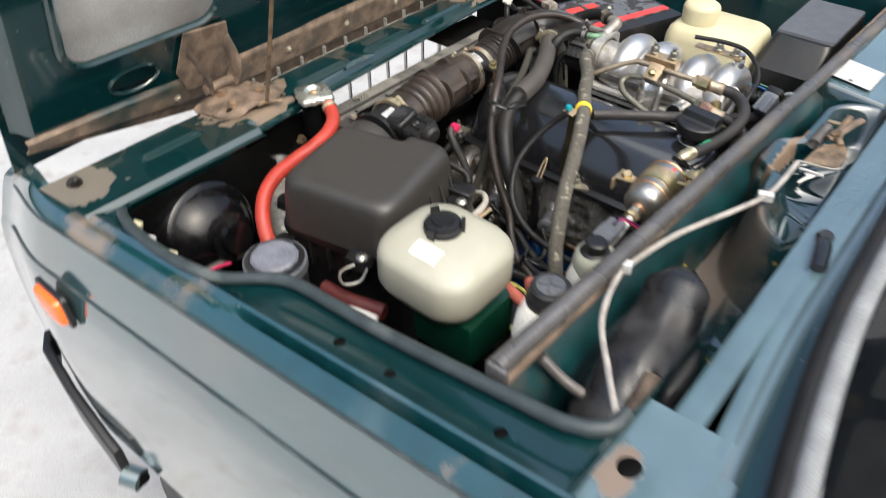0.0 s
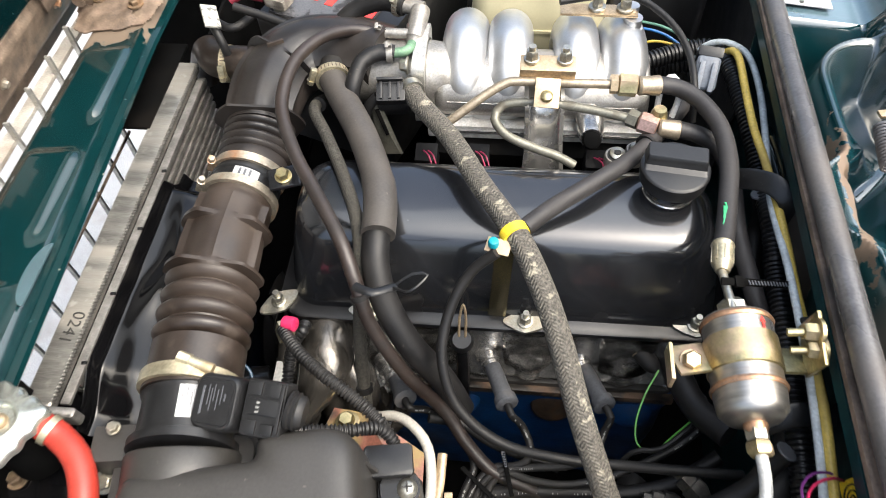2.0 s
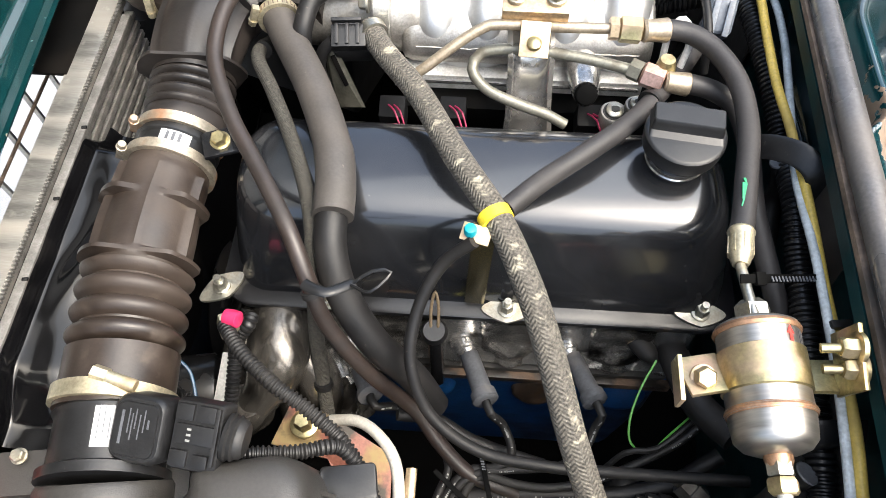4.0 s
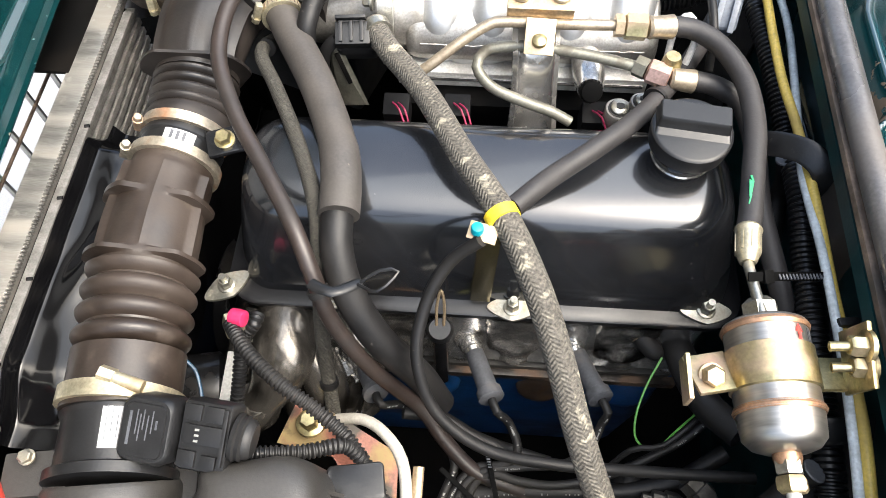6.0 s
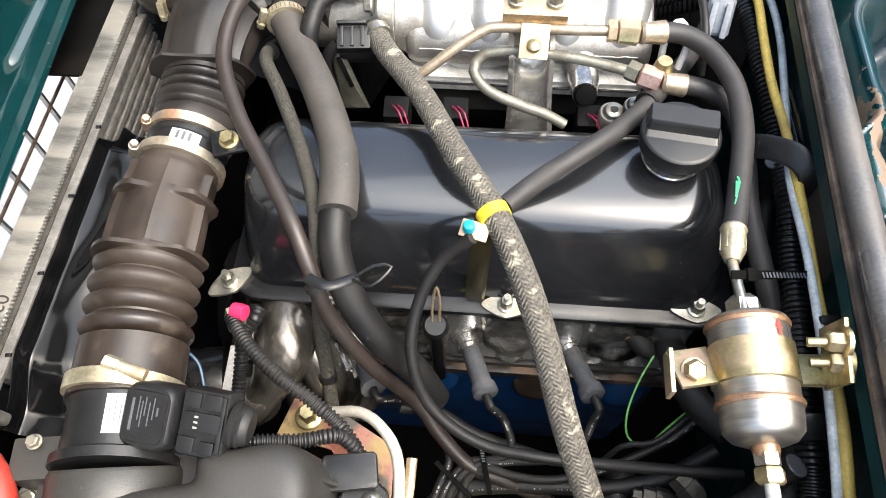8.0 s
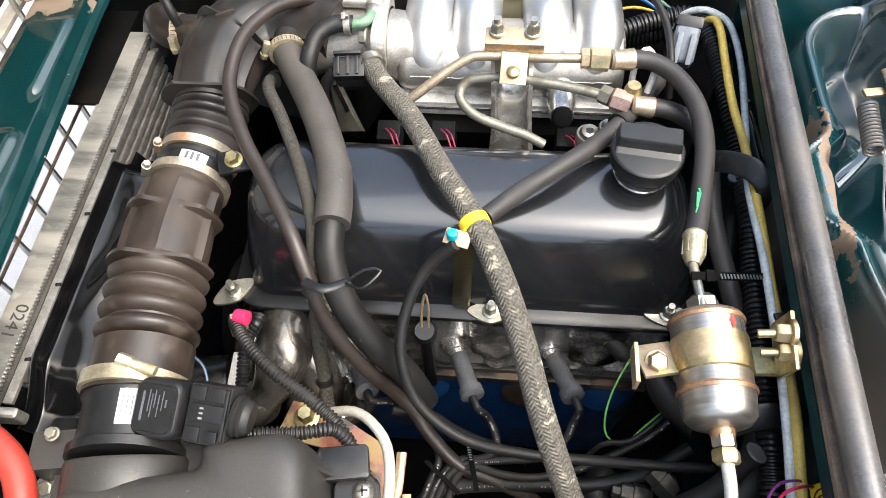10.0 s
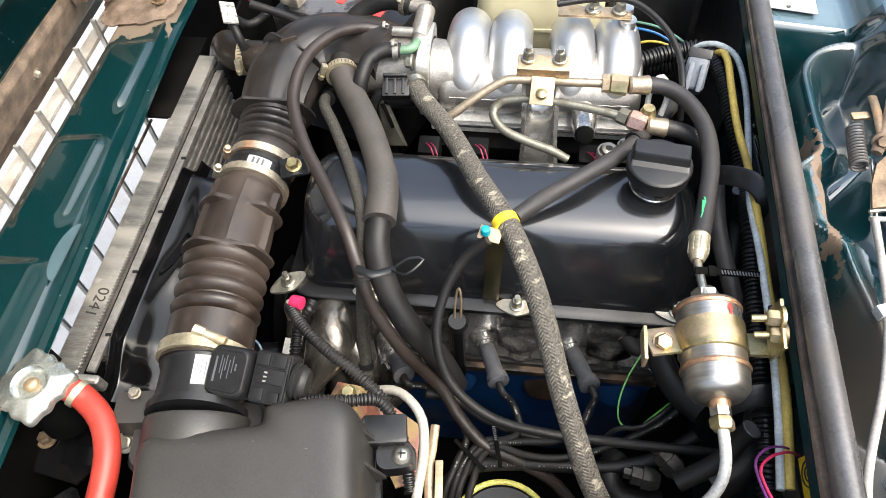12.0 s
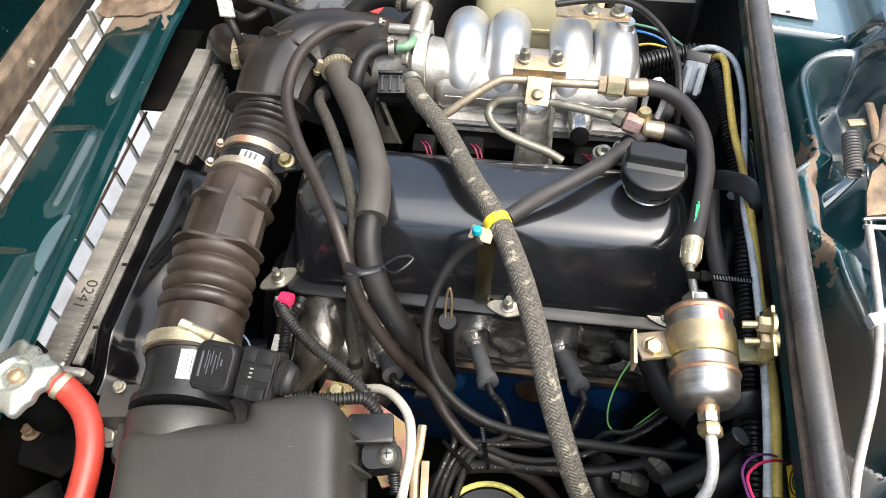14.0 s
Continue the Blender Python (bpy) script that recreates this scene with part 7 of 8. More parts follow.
bcap = part("cap", turned((0.218, -0.364, 0.958), (0.218, -0.364, 0.986), [(0, 0.0222), (0.1, 0.0232), (0.62, 0.0232), (0.68, 0.0222), (0.92, 0.0215), (1, 0.0190)], 36), cap_plastic, br, "dark round cap with a pale cross")
part("disc", turned((0.218, -0.364, 0.9855), (0.218, -0.364, 0.9868), [(0, 0.0150), (0.6, 0.0150), (1, 0.0140)], 28), grey_plastic, bcap)
for dx, dy in ((0.024, 0.004), (0.004, 0.024)):
    part("cross", box((dx, dy, 0.0022), (0.218, -0.364, 0.9875), (0, 0, 25), 0.0005), grey_plastic, bcap)
for k in range(24):
    a = 2 * math.pi * k / 24
    part("grip_rib", box((0.0016, 0.0016, 0.013), (0.218 + 0.0233 * math.cos(a), -0.364 + 0.0233 * math.sin(a), 0.968), (0, 0, math.degrees(a)), 0), cap_plastic, bcap)
cr = thing("clutch_reservoir", "small cream reservoir with grey sensor plug", "fluid tank")
part("body", loft(sections([(0.845, 0.222, -0.283, 0.044, 0.046, 0.012), (0.895, 0.222, -0.283, 0.046, 0.048, 0.012), (0.945, 0.222, -0.283, 0.047, 0.049, 0.014), (0.960, 0.222, -0.282, 0.042, 0.044, 0.018)])), milky, cr)
part("collar", turned((0.223, -0.282, 0.950), (0.223, -0.282, 0.981), [(0, 0.0235), (0.6, 0.0240), (0.85, 0.0225), (1, 0.0175)], 28), cream, cr)
part("cap", turned((0.222, -0.284, 0.976), (0.222, -0.284, 0.995), [(0, 0.0165), (0.25, 0.0165), (0.35, 0.0125), (0.9, 0.012), (1, 0.010)], 24), black_plastic, cr, "black screw cap")
part("connector", loft(sections([(0.981, 0.220, -0.259, 0.022, 0.026, 0.003), (0.991, 0.220, -0.259, 0.022, 0.026, 0.003)])), grey_plastic, cr, "grey plastic connector")
for dx in (-0.006, 0.006):
    part("connector", loft(sections([(0.982, 0.2195 + dx, -0.240, 0.008, 0.016, 0.002), (0.990, 0.2195 + dx, -0.240, 0.008, 0.016, 0.002)])), grey_plastic, cr)
part("wire", tube([(0.222, -0.234, 0.985), (0.217, -0.214, 0.978), (0.221, -0.196, 0.962), (0.236, -0.180, 0.945), (0.252, -0.172, 0.935), (0.268, -0.166, 0.915)], 0.0011, 8, 0.002), pink_tape, cr, "pink wire")
part("wire", tube([(0.218, -0.234, 0.985), (0.214, -0.210, 0.976), (0.219, -0.190, 0.960), (0.234, -0.174, 0.944), (0.250, -0.168, 0.934), (0.266, -0.164, 0.913)], 0.0010, 8, 0.002), mat("violet_wire", (0.10, 0.02, 0.12), 0.4), cr, "violet wire")

# ---- grey-lidded canister, headlamp shell ----
cn = thing("canister", "black canister with slate grey round lid", "canister")
part("body", turned((-0.098, -0.475, 0.76), (-0.092, -0.475, 0.915), [(0, 0.036), (0.9, 0.037), (1, 0.034)], 28), black_plastic, cn)
part("lid", turned((-0.092, -0.475, 0.912), (-0.092, -0.475, 0.926), [(0, 0.029), (0.8, 0.029), (1, 0.026)], 12), mat("slate_lid", (0.12, 0.125, 0.15), 0.5), cn, "slate grey lid")
lamp_black = mat("glossy_black_lamp_shell", (0.003, 0.003, 0.0035), 0.13, 0.0, 0.2, 40, stain=(0.007, 0.006, 0.006), stain_scale=10, stain_rough=0.35, bump=0.10, bump_scale=30, spec=0.4)
hs = thing("headlamp_shell", "glossy black round headlamp shell", "headlamp")
bowl = [(0.0, 0.094), (0.10, 0.095), (0.11, 0.088)] + [(0.11 + 0.89 * math.sin(a), 0.088 * math.cos(a) ** 0.8) for a in [radians(6 + 7.6 * i) for i in range(11)]]
shell = part("shell", turned((-0.385, -0.440, 0.790), (-0.272, -0.426, 0.824), bowl, 40), lamp_black, hs)
part("back_plate", turned((-0.268, -0.4256, 0.8265), (-0.250, -0.4235, 0.8318), [(0, 0.036), (0.4, 0.035), (0.5, 0.026), (1, 0.024)], 28), lamp_black, hs)
part("bead", turned((-0.312, -0.4311, 0.8126), (-0.304, -0.4301, 0.8150), [(0, 0.073), (0.5, 0.0765), (1, 0.071)], 40), lamp_black, shell)
part("bead", turned((-0.345, -0.4350, 0.8025), (-0.338, -0.4342, 0.8045), [(0, 0.083), (0.5, 0.0862), (1, 0.082)], 40), lamp_black, shell)
part("rim", turned((-0.092, -0.475, 0.905), (-0.092, -0.475, 0.919), [(0, 0.0365), (0.1, 0.0385), (0.9, 0.0385), (1, 0.0370)], 40), grey_plastic, cn, "pale worn rim")
part("groove", turned((-0.092, -0.475, 0.910), (-0.092, -0.475, 0.9195), [(0, 0.0355), (1, 0.0355)], 40), black_plastic, cn)
# ribbed silver duct beside it
dk = thing("warm_air_duct", "silver ribbed air duct with a black mouth", "duct")
part("duct", corrugated([(-0.346, -0.273, 0.800), (-0.311, -0.298, 0.785), (-0.268, -0.330, 0.760)], 0.026, 0.005, 0.0010, 24), alu_dull, dk)
part("mouth", turned((-0.371, -0.253, 0.815), (-0.342, -0.276, 0.797), [(0, 0.034), (0.1, 0.036), (0.3, 0.033), (0.9, 0.033), (1, 0.028)], 28), black_plastic, dk)
part("inner_mouth", turned((-0.373, -0.251, 0.817), (-0.370, -0.254, 0.815), [(0, 0.027), (1, 0.027)], 28), dark_void, dk)
# ---- far side of the bay ----
bt = thing("battery", "black battery with dark printed top and red stripe", "battery")
BM_ = Matrix.Translation((-0.165, 0.425, 0.0)) @ pose(0, 0, 0, 0, 0, -20)
part("case", loft(sections([(0.72, 0, 0, 0.165, 0.24, 0.006), (0.905, 0, 0, 0.168, 0.244, 0.006), (0.912, 0, 0, 0.164, 0.240, 0.006)]), BM_), black_plastic, bt)
part("top_label", loft(sections([(0.9115, -0.01, 0, 0.125, 0.220, 0.004), (0.914, -0.01, 0, 0.124, 0.219, 0.004)]), BM_), mat("silver_print", (0.11, 0.11, 0.115), 0.32, 0.3, 0.1, 30, stain=(0.028, 0.028, 0.031), stain_scale=40, stain_low=0.48, stain_high=0.54), bt, "dark printed top label with silver flecks")
part("stripe", box((0.016, 0.224, 0.003), None, bevel=0.0005, m=BM_ @ pose(0.042, 0, 0.9135)), mat("red_stripe", (0.72, 0.04, 0.035), 0.4), bt, "red stripe")
for k, (x, y, w, h) in enumerate(((-0.035, -0.055, 0.018, 0.035), (-0.035, -0.015, 0.018, 0.025), (-0.010, -0.05, 0.010, 0.05))):
    part("printed_bar", box((w, h, 0.0008), None, bevel=0, m=BM_ @ pose(x, y, 0.9145)), red_mark, bt, smooth=False)
part("terminal", rod(BM_ @ V((-0.06, -0.10, 0.91)), BM_ @ V((-0.06, -0.10, 0.93)), 0.009), zinc, bt)
part("terminal_clamp", box((0.028, 0.022, 0.013), None, bevel=0.004, m=BM_ @ pose(-0.06, -0.10, 0.925)), mat("tan_oxide_lead", (0.23, 0.205, 0.17), 0.6, 0.3, 0.3, 90, stain=(0.40, 0.37, 0.32), stain_scale=60, bump=0.5), bt, "oxidised lead terminal")
part("sleeve", tube([BM_ @ V((-0.075, -0.11, 0.93)), BM_ @ V((-0.09, -0.125, 0.94)), BM_ @ V((-0.10, -0.135, 0.935))], 0.0052, 12), mat("dark_red_sleeve", (0.13, 0.012, 0.022), 0.45), bt, "dark red cable sleeve")

xt = thing("expansion_tank", "yellowed translucent plastic expansion tank", "fluid tank")
part("tank", loft(sections([(0.76, 0.048, 0.455, 0.150, 0.125, 0.02), (0.78, 0.048, 0.455, 0.160, 0.135, 0.024), (0.86, 0.048, 0.455, 0.162, 0.137, 0.024), (0.915, 0.048, 0.455, 0.162, 0.137, 0.026), (0.930, 0.048, 0.455, 0.154, 0.129, 0.026), (0.937, 0.048, 0.455, 0.136, 0.112, 0.022)], 7)), cream_old, xt, sharp=1.4)
part("cap", turned((0.010, 0.445, 0.932), (0.010, 0.445, 0.972), [(0, 0.032), (0.75, 0.033), (0.88, 0.031), (1, 0.024)], 28), cream_old, xt)
part("seam", loft(sections([(0.862, 0.048, 0.455, 0.166, 0.141, 0.026), (0.866, 0.048, 0.455, 0.166, 0.141, 0.026)], 7)), cream_old, xt)
hb = thing("heater_box", "slate black plastic box behind the tank", "plastic box")
part("body", loft(sections([(0.70, 0.185, 0.52, 0.12, 0.26, 0.01), (0.905, 0.190, 0.53, 0.115, 0.25, 0.012), (0.945, 0.192, 0.545, 0.100, 0.20, 0.012), (0.950, 0.192, 0.545, 0.094, 0.19, 0.012)])), black_plastic, hb)
part("lid", loft(sections([(0.949, 0.192, 0.55, 0.098, 0.18, 0.006), (0.954, 0.192, 0.55, 0.096, 0.176, 0.006)])), grey_plastic, hb, "slate grey flat lid")
# Added near-black sheet for the shade below the far parts.
part("dark_far_floor", box((0.52, 0.20, 0.01), (-0.05, 0.60, 0.70), bevel=0.002), dark_void, car)

# throttle body and its fittings
alu_mid = mat("grey_cast_alloy", (0.30, 0.285, 0.26), 0.42, 0.7, 0.15, 60, stain=(0.20, 0.18, 0.15), stain_scale=25, bump=0.2)
th = thing("throttle_valve", "cast aluminium throttle valve housing with sensors and hose stubs", "throttle")
t1 = V((-0.077, 0.257, 0.915))
part("flange", loft([[(x, t1.y + a, 0.905 + b) for a, b in round_rect(0.078, 0.085, 0.014)] for x in (-0.083, -0.070)]), alu_dull, th, "bright machined flange")
part("barrel", turned((-0.150, t1.y, 0.905), (-0.07, t1.y, 0.905), [(0, 0.034), (0.3, 0.036), (0.8, 0.036), (1, 0.038)], 28), alu_mid, th)
part("adapter", turned((-0.078, t1.y, 0.905), (-0.030, t1.y, 0.900), [(0, 0.036), (0.7, 0.035), (1, 0.033)], 28), alu_mid, th)
for dy in (-0.03, 0.03):
    part("bolt", hexhead((-0.087, t1.y + dy, 0.94), (-0.096, t1.y + dy, 0.94), 0.006), zinc, th)
v0_, v1_ = V((-0.081, 0.303, 0.955)), V((-0.086, 0.260, 0.940))
part("idle_valve", turned(v0_, v1_, [(0, 0.0085), (0.05, 0.0105), (0.85, 0.0105), (0.88, 0.0085), (1, 0.007)], 20), alu_mid, th, "slim grey idle valve")
part("valve_foot", box((0.020, 0.024, 0.012), tuple(V((-0.083, 0.261, 0.930))), (15, 0, 0), 0.003), alu_mid, th)
part("stub", rod((-0.084, 0.270, 0.946), (-0.130, 0.2712, 0.946), 0.0056), alu_mid, th)
part("stub", tube([(-0.086, 0.254, 0.946), (-0.0875, 0.245, 0.9475), (-0.093, 0.2385, 0.948), (-0.106, 0.236, 0.948)], 0.0052, 14, 0.002), mat("green_oxide", (0.12, 0.21, 0.13), 0.55, 0.3, 0.2, 60), th, "green-oxidised stub")
sc0 = V((-0.101, 0.206, 0.921))
TM = Matrix.Translation(sc0) @ pose(0, 0, 0, 25, 0, 5)
ts = part("position_sensor", loft(sections([(-0.022, 0, 0, 0.036, 0.030, 0.005), (0.0, 0, 0, 0.036, 0.030, 0.005), (0.003, 0, 0, 0.031, 0.025, 0.004)]), TM), black_plastic, th, "black plastic throttle sensor with a latched plug")
part("plug", box((0.030, 0.020, 0.012), None, bevel=0.002, m=TM @ pose(-0.002, -0.004, 0.008)), black_plastic, ts)
part("latch_frame", box((0.026, 0.003, 0.007), None, bevel=0.0008, m=TM @ pose(-0.003, 0.008, 0.0165)), black_plastic, ts)
for k in (-0.012, -0.003, 0.006):
    part("rib", box((0.003, 0.018, 0.003), None, bevel=0.0006, m=TM @ pose(k, -0.003, 0.0152)), black_plastic, ts)
part("side_lug", box((0.008, 0.026, 0.020), None, bevel=0.002, m=TM @ pose(0.020, -0.002, -0.002)), black_plastic, ts)
part("wire_boot", tube([TM @ V((-0.016, -0.006, 0.006)), TM @ V((-0.026, -0.012, -0.002)), TM @ V((-0.032, -0.022, -0.020)), TM @ V((-0.028, -0.034, -0.045))], 0.0055, 12), rubber, ts)
for px, ax, r_ in (((-0.123, 0.2708, 0.946), (1, -0.06, 0), 0.0066), ((-0.107, 0.2355, 0.9482), (1, 0.1, 0), 0.0086)):
    cl_ = band(px, ax, r_, 0.0065, alu_mid, th, "clamp", "grey spring clamp", thick=0.0012)
    part("ear", box((0.0065, 0.0022, 0.0065), tuple(V(px) + V((0, -0.003, r_ + 0.003))), (20, 0, 0), 0.0006), alu_mid, cl_)
    part("ear", box((0.0035, 0.0070, 0.0016), tuple(V(px) + V((-0.001, -0.005, r_ + 0.0062))), (20, 0, 0), 0.0005), alu_mid, cl_)
hose("coolant_hose", [(-0.102, 0.236, 0.948), (-0.117, 0.234, 0.950), (-0.134, 0.223, 0.946), (-0.141, 0.197, 0.935), (-0.144, 0.193, 0.905), (-0.141, 0.203, 0.860)], 0.0085, rubber, "short black coolant hose")
hose("coolant_hose", [(-0.099, 0.304, 0.955), (-0.123, 0.313, 0.955), (-0.151, 0.314, 0.945), (-0.172, 0.306, 0.930), (-0.192, 0.311, 0.900)], 0.0105, rubber, "black rubber hose by the throttle")
part("stub", rod((-0.078, 0.302, 0.954), (-0.112, 0.309, 0.955), 0.0082), alu_mid, th)
band((-0.106, 0.3075, 0.955), (-0.024, 0.009, 0.0), 0.0108, 0.006, zinc, th, "clamp", screw=(0, -0.5, 1))
pl = thing("lifting_eye", "grey-green steel lifting eye plate", "bracket")
bm = loft([[(V(q) + V((0.003 * s, 0, 0))) for q in ((-0.124, 0.200, 0.915), (-0.118, 0.201, 0.915), (-0.094, 0.178, 0.860), (-0.119, 0.185, 0.850), (-0.126, 0.198, 0.880))] for s in (-0.5, 0.5)])
part("plate", bm, mat("olive_plate", (0.10, 0.095, 0.075), 0.45, 0.4, 0.2, 50, stain=(0.16, 0.15, 0.12), stain_scale=30), pl, smooth=False)
part("slot", beam((-0.1195, 0.1970, 0.906), (-0.1085, 0.1865, 0.880), 0.004, 0.006, up=(0, -0.7, 0.7)), dark_void, pl)

# injector plugs and rail
wire_red = mat("dark_magenta_wire", (0.26, 0.015, 0.06), 0.45)
inj = thing("injector_wiring", "black injector plugs with pink and red wires", "wiring")
inj_black = mat("injector_black", (0.005, 0.005, 0.0055), 0.6, 0.0, 0.1, 60, spec=0.15)
for px in ((-0.066, 0.170, 0.875), (-0.011, 0.172, 0.875), (0.113, 0.173, 0.872)):
    p = V(px)
    c_ = part("plug", box((0.024, 0.022, 0.03), tuple(p + V((0, 0.004, -0.016))), (15, 0, 0), 0.003), inj_black, inj)
    for k in range(2):
        part("wire", tube([p + V((-0.003 + 0.005 * k, 0, 0)), p + V((0.004 + 0.005 * k, -0.012, 0.006)), p + V((0.010 + 0.004 * k, -0.022, -0.006))], 0.0009, 6), wire_red, c_)

# throttle cable and wiring at the far right
hose("throttle_cable", [(0.065, 0.292, 0.975), (0.111, 0.304, 0.975), (0.147, 0.304, 0.972), (0.177, 0.278, 0.965), (0.194, 0.246, 0.955), (0.198, 0.205, 0.945), (0.201, 0.187, 0.915)], 0.0036, rubber, "thin black throttle cable", "cable")
part("cable_bracket", beam((0.067, 0.303, 0.958), (0.147, 0.302, 0.958), 0.018, 0.003), bronze, manifold)
for px in ((0.105, 0.304, 0.960), (0.134, 0.303, 0.960)):
    part("bolt", hexhead(V(px), V(px) + V((0, 0, 0.012)), 0.006), zinc, manifold)
cn2 = thing("wiring_connector", "pale grey wiring connector", "connector")
CM = Matrix.Translation(V((0.218, 0.246, 0.925))) @ pose(0, 0, 0, 35, 0, -12)
part("shell", loft(sections([(-0.012, 0, 0, 0.023, 0.036, 0.004), (0.010, 0, 0, 0.023, 0.036, 0.004), (0.012, 0, 0, 0.019, 0.032, 0.004)]), CM), grey_light, cn2)
part("cap", box((0.025, 0.011, 0.026), None, bevel=0.003, m=CM @ pose(0, 0.021, 0)), black_plastic, cn2)
for x in (-0.006, 0.006):
    part("key", box((0.005, 0.030, 0.004), None, bevel=0.001, m=CM @ pose(x, -0.006, 0.015)), grey_light, cn2)

for nm_, pts_, col_ in (("blue_wire", [(0.150, 0.372, 0.885), (0.172, 0.364, 0.890), (0.195, 0.358, 0.887), (0.215, 0.345, 0.880), (0.228, 0.325, 0.870)], (0.015, 0.10, 0.30)), ("yellow_wire", [(0.160, 0.352, 0.875), (0.185, 0.352, 0.882), (0.210, 0.345, 0.880), (0.225, 0.330, 0.870)], (0.42, 0.30, 0.04)), ("green_wire", [(0.165, 0.385, 0.885), (0.195, 0.372, 0.887), (0.225, 0.350, 0.882), (0.235, 0.325, 0.870)], (0.10, 0.22, 0.16))):
    hose(nm_, pts_, 0.0016, mat(nm_ + "_skin", col_, 0.4), "thin coloured wire behind the manifold", "wire", 8, 0.004)
hose("white_vacuum_tube", [(0.166, 0.195, 0.915), (0.167, 0.204, 0.938), (0.173, 0.209, 0.952), (0.180, 0.208, 0.950), (0.184, 0.198, 0.938), (0.180, 0.188, 0.918)], 0.0030, white_plastic, "thin white tube looping behind the fuel union", "tube", 12, 0.003)

loom = thing("wiring_loom", "black corrugated wiring loom along the fire wall", "wiring")
part("conduit", corrugated([(0.166, 0.294, 0.900), (0.204, 0.306, 0.905), (0.234, 0.307, 0.910), (0.248, 0.278, 0.915), (0.254, 0.225, 0.915), (0.259, 0.181, 0.910), (0.264, 0.128, 0.900), (0.262, 0.067, 0.905), (0.262, 0.022, 0.894), (0.261, -0.029, 0.889), (0.260, -0.088, 0.882), (0.259, -0.145, 0.875), (0.258, -0.209, 0.862)], 0.0095, 0.0045, 0.0010, 14), black_plastic, loom)
part("conduit", corrugated([(0.170, 0.307, 0.880), (0.202, 0.311, 0.885), (0.230, 0.314, 0.890), (0.249, 0.298, 0.885)], 0.012, 0.0045, 0.0010, 14), black_plastic, loom)
yt = hose("yellow_tube", [(0.238, 0.302, 0.895), (0.247, 0.285, 0.925), (0.251, 0.263, 0.935), (0.252, 0.216, 0.932), (0.253, 0.165, 0.93), (0.257, 0.117, 0.93), (0.259, 0.049, 0.93), (0.258, -0.024, 0.93), (0.259, -0.073, 0.93), (0.259, -0.118, 0.93), (0.257, -0.162, 0.925), (0.255, -0.195, 0.92)], 0.0039, yellow_hose, "yellow plastic tube beside the wiring loom", "tube", 12)
part("clip", box((0.014, 0.006, 0.012), tuple(V((0.260, -0.049, 0.933))), (0, 0, 8), 0.002), black_plastic, yt)
hose("white_tube", [(0.216, 0.304, 0.895), (0.225, 0.300, 0.918), (0.236, 0.293, 0.93), (0.25, 0.287, 0.932), (0.263, 0.268, 0.932), (0.267, 0.219, 0.93), (0.263, 0.151, 0.926), (0.256, 0.085, 0.926), (0.255, 0.05, 0.928), (0.255, 0.009, 0.932), (0.254, -0.049, 0.933), (0.254, -0.089, 0.93), (0.252, -0.144, 0.925), (0.248, -0.196, 0.92)], 0.0033, mat("pale_blue_tube", (0.46, 0.50, 0.51), 0.35), "pale translucent washer tube", "tube", 12)
rt = thing("loose_strap", "black plastic strap over the loom", "strap")
part("strap", tube([(0.222, 0.104, 0.926), (0.238, 0.092, 0.940), (0.253, 0.080, 0.946), (0.265, 0.068, 0.940), (0.272, 0.060, 0.918)], 0.0095, 16, 0.004, flat=0.14, up=(0.15, -0.55, 0.8)), black_plastic, rt)
tie_a, tie_b = V((0.190, -0.030, 0.957)), V((0.258, -0.012, 0.930))
part("tie", beam(tie_a, tie_b, 0.0062, 0.0014, up=(0.3, -0.4, 0.8)), dark_void, loom, "flat toothed cable tie")
for i in range(14):
    q = tie_a.lerp(tie_b, 0.36 + 0.042 * i) + V((0.0004, -0.0006, 0.0011))
    part("tooth", box((0.0013, 0.0042, 0.0007), tuple(q), (0, 20, 10), 0), grey_plastic, loom)
part("tie_head", box((0.008, 0.009, 0.005), tuple(tie_a.lerp(tie_b, 0.22)), (20, 20, 12), 0.001), dark_void, loom)
part("holding_strap", tube([(0.218, -0.120, 0.880), (0.235, -0.117, 0.900), (0.250, -0.115, 0.907), (0.279, -0.112, 0.905)], 0.0095, 14, 0.004, flat=0.13, up=(0, -0.45, 0.9)), black_plastic, loom, "flat black rubber strap")
for name_, pts_ in (("vent_tube", [(0.257, 0.105, 0.905), (0.264, 0.100, 0.885), (0.265, 0.093, 0.860), (0.261, 0.057, 0.840)]), ("drain_tube", [(0.245, -0.136, 0.885), (0.238, -0.141, 0.870), (0.224, -0.155, 0.850), (0.195, -0.169, 0.830)])):
    open_tube = hose(name_, pts_, 0.0085, rubber, "short black open-ended tube", "hose")
    e_, f_ = V(pts_[0]), (V(pts_[0]) - V(pts_[1])).normalized()
    part("mouth", turned(e_ - f_ * 0.001, e_ + f_ * 0.0006, [(0, 0.0070), (1, 0.0070)], 24), dark_void, open_tube)
    part("rim", turned(e_ - f_ * 0.0005, e_ + f_ * 0.0012, [(0, 0.0082), (0.5, 0.0086), (1, 0.0078)], 24), grey_plastic, open_tube, "cut grey edge")

hose("thick_hose", [(0.273, -0.077, 0.850), (0.267, -0.118, 0.845), (0.251, -0.149, 0.840), (0.223, -0.168, 0.830)], 0.0165, rubber, "thick black hose by the fire wall", "hose")
tg = thing("yellow_tag", "yellow warning tag with black marks on the wall", "tag")
TG = Matrix.Translation(V((0.2800, -0.176, 0.900))) @ pose(0, 0, 0, 0, -75, 0)
part("plate", box((0.022, 0.034, 0.001), None, bevel=0, m=TG), yellow_tape, tg)
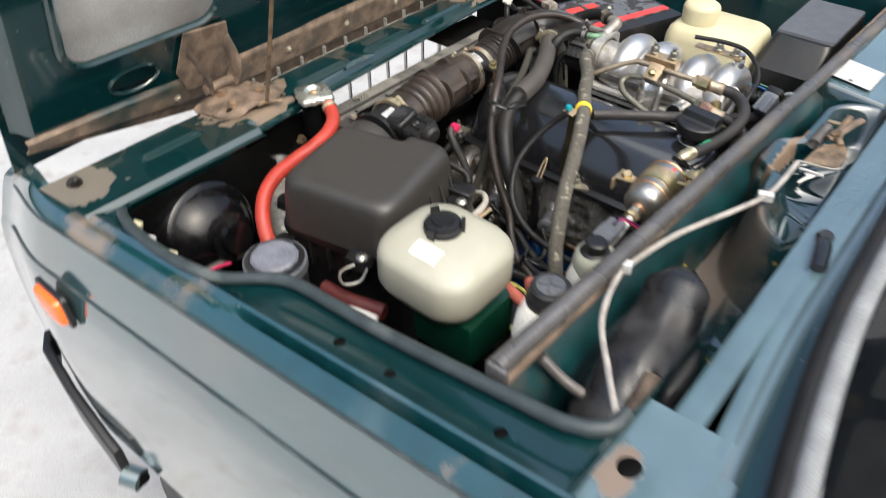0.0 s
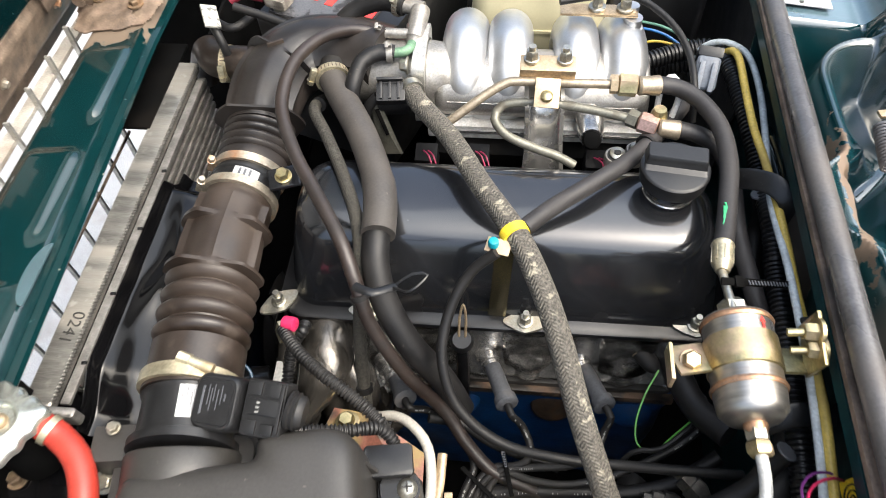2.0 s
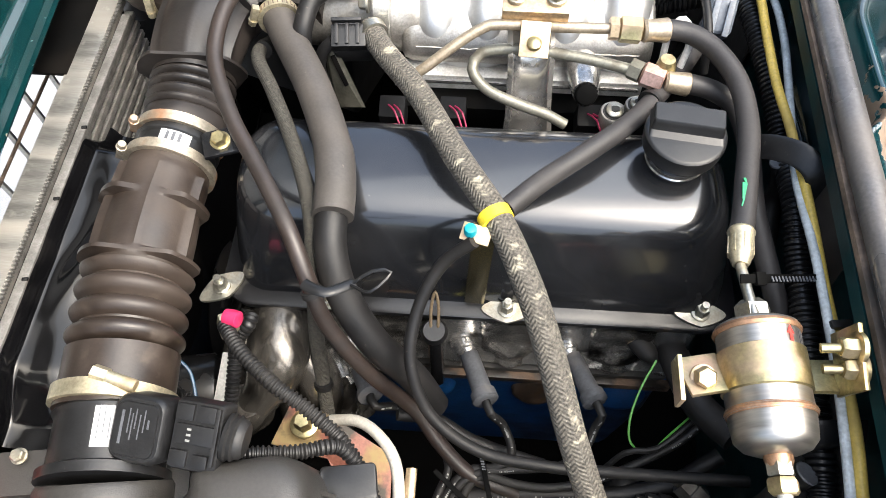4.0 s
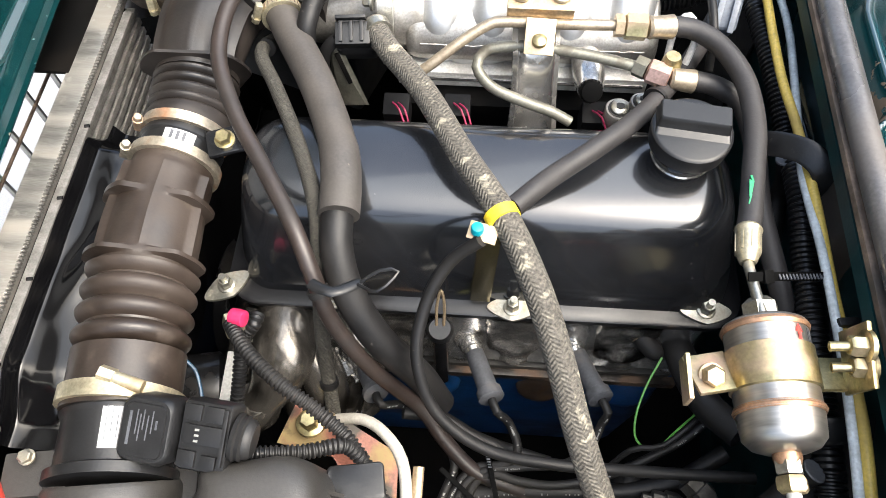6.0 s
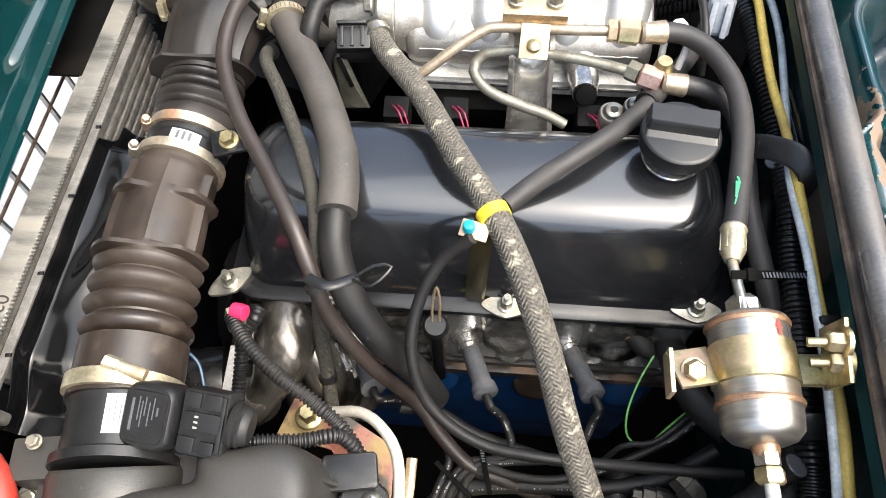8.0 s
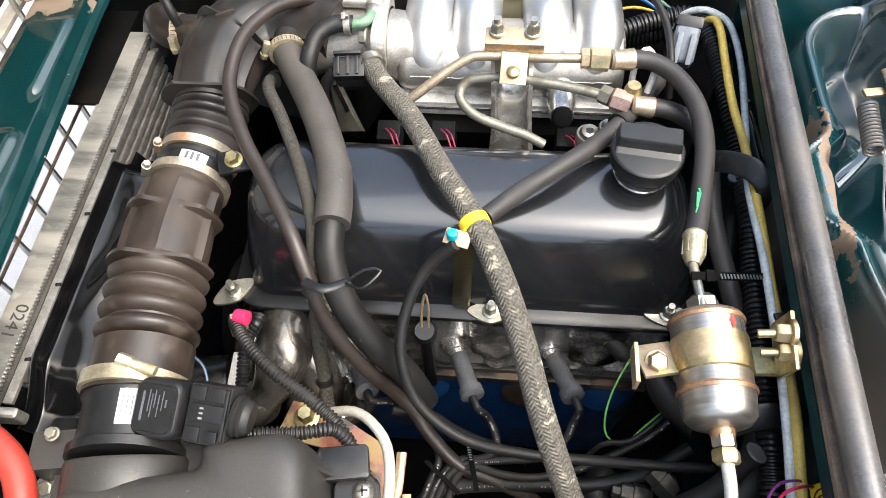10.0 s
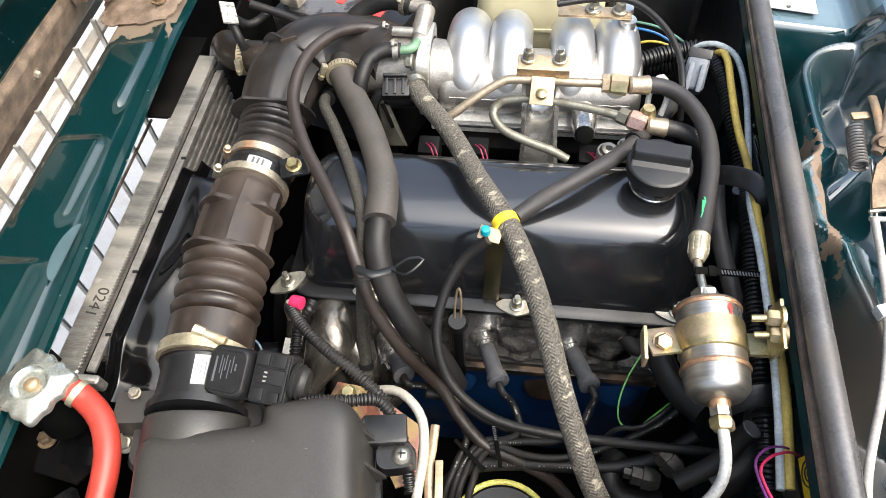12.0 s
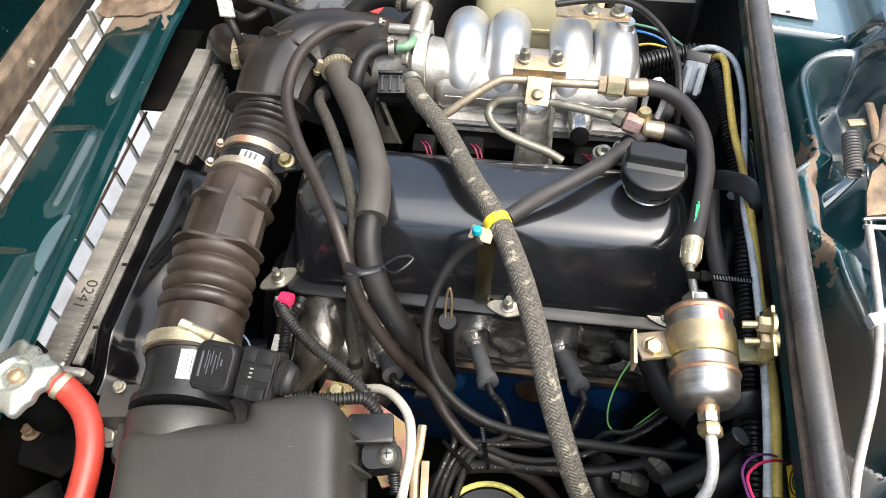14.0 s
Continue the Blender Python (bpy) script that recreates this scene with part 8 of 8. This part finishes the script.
for r_ in (0.009, 0.0055, 0.0025):
    part("mark", sweep(bmesh.new(), [TG @ V((r_ * math.cos(a), 0.002 + 1.2 * r_ * math.sin(a), 0.0008)) for a in [2 * math.pi * k / 20 for k in range(21)]], 0.0006, 6, caps=False), ink, tg)

# wires and harness at the front
hs1 = thing("front_harness", "black corrugated harness with pink tape", "wiring")
part("conduit", corrugated([(-0.176, -0.046, 0.862), (-0.154, -0.072, 0.872), (-0.126, -0.095, 0.875), (-0.100, -0.110, 0.870), (-0.074, -0.128, 0.862), (-0.056, -0.149, 0.852), (-0.045, -0.169, 0.845), (-0.036, -0.203, 0.830)], 0.0052, 0.0036, 0.0007, 14), black_plastic, hs1)
part("conduit", corrugated([(-0.144, -0.153, 0.895), (-0.127, -0.149, 0.888), (-0.099, -0.144, 0.880), (-0.074, -0.136, 0.870), (-0.061, -0.142, 0.860)], 0.0050, 0.0036, 0.0007, 14), black_plastic, hs1)
part("conduit", corrugated([(-0.159, -0.033, 0.852), (-0.160, -0.040, 0.852), (-0.170, -0.053, 0.840), (-0.173, -0.081, 0.820), (-0.176, -0.103, 0.800)], 0.0052, 0.0036, 0.0007, 14), black_plastic, hs1)
part("tape", turned((-0.163, -0.044, 0.868), (-0.175, -0.041, 0.866), [(0, 0.0056), (0.05, 0.0066), (0.5, 0.0070), (0.95, 0.0064), (1, 0.0056)], 18), pink_tape, hs1, "bright pink tape")
part("plug", box((0.014, 0.016, 0.016), tuple(V((-0.176, -0.043, 0.853))), (0, 20, 30), 0.003), clamp_cream, hs1)
for k, m_ in enumerate((green_mark, pink_tape, white_plastic)):
    part("wire", tube([V((-0.149, -0.145, 0.900)) + V((0, 0, 0.003 * k)), V((-0.146, -0.147, 0.893)) + V((0.002 * k, 0, 0)), V((-0.143, -0.148, 0.888))], 0.0013, 6), m_, hs1)
hose("white_hose", [(-0.093, -0.099, 0.800), (-0.070, -0.102, 0.815), (-0.051, -0.114, 0.825), (-0.035, -0.135, 0.830), (-0.029, -0.167, 0.832), (-0.030, -0.203, 0.832), (-0.03, -0.26, 0.83), (-0.035, -0.33, 0.80)], 0.0046, mat("creamy_hose", (0.38, 0.36, 0.315), 0.45, 0.0, 0.06, 40, stain=(0.30, 0.27, 0.22), stain_scale=20), "cream plastic hose beside the air box", "hose")
ht = thing("brass_handle", "pale brass plated flat bracket strip", "bracket")
part("strip", tube([(-0.022, -0.139, 0.830), (-0.022, -0.161, 0.830), (-0.022, -0.186, 0.830), (-0.012, -0.25, 0.83)], 0.0042, 8, flat=0.5), bronze, ht)
part("strip", beam((-0.014, -0.173, 0.835), (-0.010, -0.213, 0.835), 0.007, 0.003), bronze, ht)
# ignition leads bundle
bd = thing("lead_bundle", "thick printed black cable with ties round the leads", "wiring")
part("lead", tube([(-0.043, -0.080, 0.765), (-0.011, -0.080, 0.755), (0.020, -0.093, 0.745), (0.054, -0.101, 0.735), (0.087, -0.108, 0.730)], 0.0062, 12), rubber, bd)
part("lead", tube([(-0.019, -0.168, 0.715), (-0.004, -0.149, 0.725), (0.019, -0.139, 0.728), (0.053, -0.134, 0.730), (0.102, -0.131, 0.730), (0.151, -0.128, 0.730), (0.195, -0.118, 0.738), (0.235, -0.095, 0.755)], 0.0075, 12), rubber, bd, "printed black cable")
print_marks([(-0.019, -0.168, 0.715), (-0.004, -0.149, 0.725), (0.019, -0.139, 0.728), (0.053, -0.134, 0.730), (0.102, -0.131, 0.730), (0.151, -0.128, 0.730)], 0.0075, bd, 0.05, 0.16, 0.006)
part("tie", beam((-0.008, -0.123, 0.752), (0.025, -0.149, 0.745), 0.0045, 0.0025), dark_void, bd)
part("tie", beam((0.030, -0.104, 0.756), (0.041, -0.147, 0.752), 0.0045, 0.0025), dark_void, bd)
for i in range(7):
    p_ = V((0.030, -0.104, 0.756)).lerp(V((0.041, -0.147, 0.752)), 0.06 + 0.05 * i)
    part("tooth", box((0.003, 0.0010, 0.001), tuple(p_ + V((0, -0.0008, 0.0018))), (0, 0, 0), 0), grey_plastic, bd)
dc = thing("distributor_cap", "dark round cap with yellow-green rim", "cap")
dcp = V((0.047, -0.200, 0.720))
part("body", turned(dcp - V((0, 0, 0.08)), dcp, [(0, 0.045), (0.9, 0.048), (1, 0.044)], 32), black_plastic, dc)
pts = [dcp + V((0.049 * math.cos(a), 0.049 * math.sin(a), 0.0)) for a in [2 * math.pi * i / 40 for i in range(41)]]
part("rim", sweep(bmesh.new(), pts, 0.003, 8, caps=False), mat("yellow_green_rim", (0.55, 0.52, 0.12), 0.45), dc)
hose("lower_hose", [(0.161, -0.111, 0.720), (0.152, -0.133, 0.720), (0.165, -0.151, 0.710), (0.205, -0.155, 0.710)], 0.014, rubber, "black lower coolant hose", "hose")
hose("lower_hose", [(0.232, -0.091, 0.800), (0.209, -0.063, 0.790), (0.195, -0.025, 0.785), (0.192, 0.006, 0.775)], 0.013, rubber, "black hose behind the filter", "hose")
ss = thing("temperature_sensor", "steel temperature sensors with hexagon bodies", "sensor")
for a, b in (((0.187, -0.120, 0.780), (0.211, -0.143, 0.775)), ((0.163, -0.136, 0.745), (0.198, -0.142, 0.745))):
    a, b = V(a), V(b)
    part("body", turned(a, b, [(0, 0.006), (0.2, 0.006), (0.22, 0.010), (0.5, 0.010), (0.52, 0.012), (0.8, 0.012), (1, 0.008)], 6), mat("dark_sensor_steel", (0.13, 0.125, 0.115), 0.35, 0.8, 0.2, 60), ss)
leaf_green = mat("leaf_green_wire", (0.10, 0.30, 0.05), 0.4)
hose("green_wire", [(0.177, -0.026, 0.790), (0.163, -0.051, 0.785), (0.155, -0.075, 0.775), (0.157, -0.092, 0.765), (0.171, -0.099, 0.765), (0.191, -0.082, 0.765), (0.216, -0.060, 0.770)], 0.0010, leaf_green, "thin green wire beside the engine block", "wire", 6, 0.004)
hose("black_wire", [(0.128, -0.118, 0.715), (0.152, -0.100, 0.762), (0.179, -0.095, 0.765), (0.213, -0.067, 0.770), (0.221, -0.049, 0.775)], 0.0026, rubber, "thin black wire beside the engine block", "wire", 8)
for wm, pts in ((green_mark, [(-0.146, -0.138, 0.905), (-0.142, -0.141, 0.905), (-0.137, -0.144, 0.900)]), (white_plastic, [(-0.145, -0.142, 0.905), (-0.141, -0.144, 0.905), (-0.137, -0.146, 0.900)]), (wire_red, [(-0.143, -0.152, 0.905), (-0.140, -0.151, 0.905), (-0.136, -0.148, 0.900)])):
    hose("plug_wire", pts, 0.0013, wm, "thin coloured wire from sensor plug into conduit", "wire", 6, 0.004)
hose("blue_wire", [(-0.218, -0.066, 0.830), (-0.209, -0.073, 0.825), (-0.204, -0.084, 0.820), (-0.200, -0.098, 0.815)], 0.0014, mat("blue_wire_skin", (0.010, 0.055, 0.12), 0.4), "thin blue wire behind the intake hose", "wire", 6, 0.004)
for k, pts in enumerate(([(-0.331, 0.316, 0.930), (-0.311, 0.288, 0.920), (-0.305, 0.282, 0.900)], [(-0.296, 0.316, 0.940), (-0.256, 0.311, 0.930), (-0.214, 0.300, 0.920), (-0.176, 0.302, 0.900)], [(-0.328, 0.318, 0.920), (-0.299, 0.304, 0.920), (-0.278, 0.333, 0.920)])):
    hose("battery_cable", pts, 0.005, rubber, "black rubber-covered battery cable by the battery", "cable", 10)
part("label_tag", box((0.018, 0.032, 0.003), tuple(V((-0.321, 0.304, 0.935))), (15, 25, 30), 0.001), mat("cream_tag", (0.36, 0.35, 0.31), 0.6, 0.0, 0.1, 200, stain=(0.12, 0.12, 0.11), stain_scale=150, stain_low=0.55, stain_high=0.6), bt, "cream tag with small print")
# cable ties round the hoses
tz = thing("cable_tie", "black plastic cable tie with a loose tail", "cable tie")
part("band", tube([(-0.099, -0.045, 0.942), (-0.083, -0.052, 0.945), (-0.066, -0.040, 0.937)], 0.0042, 10, flat=0.5), black_plastic, tz)
part("tail", tube([(-0.067, -0.043, 0.940), (-0.052, -0.052, 0.950), (-0.039, -0.039, 0.955), (-0.051, -0.040, 0.957), (-0.064, -0.045, 0.948)], 0.0013, 6), black_plastic, tz)

# red servo hoses beside the tank
for pts in ([(0.112, -0.290, 0.868), (0.138, -0.302, 0.873), (0.162, -0.308, 0.871), (0.190, -0.318, 0.862), (0.212, -0.335, 0.845)], [(0.143, -0.278, 0.882), (0.156, -0.292, 0.884), (0.172, -0.298, 0.880), (0.190, -0.306, 0.870), (0.212, -0.320, 0.850)]):
    hose("red_brake_hose", pts, 0.0078, mat("faded_red_rubber", (0.36, 0.10, 0.07), 0.5), "faded red rubber hose by the reservoir", "hose")
bs = thing("brake_booster", "gold zinc brake booster edge", "booster")
part("shell", turned((0.196, -0.262, 0.790), (0.262, -0.262, 0.806), [(0, 0.030), (0.06, 0.048), (0.15, 0.062), (0.3, 0.072), (0.5, 0.077), (0.6, 0.079), (1, 0.077)], 48), zinc_yellow, bs)
part("rim", turned((0.232, -0.262, 0.7990), (0.242, -0.262, 0.8014), [(0, 0.078), (0.3, 0.082), (0.7, 0.082), (1, 0.078)], 48), zinc_yellow, bs)
part("stud", hexhead((0.198, -0.262, 0.790), (0.186, -0.262, 0.787), 0.008), zinc, bs)

# ---- hood latch, release cable, data plate, boot ----
lt = thing("hood_latch", "rusty dusty hood latch with a coil spring", "latch")
PLT = [(0.335, 0.051, 0.985), (0.342, 0.072, 0.988), (0.356, 0.087, 0.990), (0.368, 0.079, 0.990), (0.373, 0.056, 0.988), (0.371, 0.036, 0.984), (0.332, 0.028, 0.982)]
bm = loft([[V(p) + V((0, 0, dz)) for p in PLT] for dz in (-0.002, 0.001)])
part("base_plate", bm, rust_steel, lt, smooth=False)
part("prong", tube([(0.348, 0.143, 1.000), (0.348, 0.121, 1.000), (0.349, 0.096, 0.996), (0.359, 0.079, 0.992)], 0.0042, 10, flat=0.5), rust_steel, lt)
part("prong", tube([(0.363, 0.139, 1.002), (0.357, 0.120, 1.002), (0.352, 0.104, 0.998), (0.341, 0.080, 0.994)], 0.0050, 10, flat=0.6), dust_metal, lt)
part("pivot", hexhead(V((0.348, 0.093, 0.994)), V((0.345, 0.086, 1.002)), 0.0055), rust_steel, lt)
part("spring_lug", box((0.016, 0.008, 0.003), (0.336, 0.123, 0.995), (0, 0, 10), 0.001), bronze, lt)
part("edge_wire", tube([(0.328, 0.023, 0.984), (0.371, 0.034, 0.984), (0.375, 0.061, 0.988)], 0.0016, 8), zinc, lt)
sp0, sp1 = V((0.331, 0.113, 0.990)), V((0.329, 0.071, 0.985))
ax = (sp1 - sp0).normalized()
uu = V((1, 0, 0)) - ax * ax.x
uu.normalize()
ww = ax.cross(uu)
coil = [sp0.lerp(sp1, i / 200) + 0.0066 * (math.cos(i * 2 * math.pi * 13 / 200) * uu + math.sin(i * 2 * math.pi * 13 / 200) * ww) for i in range(201)]
part("spring", sweep(bmesh.new(), coil, 0.0013, 7), bar_steel, lt, "worn steel coil spring")
part("wire", tube([sp1 + V((0.012, 0.01, 0)), V((0.338, 0.025, 0.975))], 0.0012, 6), zinc, lt)
part("crossbar_wire", rod((0.332, 0.023, 0.975), (0.361, 0.024, 0.975), 0.0022, sides=8), white_plastic, lt)
rc_ = hose("release_cable", [(0.329, 0.014, 0.987), (0.328, -0.03, 0.982), (0.324, -0.07, 0.980), (0.307, -0.131, 0.985), (0.280, -0.205, 0.986), (0.268, -0.27, 0.990), (0.267, -0.318, 0.995), (0.285, -0.38, 0.995), (0.325, -0.44, 1.005), (0.362, -0.492, 1.018)], 0.0032, mat("white_cable_sheath", (0.34, 0.315, 0.29), 0.45), "white plastic-sheathed hood release cable", "cable", 12)
part("clip", box((0.018, 0.010, 0.010), (0.324, -0.07, 0.980), (0, 0, 20), 0.002), white_plastic, rc_)
part("clip", box((0.012, 0.010, 0.012), (0.268, -0.306, 1.0), (0, 0, 20), 0.002), white_plastic, rc_)
dp = thing("data_plate", "white paper-like data plate on the cowl", "plate")
DM = Matrix.Translation((0.309, 0.335, 0.9725)) @ pose(0, 0, 0, 0, 5.7, -2)
part("plate", box((0.062, 0.070, 0.0012), None, bevel=0.0005, m=DM), label_white, dp)
part("rivet", turned(DM @ V((0, -0.03, 0)), DM @ V((0, -0.03, 0.003)), [(0, 0.003), (1, 0.002)], 10), zinc, dp)
bo = thing("rubber_boot", "large matt black rubber boot at the cowl end", "boot")
fold_rubber = mat("folded_black_rubber", (0.012, 0.012, 0.0135), 0.24, 0.0, 0.2, 40, stain=(0.030, 0.029, 0.030), stain_scale=16, stain_low=0.5, stain_high=0.72, bump=0.15, bump_scale=90)
bm = tube([(0.314, -0.272, 0.980), (0.316, -0.278, 0.981), (0.321, -0.302, 0.972), (0.330, -0.345, 0.958), (0.340, -0.400, 0.938), (0.346, -0.455, 0.915)], lambda s: 0.022 + 0.011 * step01(s, 0.0, 0.012) + 0.010 * step01(s, 0.06, 0.16), 44, 0.004, flat=0.85)
for v in bm.verts:
    f = step01(-v.co.y, 0.29, 0.36)
    v.co += (V(noise.noise_vector(V((v.co.x * 30, v.co.y * 14, v.co.z * 30)))) * 0.014 + V((0, 0, 0.006 * abs(noise.noise(V((v.co.x * 80 + 4, v.co.y * 24, 1.0))))))) * f
part("boot", bm, fold_rubber, bo, sharp=1.6)
part("rim", tube([(0.345, -0.455, 0.95), (0.355, -0.43, 0.97), (0.352, -0.40, 0.98)], 0.010, 10), dust_metal, bo)
hose("stay_pipe", [(0.259, -0.44, 0.975), (0.285, -0.435, 0.955), (0.31, -0.43, 0.945)], 0.006, bar_steel, "short grey steel stay", "stay")

# small things in the front corner of the bay
hose("pink_wire", [(-0.260, -0.508, 0.800), (-0.250, -0.481, 0.810), (-0.251, -0.446, 0.800)], 0.0022, pink_tape, "pink wire in the front bay corner", "wire", 8)
hose("brown_pipe", [(-0.274, -0.475, 0.790), (-0.255, -0.427, 0.800), (-0.229, -0.381, 0.800)], 0.0075, rubber_brown, "brown rubber pipe in the bay corner", "hose")
hose("white_pipe", [(-0.069, -0.469, 0.850), (-0.048, -0.448, 0.850), (-0.013, -0.431, 0.850), (0.021, -0.423, 0.850)], 0.0045, white_plastic, "white plastic pipe along the wing", "pipe")
hose("dark_red_pipe", [(-0.094, -0.408, 0.820), (-0.054, -0.404, 0.820), (-0.001, -0.389, 0.820)], 0.011, mat("dark_red_rubber", (0.08, 0.014, 0.013), 0.45), "dark red rubber pipe along the wing", "hose")
hose("bent_clip", [(-0.070, -0.372, 0.850), (-0.074, -0.394, 0.850), (-0.055, -0.407, 0.850), (-0.042, -0.390, 0.850), (-0.052, -0.367, 0.850)], 0.0022, zinc, "bent steel wire clip of the air box", "clip", 8)
hose("thin_wire", [(-0.039, -0.353, 0.860), (-0.057, -0.341, 0.860), (-0.052, -0.282, 0.870), (-0.036, -0.232, 0.870)], 0.0016, rubber, "thin black wire beside the air box", "wire", 6)
wc2 = thing("wiring_plug", "cream and white wiring plugs in the corner", "connector")
for px, m_ in (((-0.259, -0.521, 0.860), cream_old), ((-0.295, -0.527, 0.870), white_plastic), ((-0.323, -0.526, 0.880), cream_old)):
    part("plug", box((0.013, 0.010, 0.011), px, (0, 15, 30), 0.002), m_, wc2)
ws = thing("wiper_spindle", "dark wiper spindle on the cowl edge", "wiper")
part("boss", turned((0.404, -0.140, 0.980), (0.404, -0.140, 0.996), [(0, 0.016), (0.5, 0.015), (1, 0.010)], 20), black_paint, ws)
part("spindle", turned((0.404, -0.140, 0.995), (0.408, -0.142, 1.012), [(0, 0.008), (0.6, 0.007), (0.7, 0.0095), (1, 0.008)], 16), black_paint, ws)
part("arm_stub", tube([(0.406, -0.141, 1.006), (0.412, -0.165, 1.012), (0.418, -0.200, 1.012)], 0.008, 10, flat=0.6), black_paint, ws)
